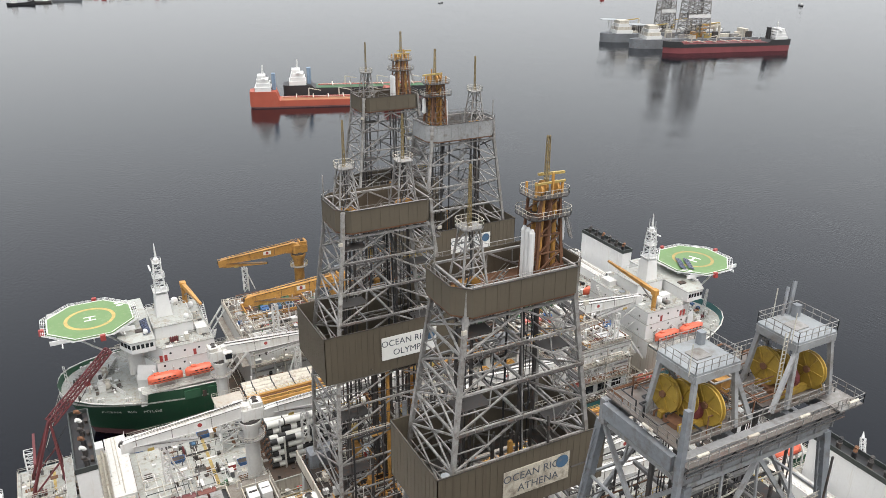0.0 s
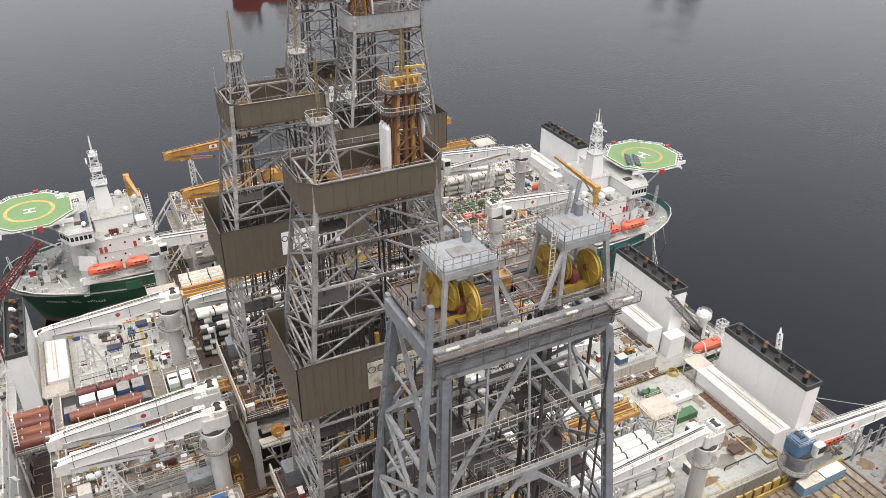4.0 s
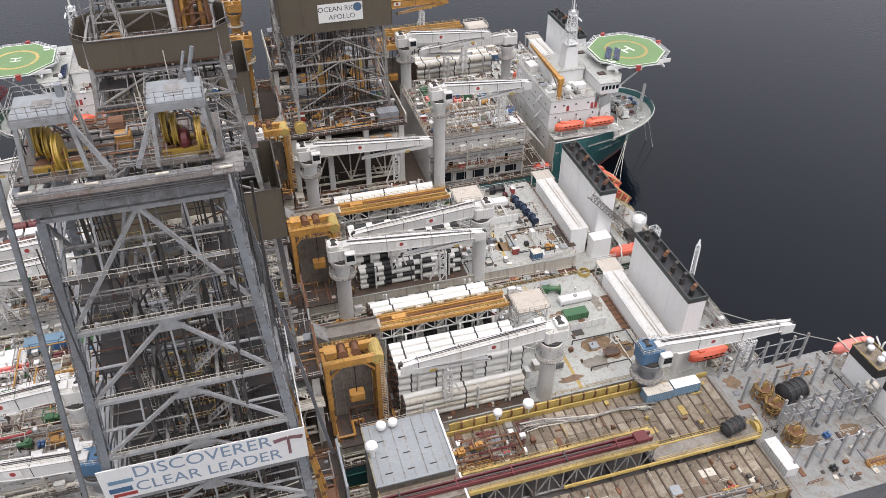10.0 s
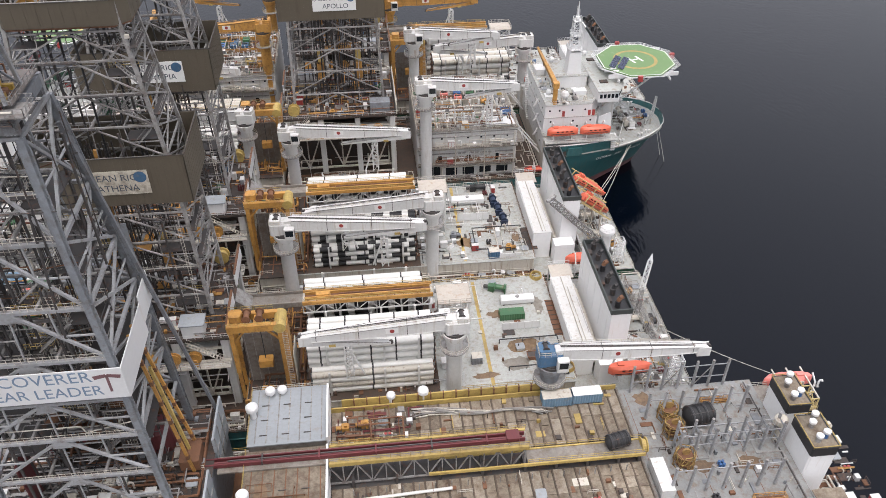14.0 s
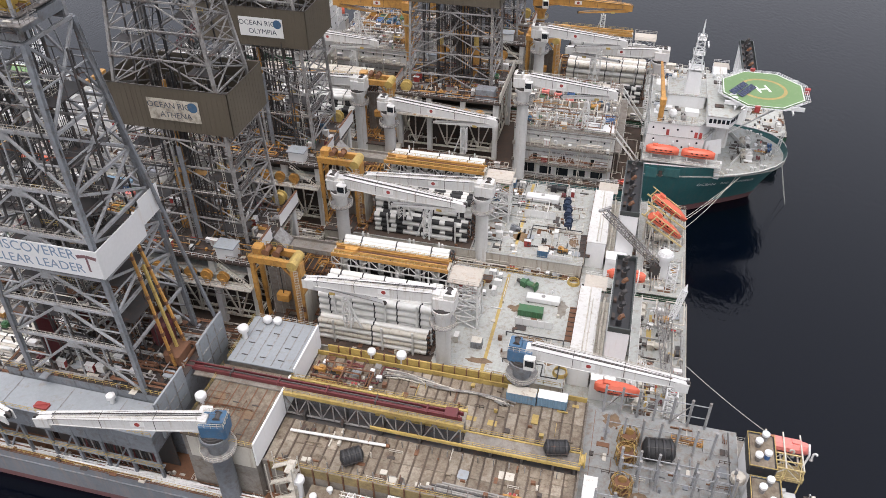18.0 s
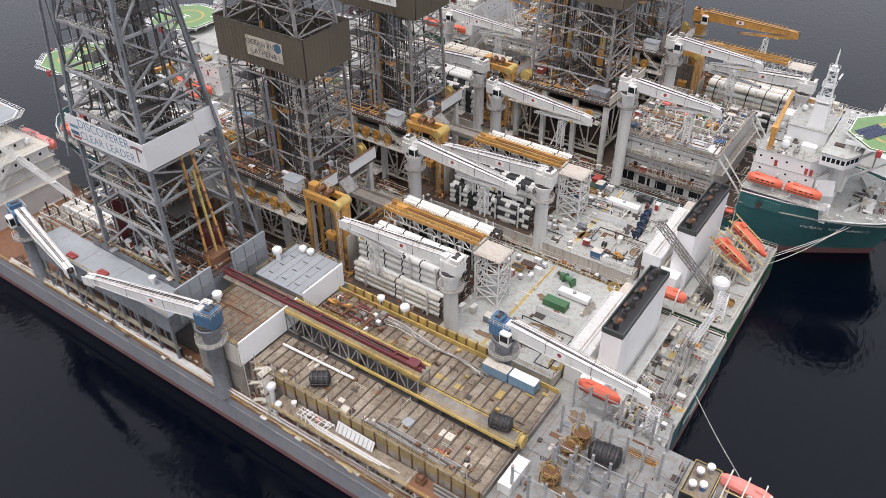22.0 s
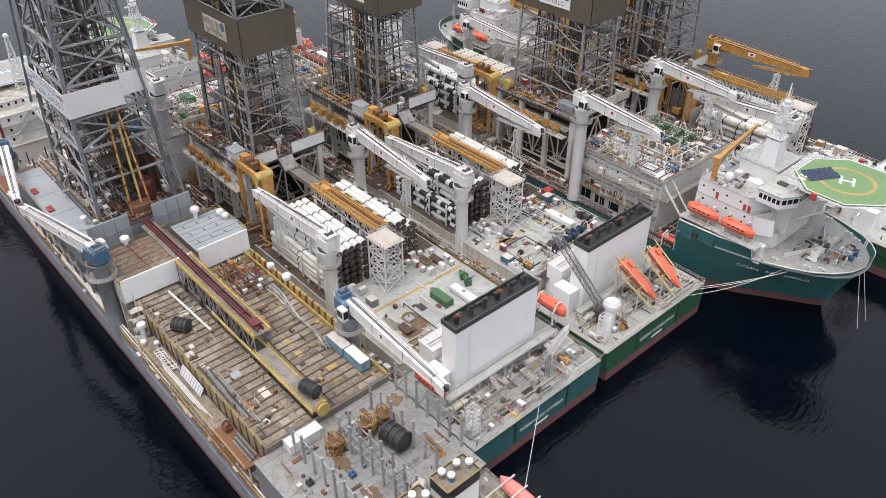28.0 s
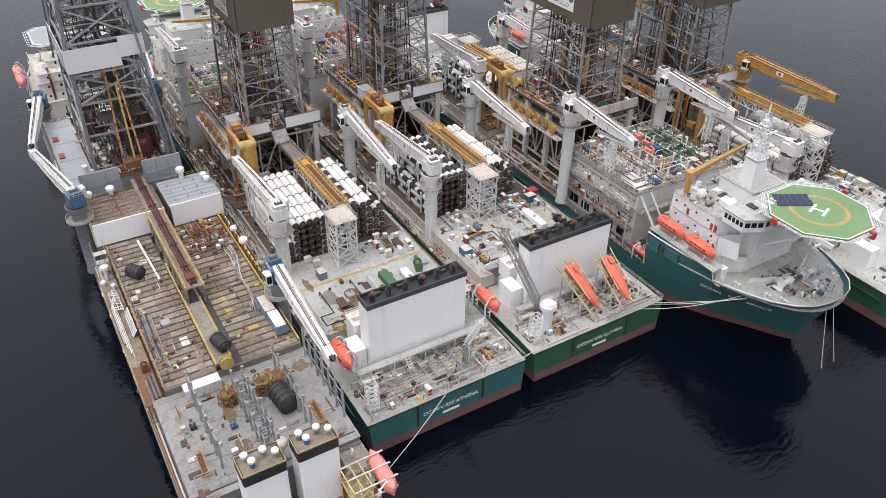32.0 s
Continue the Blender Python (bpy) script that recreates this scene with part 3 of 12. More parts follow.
def octagon(hx, hy, ch):
    return [(-hx + ch, -hy), (hx - ch, -hy), (hx, -hy + ch), (hx, hy - ch), (hx - ch, hy), (-hx + ch, hy), (-hx, hy - ch), (-hx, -hy + ch)]


def cladding(poly, z0, z1, c, mat, name="cladding_panel", rib=1.25):
    """Thin profiled panels round a closed outline, one part a side, ribs standing proud."""
    k = len(poly)
    for i in range(k):
        a, e = Vector((*poly[i], 0)), Vector((*poly[(i + 1) % k], 0))
        d = (e - a).normalized()
        o = Vector((d.y, -d.x, 0))
        g = Geo().hexa([a + Vector((0, 0, z0)), e + Vector((0, 0, z0)), e - o * 0.14 + Vector((0, 0, z0)), a - o * 0.14 + Vector((0, 0, z0)),
                        a + Vector((0, 0, z1)), e + Vector((0, 0, z1)), e - o * 0.14 + Vector((0, 0, z1)), a - o * 0.14 + Vector((0, 0, z1))])
        m = int((e - a).length / rib)
        for j in range(1, m):
            p = a + d * ((e - a).length * j / m) + o * 0.03
            g.bar(p + Vector((0, 0, z0 + 0.05)), p + Vector((0, 0, z1 - 0.05)), 0.05, 0.03)
        panel = part(name, g, mat, c)
        part("edge_trim", Geo().bar(a + o * 0.05 + Vector((0, 0, z1)), e + o * 0.05 + Vector((0, 0, z1)), 0.12, 0.12), STEELDARK, panel)


def crown_lattice(c, x, y, z, h, w, mast=9.0):
    """The open crown-block frame over one well centre, with its sheaves and mast."""
    g = Geo().lattice((x, y, z), (x, y, z + h), w, 4, 0.26, w * 0.45)
    part("crown_frame", g, STEEL, c)
    part("crown_platform", Geo().prism([(x + a, y + e) for a, e in octagon(w * 0.36, w * 0.36, 0.5)], z + h, z + h + 0.2), STEEL, c)
    part("crown_handrail", Geo().rail([(x + a, y + e, z + h + 0.2) for a, e in octagon(w * 0.36, w * 0.36, 0.5)] + [(x - w * 0.36 + 0.5, y - w * 0.36, z + h + 0.2)], step=0.9), CREAM, c)
    for i in (-0.7, 0.7):
        part("sheave", Geo().turned((x + i, y - 0.35, z + 1.9), [(1.3, 0), (1.3, 0.12), (1.05, 0.2), (1.05, 0.5), (1.3, 0.58), (1.3, 0.7)], "y", 18), ORANGE, c)
    part("sheave_bracket", Geo().bar((x - 1.8, y, z + 0.2), (x - 1.8, y, z + 2.6), 0.3).bar((x + 1.8, y, z + 0.2), (x + 1.8, y, z + 2.6), 0.3).bar((x - 1.8, y, z + 2.0), (x + 1.8, y, z + 2.0), 0.35), ORANGE, c)
    for a in (-0.5, 0.5):
        part("guide_wire", Geo().rod((x + a, y, z), (x + a, y, z + h), 0.09, 6), STEELDARK, c)
    part("lightning_mast", Geo().lattice((x, y, z + h), (x, y, z + h + mast), 0.4, 9, 0.08, 0.25), DULLYELLOW, c)
    for a, e in ((-2.2, -1.4), (2.0, 1.6), (-1.6, 2.0)):
        part("winch_box", Geo().cbox(x + a - 0.7, x + a + 0.7, y + e - 0.5, y + e + 0.5, z, z + 1.3, 0.15), ORANGE, c)
    part("hose_loop", Geo().line([(x - 1.0, y - 2.0, z + 0.3), (x - 1.6, y - 2.2, z + 3.0), (x - 0.4, y - 1.6, z + 5.5), (x - 0.3, y - 0.6, z + h)], 0.12, 6), BLACK, c)


def compensator(c, x, y, z, h=14.0):
    """The tall rust-orange crown compensator with its white air vessels."""
    part("compensator_frame", Geo().lattice((x, y, z), (x, y, z + h), 4.6, 5, 0.34, 3.2), RUSTY, c, "rust-brown braced frame")
    for k, (a, e) in enumerate(((-1.4, -1.5), (-0.1, -1.6), (1.2, -1.2), (1.0, 1.0), (-0.8, 1.2))):
        part("compensator_cylinder", Geo().rod((x + a * 1.15, y + e, z), (x + a * 0.85, y + e, z + h), 0.36, 10), ORANGE if k % 2 == 0 else RUSTY, c)
    for e in (-1.8, -0.8, 0.2):
        part("air_vessel", Geo().turned((x - 3.0, y + e, z + 1.2), [(0.2, 0), (0.45, 0.4), (0.45, h * 0.56), (0.2, h * 0.6)], "z", 12), CLEANWHITE, c)
    part("air_vessel", Geo().turned((x + 2.9, y - 0.6, z + h * 0.45), [(0.2, 0), (0.5, 0.4), (0.5, h * 0.26), (0.2, h * 0.29)], "z", 12), CLEANWHITE, c)
    part("sheave", Geo().turned((x + 1.7, y - 2.4, z + 2.0), [(1.7, 0), (1.7, 0.12), (1.4, 0.2), (1.4, 0.5), (1.7, 0.58), (1.7, 0.7)], "y", 18), RUSTY, c)
    for a in (-1, 1):
        part("raking_strut", Geo().bar((x + a * 3.0, y - 1.8, z + 0.2), (x + a * 1.6, y - 1.4, z + h - 1.0), 0.34), RUSTY, c)
    for (px, py), zz in (((3.1, 2.5), h), ((3.6, 2.7), h - 3.0)):
        part("work_platform", Geo().prism([(x + a, y + e) for a, e in octagon(px, py, 0.8)], z + zz, z + zz + 0.15), STEELDARK, c)
        part("platform_rail", Geo().rail([(x + a, y + e, z + zz + 0.15) for a, e in octagon(px, py, 0.8)] + [(x - px + 0.8, y - py, z + zz + 0.15)], step=0.9, w=0.06), CREAM, c)
    part("crown_ladder", Geo().stair((x + 3.4, y - 2.4, z + h - 6.5), (x + 2.2, y - 2.4, z + h - 3.0), 0.6), STEEL, c)
    for a, e, r in ((-1.7, -0.9, 0.9), (-0.3, 0.3, 1.0), (1.3, -0.6, 0.85)):
        part("crown_sheave", Geo().turned((x + a, y + e, z + h + 1.0), [(r, 0), (r * 0.85, 0.12), (r * 0.85, 0.35), (r, 0.45)], "x", 14), ORANGE, c)
    for a, e, t in ((-2.3, -1.2, 2.3), (-2.3, 1.2, 1.8), (2.2, -1.2, 2.0), (2.2, 1.2, 2.6), (0.4, -1.4, 3.4)):
        part("crown_post", Geo().bar((x + a, y + e, z + h), (x + a, y + e, z + h + t), 0.28), ORANGE, c)
    part("crown_beam", Geo().bar((x - 2.5, y - 1.2, z + h + 2.0), (x + 2.6, y - 1.2, z + h + 2.0), 0.3), YELLOW, c)
    part("crown_beam", Geo().bar((x - 0.4, y + 1.2, z + h + 2.6), (x + 4.2, y + 1.2, z + h + 2.4), 0.36), YELLOW, c, "yellow jib beam over the edge")
    part("lightning_mast", Geo().lattice((x + 0.2, y, z + h + 0.3), (x + 0.2, y, z + h + 8.5), 0.5, 8, 0.1, 0.36), DULLYELLOW, c)


def build_derrick(m, label, tops, band_mat, band_z=(29.6, 39.8), long=10.9, crown_mat=None):
    """The enclosed dual derrick of the sister ships: braced tower, wind cladding, top band and crown gear."""
    c = thing("drilling_derrick", m, label, "derrick", "derricks")
    levels = [(0, 13.4, 8.6), (27, 12.6, 7.6), (39, 11.9, 7.0), (62, 9.2, 5.1), (67, 9.0, 5.0)]
    build_tower(c, levels, [0, 7, 14, 20.5, 27, 33, 39, 45, 51, 57, 62, 67], STEEL, STEEL, 0.66, 0.27, skip={(0, 1), (0, 3), (5, 0)}, kind="mix")
    cladding([(-15.0, -8.2), (15.0, -8.2), (15.0, 8.2), (-15.0, 8.2)], *band_z, c, band_mat)
    cladding(octagon(long, 6.0, 2.3), 63.2, 67.4, c, crown_mat or band_mat, "crown_cladding", rib=1.9)
    part("crown_deck", Geo().prism(octagon(long - 0.2, 5.8, 2.2), 62.82, 63.1), RUSTY, c)
    part("crown_rail", Geo().rail([(x, y, 67.4) for x, y in octagon(long - 0.05, 5.95, 2.3)] + [(2.25 - long, -5.95, 67.4)], h=0.7, step=1.5, rows=1), STEEL, c)
    for q in ((-14.7, 14.7, -7.9, -5.6), (-14.7, 14.7, 5.6, 7.9), (-14.7, -10.5, -5.6, 5.6), (10.5, 14.7, -5.6, 5.6)):
        part("band_deck", Geo().box(*q, band_z[0] + 0.1, band_z[0] + 0.3), STEELDARK, c)
    for z in (14, 20.5, 33, 45, 51, 57):
        hx, hy = tower_levels(levels, z)
        k = 1 if z in (14, 33, 51) else -1
        part("platform", Geo().box(min(k * hx, -k * hx * 0.1), max(k * hx, -k * hx * 0.1), -hy - 0.8, -hy + 0.1, z, z + 0.1), STEELDARK, c)
        part("platform_handrail", Geo().rail([(k * hx, -hy - 0.8, z + 0.1), (-k * hx * 0.1, -hy - 0.8, z + 0.1)], step=1.4, w=0.05), STEEL if z > 40 else CREAM, c)
        for a in (-0.5, 0, 0.5):
            part("cross_girder", Geo().bar((hx * a, -hy, z), (hx * a, hy, z), 0.25 if a else 0.4), STEEL, c)
        part("side_platform", Geo().box(hx - 0.2, hx + 1.2, -hy, hy * 0.2, z + 2, z + 2.12), STEELDARK, c)
        part("side_handrail", Geo().rail([(hx + 1.2, -hy, z + 2.15), (hx + 1.2, hy * 0.2, z + 2.15)], step=1.6, w=0.05), STEEL, c)
    for x in (-6.5, 5.0):
        for a in (-1.3, 1.3):
            part("guide_rail", Geo().bar((x + a, 0, 1), (x + a, 0, 62.5), 0.4), STEELDARK, c)
        part("top_drive", Geo().cbox(x - 1.0, x + 1.0, -0.9, 0.9, 8, 13, 0.2), ORANGE, c)
        part("travelling_block", Geo().cbox(x - 0.8, x + 0.8, -0.6, 0.6, 13.5, 17, 0.3), YELLOW, c)
        for a in (-0.4, 0.4):
            part("drill_line", Geo().rod((x + a, 0, 17), (x + a, 0, 62.5), 0.07, 5), BLACK, c)
    for a in range(9):
        part("pipe_stand", Geo().rod((-3.2 + a * 0.55, -3.6 + (a % 3) * 0.6, 0.4), (-3.2 + a * 0.55, -3.4 + (a % 3) * 0.6, 40), 0.16, 6), STEELDARK, c)
    part("fingerboard", Geo().box(-4.0, 3.0, -4.6, -4.2, 33.2, 33.6).box(-4.0, 3.0, -2.2, -1.8, 33.2, 33.6), YELLOW, c)
    part("racking_board", Geo().box(-4.5, 3.4, -4.8, -1.6, 16.2, 16.4), ORANGE, c)
    part("racking_column", Geo().bar((-1, -5.2, 0), (-1, -5.2, 40), 0.6), ORANGE, c)
    part("standpipe", Geo().line([(8.2, -8.8, 0.5), (8.2, -8.6, 26), (4.5, -8.2, 26.6), (4.5, -7.0, 44)], 0.22, 8), STEELDARK, c)
    part("standpipe", Geo().line([(-10.2, -8.9, 0.5), (-10.2, -8.6, 20), (-3.0, -8.4, 20), (-3.0, -8.2, 26.8)], 0.22, 8), BLACK, c)
    part("cable_tray", Geo().box(0.6, 1.7, -8.9, -8.7, 1, 26), STEELBLUE, c)
    part("cable_tray", Geo().box(-0.9, -0.3, -8.9, -8.7, 1, 26), STEEL, c)
    for x, y in ((11.3, -9.4), (-12.8, 8.2)):
        g = Geo()
        for z in range(0, 27):
            g.bar((x - 0.25, y, z), (x + 0.25, y, z), 0.05)
        part("ladder", g.bar((x - 0.25, y, 0), (x - 0.25, y, 27), 0.07).bar((x + 0.25, y, 0), (x + 0.25, y, 27), 0.07), CREAM, c)
    for i in range(5):
        x = 10.2 if i % 2 else 6.0
        part("stair", Geo().stair((x, -6.0, 40 + i * 4.3), (16.2 - x, -6.0 + 0.4 * i, 44.3 + i * 4.3), 0.7), STEEL, c)
    for i, z in enumerate((3.5, 10.5, 17.2, 23.8, 42, 48, 54, 59.4)):
        hx, hy = tower_levels(levels, z)
        a = -1 if i % 2 else 1
        part("inner_deck", Geo().box(a * hx * 0.45 if a > 0 else -hx * 0.95, hx * 0.95 if a > 0 else -hx * 0.45, -hy * 0.9, -hy * 0.35, z, z + 0.12), STEELDARK, c)
        part("inner_rail", Geo().rail([(a * hx * 0.45, -hy * 0.35, z + 0.12), (a * hx * 0.95, -hy * 0.35, z + 0.12)], step=1.3), CREAM if i % 3 else YELLOW, c)
        part("inner_stair", Geo().stair((a * hx * 0.4, hy * 0.55, z), (-a * hx * 0.25, hy * 0.55, z + 5.2), 0.75), STEEL, c)
        part("cable_loop", Geo().line([(a * 2.2, -1.2, z + 6), (a * 2.6, -2.2, z + 2.5), (a * 3.4, -2.6, z + 0.8), (a * 4.2, -2.2, z + 2.4), (a * 4.4, -1.0, z + 5)], 0.13, 6), BLACK, c)
    for x, y in ((-4.9, 4.4), (3.8, 4.6), (8.4, 3.2), (-8.6, -3.4), (1.0, -5.0)):
        part("service_pipe", Geo().rod((x * 1.2, y * 1.25, 0.4), (x * 0.9, y * 0.85, 62.5), 0.2, 7), BLACK if x > 0 else STEELDARK, c)
    for kind, x in tops:
        if kind == "frame":
            crown_lattice(c, x, 0, 62.9, 11.0, 4.6)
        else:
            compensator(c, x, 0, 62.9, 14.0)
    part("pole", Geo().rod((-9.6, 3.5, 63), (-9.6, 3.5, 72), 0.12, 6), STEEL, c)
    part("floodlight", Geo().box(-10.6, -9.8, -6.7, -6.4, 61.2, 61.8), CREAM, c)
    part("floodlight", Geo().box(9.8, 10.6, -6.7, -6.4, 61.2, 61.8), CREAM, c)
    return c


def riser_stack(m, rows, cols, length, r, mats, label, gap=1.02, bands=BLACK, nb=5, by_column=None):
    """A stack of long pipes lying along x in an end-on grid, each one a piece, with collars."""
    c = thing("pipe_stack", m, label, "pipes", "pipe stacks")
    me = {}
    for mt in mats:
        if mt in ("chequer", "chequer_dark"):
            n = 13 if mt == "chequer" else 17
            dark = (lambda q: q % 2 and q not in (5, 9)) if mt == "chequer" else (lambda q: q % 3)
            me[mt] = mesh_of("pipe", Geo().turned((-length / 2, 0, 0), [(r, length * q / n) for q in range(n + 1)], "x", 10), PIPEWHITE)
            me[mt].materials.append(RUBBER)
            for f in me[mt].polygons:
                if len(f.vertices) == 4 and dark(f.index // 10):
                    f.material_index = 1
        else:
            me[mt] = mesh_of("pipe", Geo().rod((-length / 2, 0, 0), (length / 2, 0, 0), r, 10), mt)
    ends = []
    for j in range(cols):
        for i in range(rows):
            mt = (by_column[j % len(by_column)] if by_column else mats[(i * 7 + j * 3) % len(mats)])
            if 0 < j < cols - 1 and i < rows - 1 and cols > 2:
                continue
            o = piece("pipe", me[mt], c, pose(random.uniform(-0.15, 0.15), (j - (cols - 1) / 2) * 2 * r * gap, r + i * 2 * r * gap))
            if i == rows - 1 or j in (0, cols - 1):
                ends.append(o.matrix_basis.copy())
    g = Geo()
    for e in ends:
        for q in range(nb):
            p = e @ Vector((-length / 2 + length * (q + 0.5) / nb - 0.17, 0, 0))
            g.turned(p, [(r * 1.05, 0), (r * 1.05, 0.34)], "x", 10)
    for j in range(cols):
        for i in range(rows):
            for s in (-1, 1):
                g.turned((s * (length / 2 + 0.1) - 0.12, (j - (cols - 1) / 2) * 2 * r * gap, r + i * 2 * r * gap), [(r * 0.5, 0), (r * 0.92, 0.0001), (r * 0.92, 0.24), (r * 0.5, 0.2401)], "x", 10)
    tagged(part("collar_band", g, bands, c), "black collars round the pipes", kind="stuff")
    g = Geo()
    for j in range(cols):
        for i in range(rows):
            for s in (-1, 1):
                g.turned((s * (length / 2 + 0.3) - 0.12, (j - (cols - 1) / 2) * 2 * r * gap, r + i * 2 * r * gap), [(r * 0.42, 0), (r * 0.42, 0.24)], "x", 8)
    tagged(part("pipe_end", g, RUSTY if bands is BLACK else STEEL, c), "rusty inner pipe ends", kind="stuff")
    for x in (-length * 0.35, length * 0.1, length * 0.38):
        for s in (-1, 1):
            y = s * (cols * r * gap + 0.25)
            part("stanchion", Geo().box(x - 0.2, x + 0.2, y - 0.18, y + 0.18, 0, rows * 2 * r * gap + 0.7), WHITE, c)
    return c


def lattice_tower(m, w, d, h, label, bays=4):
    c = thing("access_tower", m, label, "tower", "access towers")
    for sx in (-1, 1):
        for sy in (-1, 1):
            part("post", Geo().bar((sx * w / 2, sy * d / 2, 0), (sx * w / 2, sy * d / 2, h), 0.32), WHITE, c)
    for i in range(bays):
        z0, z1 = h * i / bays, h * (i + 1) / bays
        for p, q in (((-1, -1), (1, -1)), ((1, -1), (1, 1)), ((1, 1), (-1, 1)), ((-1, 1), (-1, -1))):
            a, e = (p[0] * w / 2, p[1] * d / 2), (q[0] * w / 2, q[1] * d / 2)
            part("cross_brace", Geo().bar((*a, z0), (*e, z1), 0.2).bar((*a, z1), (*e, z0), 0.2), WHITE, c)
            part("girder", Geo().bar((*a, z1), (*e, z1), 0.24), WHITE, c)
    part("top_platform", Geo().box(-w / 2 - 0.5, w / 2 + 0.5, -d / 2 - 0.5, d / 2 + 0.5, h, h + 0.2), paint_pink, c)
    part("handrail", Geo().rail(ring_pts(w / 2 + 0.5, d / 2 + 0.5, h + 0.2), step=1.2), CREAM, c)
    return c


paint_pink = paint("faded_primer_platform", (0.42, 0.38, 0.33), 0.6, var=0.2, stain=(0.3, 0.2, 0.13), amount=0.3)


def deckhouse(name, m, x0, x1, y0, y1, z0, z1, mat, roof, label, category="deckhouse", windows=(), rail=True, ribs=True):
    """A walled block with a deck on top, handrails and openings. windows: rows of (side, from, to, count, z, width, height)."""
    c = thing(name, m, label, category)
    part("wall_shell", Geo().cbox(x0, x1, y0, y1, z0, z1, 0.15), mat, c)
    part("roof", Geo().box(x0 - 0.15, x1 + 0.15, y0 - 0.15, y1 + 0.15, z1, z1 + 0.15), roof, c)
    if rail:
        part("handrail", Geo().rail([(x, y, z1 + 0.15) for x, y in ((x0, y0), (x1, y0), (x1, y1), (x0, y1), (x0, y0))], step=1.9), CREAM, c)
    if ribs:
        for i in range(1, int((x1 - x0) / 3.2)):
            x = x0 + i * 3.2
            part("stiffener", Geo().box(x - 0.06, x + 0.06, y0 - 0.1, y0, z0, z1), mat, c)
            part("stiffener", Geo().box(x - 0.06, x + 0.06, y1, y1 + 0.1, z0, z1), mat, c)
    for side, a, e, cnt, z, w, h in windows:
        for i in range(cnt):
            p = a + (e - a) * (i + 0.5) / cnt
            if side in "sn":
                y = y0 if side == "s" else y1
                s = -1 if side == "s" else 1
                f = part("window", Geo().box(p - w / 2 - 0.08, p + w / 2 + 0.08, min(y, y + s * 0.05), max(y, y + s * 0.05), z - 0.08, z + h + 0.08), mat, c)
                part("pane", Geo().box(p - w / 2, p + w / 2, min(y + s * 0.05, y + s * 0.07), max(y + s * 0.05, y + s * 0.07), z, z + h), GLASS, f)
            else:
                x = x0 if side == "w" else x1
                s = -1 if side == "w" else 1
                f = part("window", Geo().box(min(x, x + s * 0.05), max(x, x + s * 0.05), p - w / 2 - 0.08, p + w / 2 + 0.08, z - 0.08, z + h + 0.08), mat, c)
                part("pane", Geo().box(min(x + s * 0.05, x + s * 0.07), max(x + s * 0.05, x + s * 0.07), p - w / 2, p + w / 2, z, z + h), GLASS, f)
    return c

# ---- the four sister drillships ----
TOP = [(-105, 0.0), (-104.7, 3.2), (-103.6, 6.6), (-101, 10.0), (-97, 13.0), (-91, 16.0), (-83, 18.6), (-74, 20.3), (-64, 21.0), (117.5, 21.0)]
WET = [(-97, 0.0), (-94, 2.2), (-88, 6.0), (-80, 11.5), (-72, 16.0), (-62, 19.6), (-54, 20.8), (96, 20.8), (117.5, 19.6)]


def sheer(u):
    return lerp(u, [(-105, 18.2), (-95, 17.2), (-83, 16.6), (-82.4, 19.9), (-62.0, 19.9), (-61.4, 9.4), (117.5, 9.4)])


def half(u, z):
    """Half breadth of the hull at u and height z."""
    f = max(0.0, min(1.0, (z + 1.0) / 18.4))
    a, c = lerp(u + rake(u, -1.0), WET), lerp(u, TOP)
    return a + (c - a) * f ** 1.3


def rake(u, z):
    """How far the bow falls back below the deck edge."""
    f = max(0.0, min(1.0, (z + 1.0) / 18.4))
    return 8.0 * (1 - f) ** 0.9 * max(0.0, min(1.0, (-62 - u) / 43)) ** 1.5


def hull_strip(z_of, us):
    """Side plating of both sides between two heights, given as functions of u."""
    g = Geo()
    for s in (-1, 1):
        rings = []
        for u in us:
            lo, hi = z_of(u)
            rings.append([(u + rake(u, lo + (hi - lo) * k / 4), s * half(u, lo + (hi - lo) * k / 4), lo + (hi - lo) * k / 4) for k in range(5)])
        if s < 0:
            rings = rings[::-1]
        g.loft(rings, closed=False, caps=False)
    return g


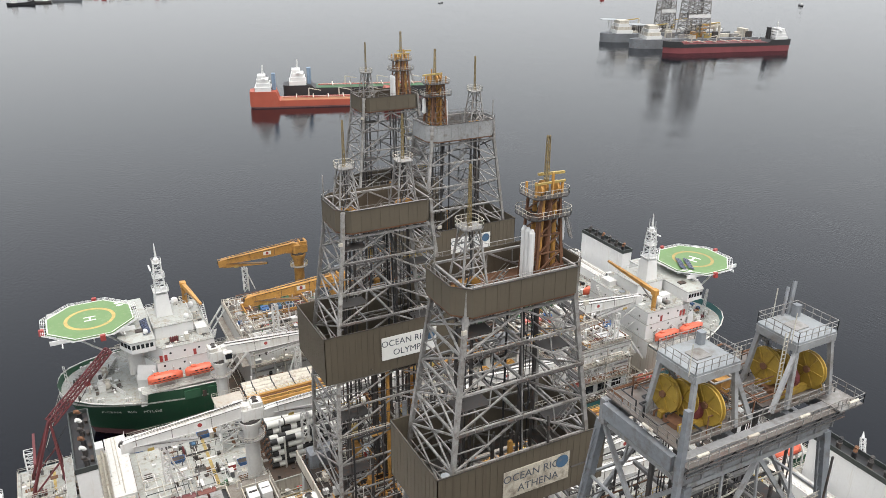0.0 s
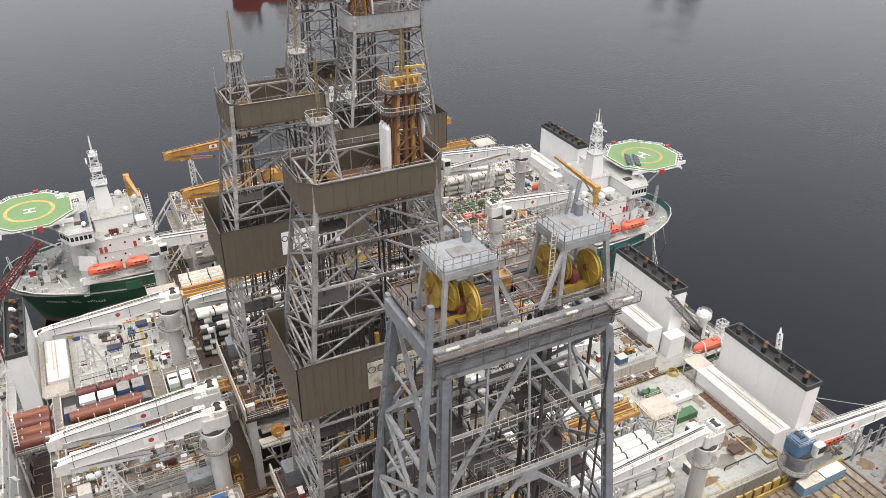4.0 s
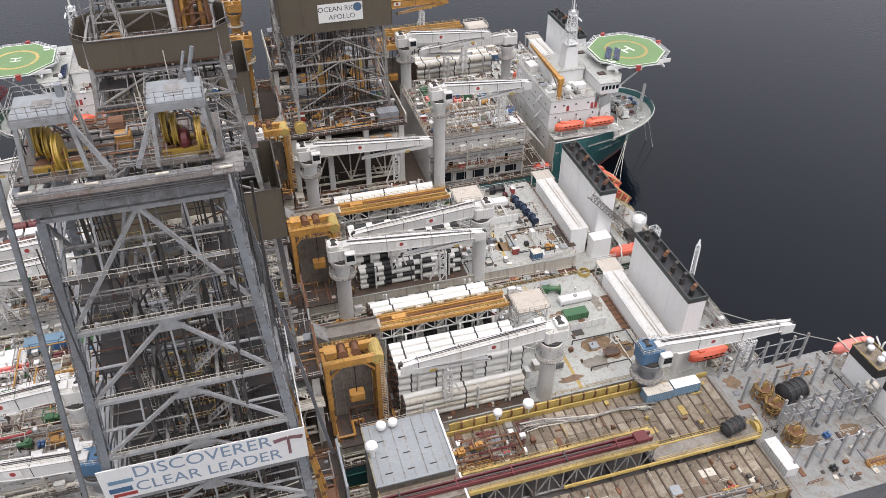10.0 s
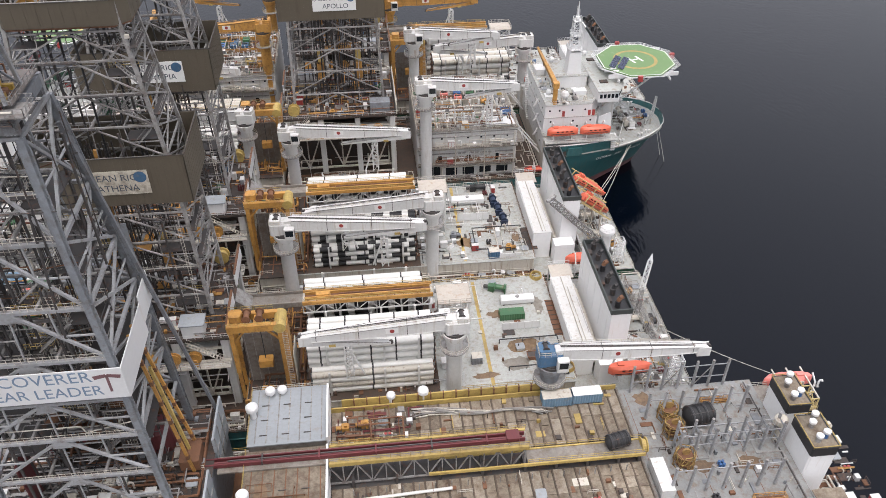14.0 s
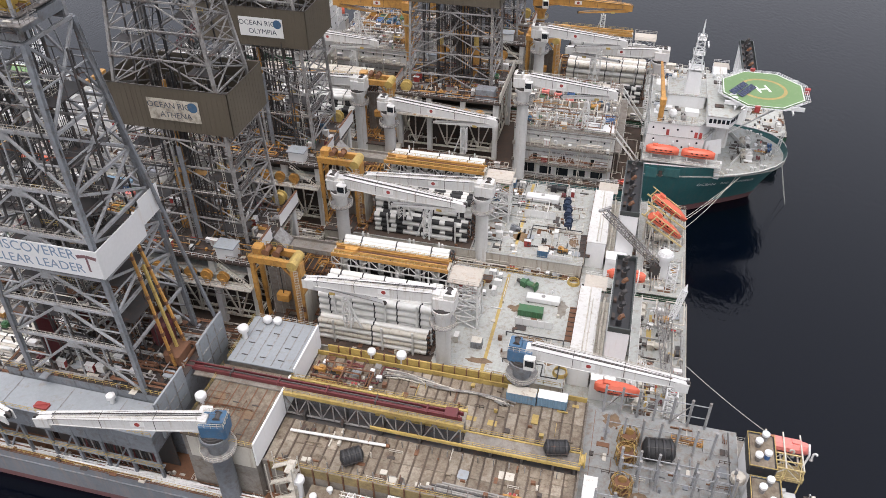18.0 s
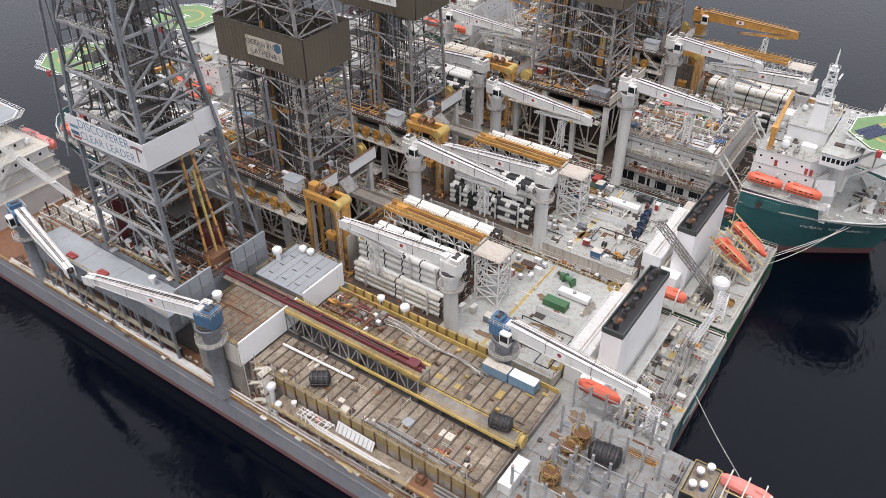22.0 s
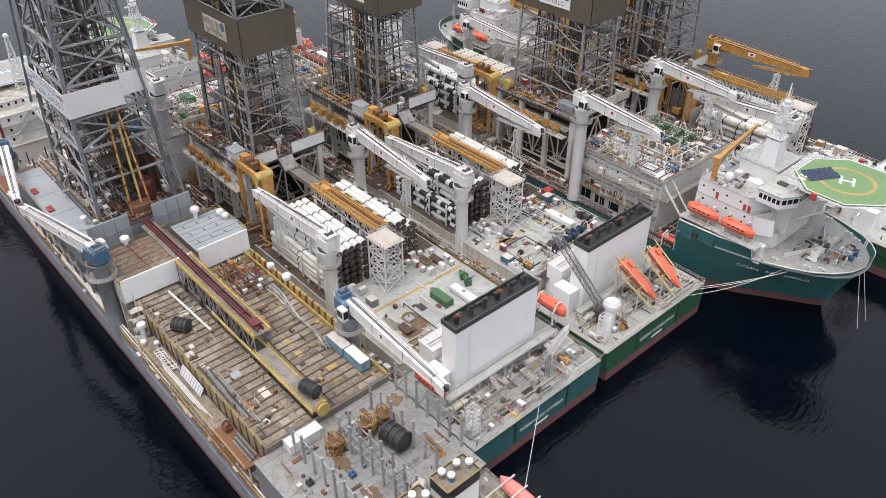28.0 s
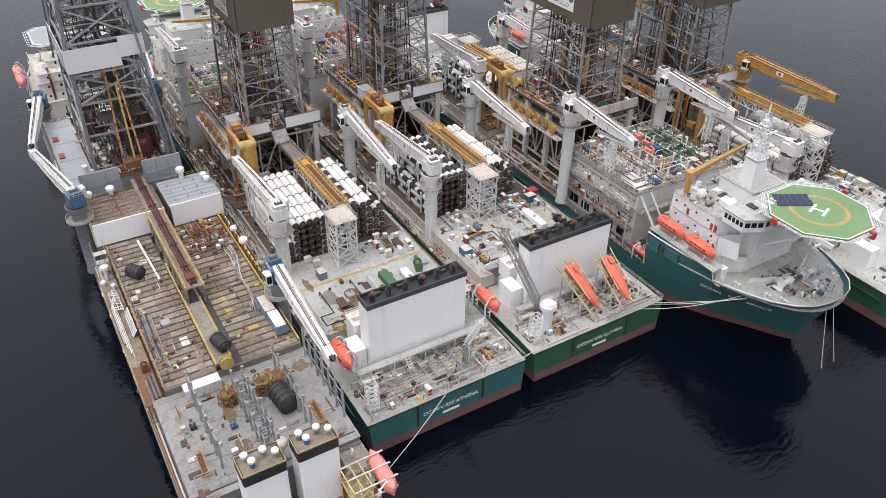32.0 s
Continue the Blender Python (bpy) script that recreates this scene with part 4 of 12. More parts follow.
def build_hull(m, mat, label, name_text, stern=117.5):
    c = thing("drillship_hull", m, label, "ship", "moored drillships")
    us = [-105, -104.85, -104.4, -103.6, -102.4, -101, -99, -97, -94.5, -92, -89, -86, -83, -82.4, -78, -74, -70, -66, -62, -61.4, -58, -54, -40, -20, 0, 20, 40, 60, 80, 96, 106, stern]
    g = hull_strip(lambda u: (2.6, sheer(u)), us)
    k = [(stern, -half(stern, 2.6), 2.6), (stern, half(stern, 2.6), 2.6), (stern, half(stern, 9.4), 9.4), (stern, -half(stern, 9.4), 9.4)]
    n0 = len(g.v)
    g.v += k
    g.f.append((n0, n0 + 1, n0 + 2, n0 + 3))
    part("hull", g, mat, c)
    g = hull_strip(lambda u: (-1.0, 2.6), us)
    n0 = len(g.v)
    g.v += [(stern, -half(stern, -1), -1), (stern, half(stern, -1), -1), (stern, half(stern, 2.6), 2.6), (stern, -half(stern, 2.6), 2.6)]
    g.f.append((n0, n0 + 1, n0 + 2, n0 + 3))
    part("bottom_paint", g, BOOT, c, "faded red boot topping")
    deck = [u for u in us if u > -61.9]
    out = [(u, -half(u, 9.3)) for u in deck] + [(u, half(u, 9.3)) for u in deck[::-1]]
    # Main deck painted dark so the gaps between structures look shaded.
    part("main_deck", Geo().prism(out, 9.0, 9.3), UNDERDECK, c, "rusty main deck, colour darkened for shade in the gaps")
    part("stern_deck", Geo().box(90.6 + stern - 117.5, stern - 0.1, -20.5, 20.5, 9.304, 9.31), DECK, c, "pale grey stern deck with rust marks")
    fore = [u for u in us if -104.9 < u < -61.9]
    out = [(u, -half(u, 16.4)) for u in fore] + [(u, half(u, 16.4)) for u in fore[::-1]]
    part("forecastle_deck", Geo().prism(out, 16.0, 16.35), DECK, c)
    part("break_bulkhead", Geo().box(-61.9, -61.6, -20.6, 20.6, 9.3, 19.8), CREAM, c)
    for s in (-1, 1):
        rim = [(a, s * half(a, sheer(a)), sheer(a)) for a in fore]
        part("bulwark_cap", Geo().loft([[(x, y - 0.2, z - 0.08), (x, y + 0.2, z - 0.08), (x, y + 0.2, z + 0.14), (x, y - 0.2, z + 0.14)] for x, y, z in rim]), WHITE, c)
    for s in (-1, 1):
        part("side_rail", Geo().rail([(-61, s * 20.7, 9.3), (stern - 0.5, s * 20.7, 9.3)], step=2.2), CREAM, c)
        part("rubbing_strake", Geo().box(-50, stern - 6, s * 21.0 - 0.12, s * 21.0 + 0.12, 6.8, 7.1), mat, c)
    part("stern_rail", Geo().rail([(stern - 0.3, -20, 9.3), (stern - 0.3, 20, 9.3)], step=2.0), CREAM, c)
    for y in (-8.5, 8.5):
        part("roller_slot", Geo().box(stern, stern + 0.1, y - 0.25, y + 0.25, 3, 9.3), BLACK, c)
    part("bulb", Geo().turned((-97.5, 0, -2.6), [(0.3, 0), (1.8, 1.2), (2.3, 3.0), (2.2, 9.0)], "x", 12), BOOT, c)
    # the name on both bows, word by word along the curved side
    for s, rz in ((1, 180), (-1, 0)):
        words = name_text.split()
        run = -79.5
        for word in (words if s > 0 else words[::-1]):
            wide = 1.18 * len(word)
            u = run - wide / 2
            run -= wide + 1.0
            zt = 12.4
            at_hull = lambda uu, zz: Vector((uu + rake(uu, zz), s * half(uu, zz), zz))
            along = (at_hull(u + 1, zt) - at_hull(u - 1, zt)).normalized() * -s
            upward = (at_hull(u, zt + 0.8) - at_hull(u, zt - 0.8)).normalized()
            inward = upward.cross(along).normalized()
            upward = along.cross(inward)
            mm = Matrix.Translation(at_hull(u, zt) - inward * 0.16) @ Matrix((along, inward, upward)).transposed().to_4x4()
            letters(word, 1.65, LETTER, c, mm)
    letters(name_text, 1.5, LETTER, c, pose(stern + 0.12, 0, 5.8, 0, 0, 90))
    part("port_name_bar", Geo().box(stern + 0.1, stern + 0.14, -2.2, 2.2, 3.6, 4.3), LETTER, c)
    # anchors, bollards, windlasses on the forecastle
    for s in (-1, 1):
        part("anchor_windlass", Geo().turned((-92, s * 4 - 1.5, 17.45), [(0.5, 0), (1.0, 0.1), (1.0, 0.4), (0.6, 0.5), (0.6, 2.4), (1.0, 2.5), (1.0, 2.9)], "y", 12), CREAM, c)
        for u in (-98, -95, -88, -84, -79):
            w = max(1.0, half(u, 16) - 1.6)
            part("bollard", Geo().turned((u, s * w, 16.35), [(0.3, 0), (0.3, 0.9), (0.42, 0.95), (0.42, 1.1)], "z", 8).turned((u + 1.1, s * w, 16.35), [(0.3, 0), (0.3, 0.9), (0.42, 0.95), (0.42, 1.1)], "z", 8), WHITE, c)
    part("breakwater", Geo().hexa([(-88, -11, 16.35), (-93, 0, 16.35), (-92.8, 0, 16.35), (-87.8, -11, 16.35), (-88, -11, 17.6), (-93, 0, 17.6), (-92.8, 0, 17.6), (-87.8, -11, 17.6)])
         .hexa([(-93, 0, 16.35), (-88, 11, 16.35), (-87.8, 11, 16.35), (-92.8, 0, 16.35), (-93, 0, 17.6), (-88, 11, 17.6), (-87.8, 11, 17.6), (-92.8, 0, 17.6)]), WHITE, c)
    part("bow_mast", Geo().lattice((-102, 0, 17), (-102.5, 0, 24), 0.8, 5, 0.12, 0.5), WHITE, c)
    return c


def build_accommodation(m, label, solar=False):
    """The stepped house: lower block, tall side walls with portholes, bridge box before it, roofs, mast and provision crane."""
    c = thing("accommodation_block", m, label, "superstructure", "accommodation blocks")

    def tier(poly, z0, z1, mat, rails=True):
        t = part("tier", Geo().prism(poly, z0, z1), mat, c)
        part("deck_edge", Geo().prism([(x * 1.0, y * 1.012) for x, y in poly], z1, z1 + 0.14), DECK, c)
        if rails:
            part("handrail", Geo().rail([(x, y * 0.99, z1 + 0.14) for x, y in poly] + [(poly[0][0], poly[0][1] * 0.99, z1 + 0.14)], step=2.2), WHITE, c)
        return t
    low = tier([(-84, -9), (-79, -16.2), (-61.5, -16.2), (-61.5, 16.2), (-79, 16.2), (-84, 9)], 15.3, 21.0, WHITE)
    mid = tier([(-81, -9), (-78.5, -14.4), (-61.8, -14.4), (-61.8, 14.4), (-78.5, 14.4), (-81, 9)], 21.14, 26.2, CLEANWHITE)
    up = tier([(-80, -9), (-76.5, -14.4), (-62.0, -14.4), (-62.0, 14.4), (-76.5, 14.4), (-80, 9)], 26.34, 30.4, CLEANWHITE)
    box = tier([(-85.5, -8.5), (-79.5, -8.5), (-79.5, 8.5), (-85.5, 8.5)], 21.0, 29.6, WHITE, False)
    for t, z, us in ((low, 18.2, (-77, -73.5, -70, -66.5, -63.5)), (mid, 23.0, (-76, -72.5, -69, -65.5)), (mid, 24.9, (-76.5, -71, -64)), (up, 28.6, (-74.5, -70.5, -66.5, -63.5))):
        h = 16.2 if t is low else 14.4
        for u in us:
            for sg in (-1, 1):
                part("porthole", Geo().turned((u, sg * h - 0.04, z), [(0.32, 0), (0.32, 0.08)], "y", 12), GLASS, t)
    for sg in (-1, 1):
        for u, z in ((-77.2, 26.5), (-75.9, 26.5), (-67.8, 26.5), (-77.8, 21.2)):
            part("red_door", Geo().box(u - 0.42, u + 0.42, min(sg * 14.38, sg * 14.47), max(sg * 14.38, sg * 14.47), z, z + 1.9), REDPAINT, c, "red weathertight door")
    for z, e, h in ((17.5, -61.5, 14), (23.2, -61.8, 12), (28.0, -62.0, 12)):
        for k in range(6):
            y = (k - 2.5) * h * 0.36
            part("porthole", Geo().turned((e - 0.04, y, z), [(0.32, 0), (0.32, 0.08)], "x", 12), GLASS, c)
    # bridge: a long box with wings, windows all round
    bridge = part("bridge", Geo().prism([(-87.0, -9.5), (-84.5, -14.2), (-78.2, -14.2), (-78.2, 14.2), (-84.5, 14.2), (-87.0, 9.5)], 30.6, 34.0), CLEANWHITE, c)
    part("bridge_roof", Geo().prism([(-87.4, -9.7), (-84.7, -14.5), (-78.0, -14.5), (-78.0, 14.5), (-84.7, 14.5), (-87.4, 9.7)], 34.0, 34.25), DECK, c)
    for k in range(11):
        y = -8.5 + k * 1.7
        part("window", Geo().box(-87.08, -86.98, y - 0.65, y + 0.65, 31.9, 33.3), GLASS, bridge)
    for sg in (-1, 1):
        for k in range(5):
            u = -83.9 + k * 1.2
            part("window", Geo().box(u - 0.42, u + 0.42, sg * 14.2 - 0.06, sg * 14.2 + 0.06, 31.9, 33.2), GLASS, bridge)
        for f in (0.2, 0.5, 0.8):
            u, y = -87.0 + 2.5 * f, sg * (9.5 + 4.7 * f)
            part("window", Geo().bar((u - 0.3, y - sg * 0.55, 32.6), (u + 0.3, y + sg * 0.55, 32.6), 0.1, 1.3), GLASS, bridge)
        part("wing_bracket", Geo().bar((-81.5, sg * 9.0, 26.5), (-81.5, sg * 13.8, 30.6), 0.5), WHITE, c)
        part("side_screen", Geo().hexa([(-84.2, sg * 12.2 - 0.1, 21.2), (-79.0, sg * 14.6 - 0.1, 21.2), (-79.0, sg * 14.6 + 0.1, 21.2), (-84.2, sg * 12.2 + 0.1, 21.2), (-83.5, sg * 12.2 - 0.1, 26.0), (-79.0, sg * 14.6 - 0.1, 26.0), (-79.0, sg * 14.6 + 0.1, 26.0), (-83.5, sg * 12.2 + 0.1, 26.0)]), CLEANWHITE, c)
        part("roof_hatch", Geo().cbox(-82.5, -80.0, sg * 8 - 0.9, sg * 8 + 0.9, 34.25, 34.6, 0.1), DECKDARK, c)
        part("lifeboat_shelf", Geo().box(-84, -61.5, min(sg * 16.4, sg * 20.4), max(sg * 16.4, sg * 20.4), 20.5, 20.7), DECK, c)
        part("shelf_rail", Geo().rail([(-84, sg * 20.3, 20.7), (-61.5, sg * 20.3, 20.7)], step=2.0), WHITE, c)
        part("corner_block", Geo().cbox(-84.6, -82.9, sg * 16.6 - 0.9, sg * 16.6 + 0.9, 15.3, 20.6, 0.15), CLEANWHITE, c)
        for k in range(3):
            part("outside_stair", Geo().stair((-61.2 + 0.3 * k, sg * 5, 15.3 + 5.1 * k), (-61.2 + 0.3 * k, sg * 9.5, 20.4 + 5.1 * k), 0.9), WHITE, c)
    # roof terraces, mast house and mast
    part("mast_house", Geo().cbox(-77.5, -66.5, -8.5, 3.5, 30.55, 34.4, 0.3), CLEANWHITE, c)
    part("mast_house_roof", Geo().box(-77.7, -66.3, -8.7, 3.7, 34.4, 34.55), DECK, c)
    part("roof_rail", Geo().rail([(-77.7, -8.7, 34.55), (-66.3, -8.7, 34.55), (-66.3, 3.7, 34.55), (-77.7, 3.7, 34.55), (-77.7, -8.7, 34.55)], step=1.8), WHITE, c)
    part("roof_locker", Geo().cbox(-66.0, -63.0, -10.5, -6.0, 30.55, 32.6, 0.15), WHITE, c)
    part("roof_locker", Geo().cbox(-76.0, -72.0, 6.5, 9.0, 30.55, 32.0, 0.15), CLEANWHITE, c)
    for x, y, z, h, r in ((-68.5, 11.5, 30.55, 1.0, 1.2), (-64.2, 8.0, 30.55, 0.8, 0.8), (-80, -11, 34.25, 0.6, 0.7), (-68, -7, 34.55, 0.5, 0.8)):
        part("radome", Geo().turned((x, y, z), [(0.25, 0), (0.25, h), (r * 0.8, h), (r, h + r * 0.7), (r * 0.75, h + r * 1.5), (0.1, h + r * 1.9)], "z", 14), CLEANWHITE, c)
    part("mast_base", Geo().prism([(-75.6, -2.4), (-71.0, -2.4), (-71.0, 2.4), (-75.6, 2.4)], 34.55, 41.5, 0.78), CLEANWHITE, c)
    part("mast_lattice", Geo().lattice((-73.3, 0, 41.5), (-73.3, 0, 51), 3.0, 5, 0.26, 2.0), CLEANWHITE, c)
    for z, r in ((42.2, 2.2), (46.5, 1.7), (51, 1.3)):
        part("mast_platform", Geo().prism([(-73.3 + a, e) for a, e in octagon(r, r, 0.5)], z, z + 0.15), CLEANWHITE, c)
        part("mast_rail", Geo().rail([(-73.3 + a, e, z + 0.15) for a, e in octagon(r, r, 0.5)] + [(-73.3 - r + 0.5, -r, z + 0.15)], h=1.0, step=1.0), CLEANWHITE, c)
    part("radar_scanner", Geo().box(-75.6, -75.2, -2.0, 2.0, 49.4, 49.8), CLEANWHITE, c)
    part("mast_pole", Geo().turned((-73.3, 0, 51), [(0.7, 0), (0.8, 1.2), (0.3, 1.6), (0.2, 4.5), (0.08, 6.0)], "z", 10), CLEANWHITE, c)
    for sg in (-1, 1):
        part("aerial", Geo().rod((-73.3, sg * 1.4, 51), (-73.3, sg * 1.4, 55.0), 0.07, 5), WHITE, c)
    # orange provision crane, its boom folded athwart
    part("crane_post", Geo().turned((-65.0, 13.2, 30.5), [(0.9, 0), (0.75, 0.6), (0.75, 5.4)], "z", 12), ORANGE, c, "orange provision crane post")
    part("crane_head", Geo().cbox(-65.9, -64.1, 12.2, 14.2, 35.9, 37.6, 0.2), ORANGE, c)
    part("crane_boom", Geo().loft([[(-65.0 + a * w + f * 1.4, 12.6 - f * 21, 36.8 + f * 2.4 + e * w) for a, e in ((-1, -1), (1, -1), (1, 1), (-1, 1))] for f, w in ((0, 0.6), (0.4, 0.55), (1, 0.3))]), ORANGE, c)
    part("crane_ram", Geo().rod((-65.0, 12.2, 33.5), (-64.6, 6.5, 37.0), 0.25, 8), STEEL, c)
    if solar:
        for k in range(7):
            part("solar_panel", Geo().hexa([(-80.6 + k * 0.0, -11.5 + k * 1.4, 34.5), (-78.6, -11.5 + k * 1.4, 35.1), (-78.6, -10.2 + k * 1.4, 35.1), (-80.6, -10.2 + k * 1.4, 34.5), (-80.6, -11.5 + k * 1.4, 34.56), (-78.6, -11.5 + k * 1.4, 35.16), (-78.6, -10.2 + k * 1.4, 35.16), (-80.6, -10.2 + k * 1.4, 34.56)]), SOLAR, c)
    return c


def build_helideck(m, label, solar):
    c = thing("helideck", m, label, "helideck", "helidecks")
    r = 12.4
    oct_pts = [(r * math.cos(radians(22.5 + 45 * i)), r * math.sin(radians(22.5 + 45 * i))) for i in range(8)]
    part("deck_plate", Geo().prism(oct_pts, -0.35, 0.0), HELIGREEN, c)
    g = Geo()
    for rr in (r * 0.965, r * 0.99):
        g.v += [(x * rr / r, y * rr / r, 0.012) for x, y in oct_pts]
    g.f += [(i, 8 + i, 8 + (i + 1) % 8, (i + 1) % 8) for i in range(8)]
    part("edge_line", g, LETTER, c)
    g = Geo()
    for rr in (5.9, 6.9):
        g.v += [(rr * math.cos(2 * math.pi * i / 48), rr * math.sin(2 * math.pi * i / 48), 0.012) for i in range(48)]
    g.f += [(i, 48 + i, 48 + (i + 1) % 48, (i + 1) % 48) for i in range(48)]
    part("aiming_circle", g, YELLOW, c, "yellow aiming circle")
    lh = part("landing_letter", Geo().box(-1.6, 1.6, -1.35, -0.85, 0.012, 0.02).box(-1.6, 1.6, 0.85, 1.35, 0.012, 0.02).box(-0.25, 0.25, -0.85, 0.85, 0.012, 0.02), LETTER, c, "white painted letter H")
    if solar:
        lh.matrix_basis = pose(0, 0, 0, 0, 0, -70) @ Matrix.Diagonal((1.35, 1.35, 1, 1))
    net = Geo()
    for i in range(8):
        a, e = Vector((*oct_pts[i], -0.3)), Vector((*oct_pts[(i + 1) % 8], -0.3))
        for j in range(6):
            p = a.lerp(e, j / 6)
            net.bar(p, p * 1.12 + Vector((0, 0, 0.3)), 0.09)
        for f in (1.04, 1.08, 1.12):
            net.bar(Vector((a.x * f, a.y * f, -0.3 + (f - 1) * 2.4)), Vector((e.x * f, e.y * f, -0.3 + (f - 1) * 2.4)), 0.09)
    part("safety_net", net, CLEANWHITE, c)
    for y in (-9, -4.5, 0, 4.5, 9):
        part("support_beam", Geo().bar((-11, y, -1.0), (11, y, -1.0), 0.35, 1.2), CLEANWHITE, c)
    for x in (-8, 0, 8):
        part("cross_beam", Geo().bar((x, -11, -1.9), (x, 11, -1.9), 0.35, 0.6), CLEANWHITE, c)
    for x0, y0, x1, y1, z1 in ((-5, -7, 8.0, -5.5, -13), (-5, 7, 8.0, 5.5, -13), (0, -3, 8.2, -2.5, -9), (0, 3, 8.2, 2.5, -9), (7, -9, 8.5, -7, -6), (7, 9, 8.5, 7, -6)):
        part("strut", Geo().rod((x0, y0, -1.5), (x1, y1, z1), 0.27, 8), CLEANWHITE, c)
    for a in (80, 190, 280):
        x, y = 12.9 * math.cos(radians(a)), 12.9 * math.sin(radians(a))
        part("foam_monitor_box", Geo().cbox(x - 0.7, x + 0.7, y - 0.5, y + 0.5, -1.2, 0.5, 0.1), REDPAINT, c)
    for x, y in ((8.6, 5.4), (8.2, 7.2)):
        part("marking_bar", Geo().box(x - 0.9, x + 0.9, y - 0.5, y + 0.5, 0.012, 0.02), LETTER, c)
    if solar:
        turn = pose(5.9, 2.4, 0, 0, 0, 60)
        for i in range(2):
            for j in range(6):
                x, y = -4.4 + j * 1.45, -2.3 + i * 2.6
                p = part("solar_panel", Geo().hexa([(x, y, 0.65), (x + 1.3, y, 0.65), (x + 1.3, y + 1.9, 0.15), (x, y + 1.9, 0.15), (x, y, 0.71), (x + 1.3, y, 0.71), (x + 1.3, y + 1.9, 0.21), (x, y + 1.9, 0.21)]), SOLAR, c)
                p.matrix_basis = turn.copy()
                part("panel_stand", Geo().box(x + 0.1, x + 0.2, y + 0.1, y + 0.2, 0, 0.62), STEEL, p)
    return c


def build_funnel(m, label, white, pale=False):
    """The exhaust casing athwart the stern with its sunk black top and bent exhausts, and the low white block before it."""
    c = thing("funnel_casing", m, label, "funnel", "funnel casings")
    part("casing", Geo().cbox(98.2, 102.8, -12.6, 12.6, 9.3, 27.2, 0.12), white, c)
    part("sunk_top", Geo().box(98.4, 102.6, -12.4, 12.4, 27.2, 27.3), BLACK, c, "black sooty funnel top")
    for q in ((98.1, 98.4, -12.7, 12.7), (102.6, 102.9, -12.7, 12.7), (98.4, 102.6, -12.7, -12.4), (98.4, 102.6, 12.4, 12.7)):
        part("parapet", Geo().box(*q, 27.2, 28.5), FUNNELRIM, c, "dark grey-green parapet")
    for i in range(6):
        y = -10.2 + i * 4.1
        e = part("exhaust_pipe", Geo().turned((100.2, y, 27.3), [(0.62, 0), (0.62, 1.5), (0.72, 1.5), (0.72, 1.75)], "z", 12), STEELDARK if i % 3 else BLACK, c)
        part("exhaust_bend", Geo().line([(100.2, y, 28.9), (100.5, y + 0.1, 29.6), (101.2, y + 0.3, 29.9)], 0.5, 10), ((RUSTY, LETTER, STEELDARK) if pale else (RUSTY, BLACK, STEELDARK))[i % 3], e)
    for i in range(4):
        part("top_silencer", Geo().cbox(98.6, 99.3, -9 + i * 5.6, -7.4 + i * 5.6, 27.3, 28.0, 0.1), DECKDARK, c)
    part("low_block", Geo().cbox(90.9, 95.8, -13.0, 12.2, 9.3, 17.6, 0.15), white, c)
    part("low_roof", Geo().box(90.8, 95.9, -13.1, 12.3, 17.6, 17.72), WHITE, c, "white roof plate with rust marks")
    part("low_roof_rail", Geo().rail([(90.9, -13.0, 17.72), (90.9, 12.2, 17.72)], step=1.6), CLEANWHITE, c)
    part("low_roof_pipe", Geo().rod((93.4, -12.5, 18.0), (93.4, 11.5, 18.0), 0.14, 6).rod((94.2, -12.5, 18.0), (94.2, 8, 18.0), 0.1, 6), CREAM, c)
    for k in range(5):
        part("casing_stiffener", Geo().box(98.1, 98.2, -10.5 + k * 5.1, -10.3 + k * 5.1, 18, 27), white, c)
    part("slot_floor", Geo().box(95.9, 98.1, -13.0, 12.2, 13.4, 13.6), CREAM, c)
    part("slot_pipe", Geo().rod((96.9, -12, 15.0), (96.9, 12, 15.0), 0.32, 8), CREAM, c)
    part("slot_pipe", Geo().rod((95.6, -8, 17.95), (95.6, 4, 17.95), 0.16, 8), WHITE, c)
    part("side_platform", Geo().box(91.5, 97.0, 12.4, 17.8, 16.8, 17.0), paint_pink, c, "faded primer-coloured platform")
    part("platform_rail", Geo().rail([(91.5, 17.8, 17.0), (97.0, 17.8, 17.0)], step=1.4), CLEANWHITE, c)
    for x in (91.8, 96.7):
        part("platform_post", Geo().bar((x, 17.4, 9.3), (x, 17.4, 16.8), 0.3), WHITE, c)
    part("front_rail", Geo().rail([(90.6, -17.5, 13.36), (90.6, 17.5, 13.36)], step=1.5), RUSTY, c)
    part("front_walk", Geo().box(90.42, 90.8, -17.6, 17.6, 13.2, 13.34), CREAM, c)
    part("side_annex", Geo().cbox(96.2, 101.5, -16.2, -12.75, 9.3, 15.5, 0.1), white, c)
    g = Geo()
    for k in range(28):
        g.bar((102.95, -9.0, 9.6 + k * 0.6), (102.95, -8.5, 9.6 + k * 0.6), 0.05)
    part("ladder", g.bar((102.95, -9, 9.5), (102.95, -9, 27), 0.07).bar((102.95, -8.5, 9.5), (102.95, -8.5, 27), 0.07), white, c)
    return c


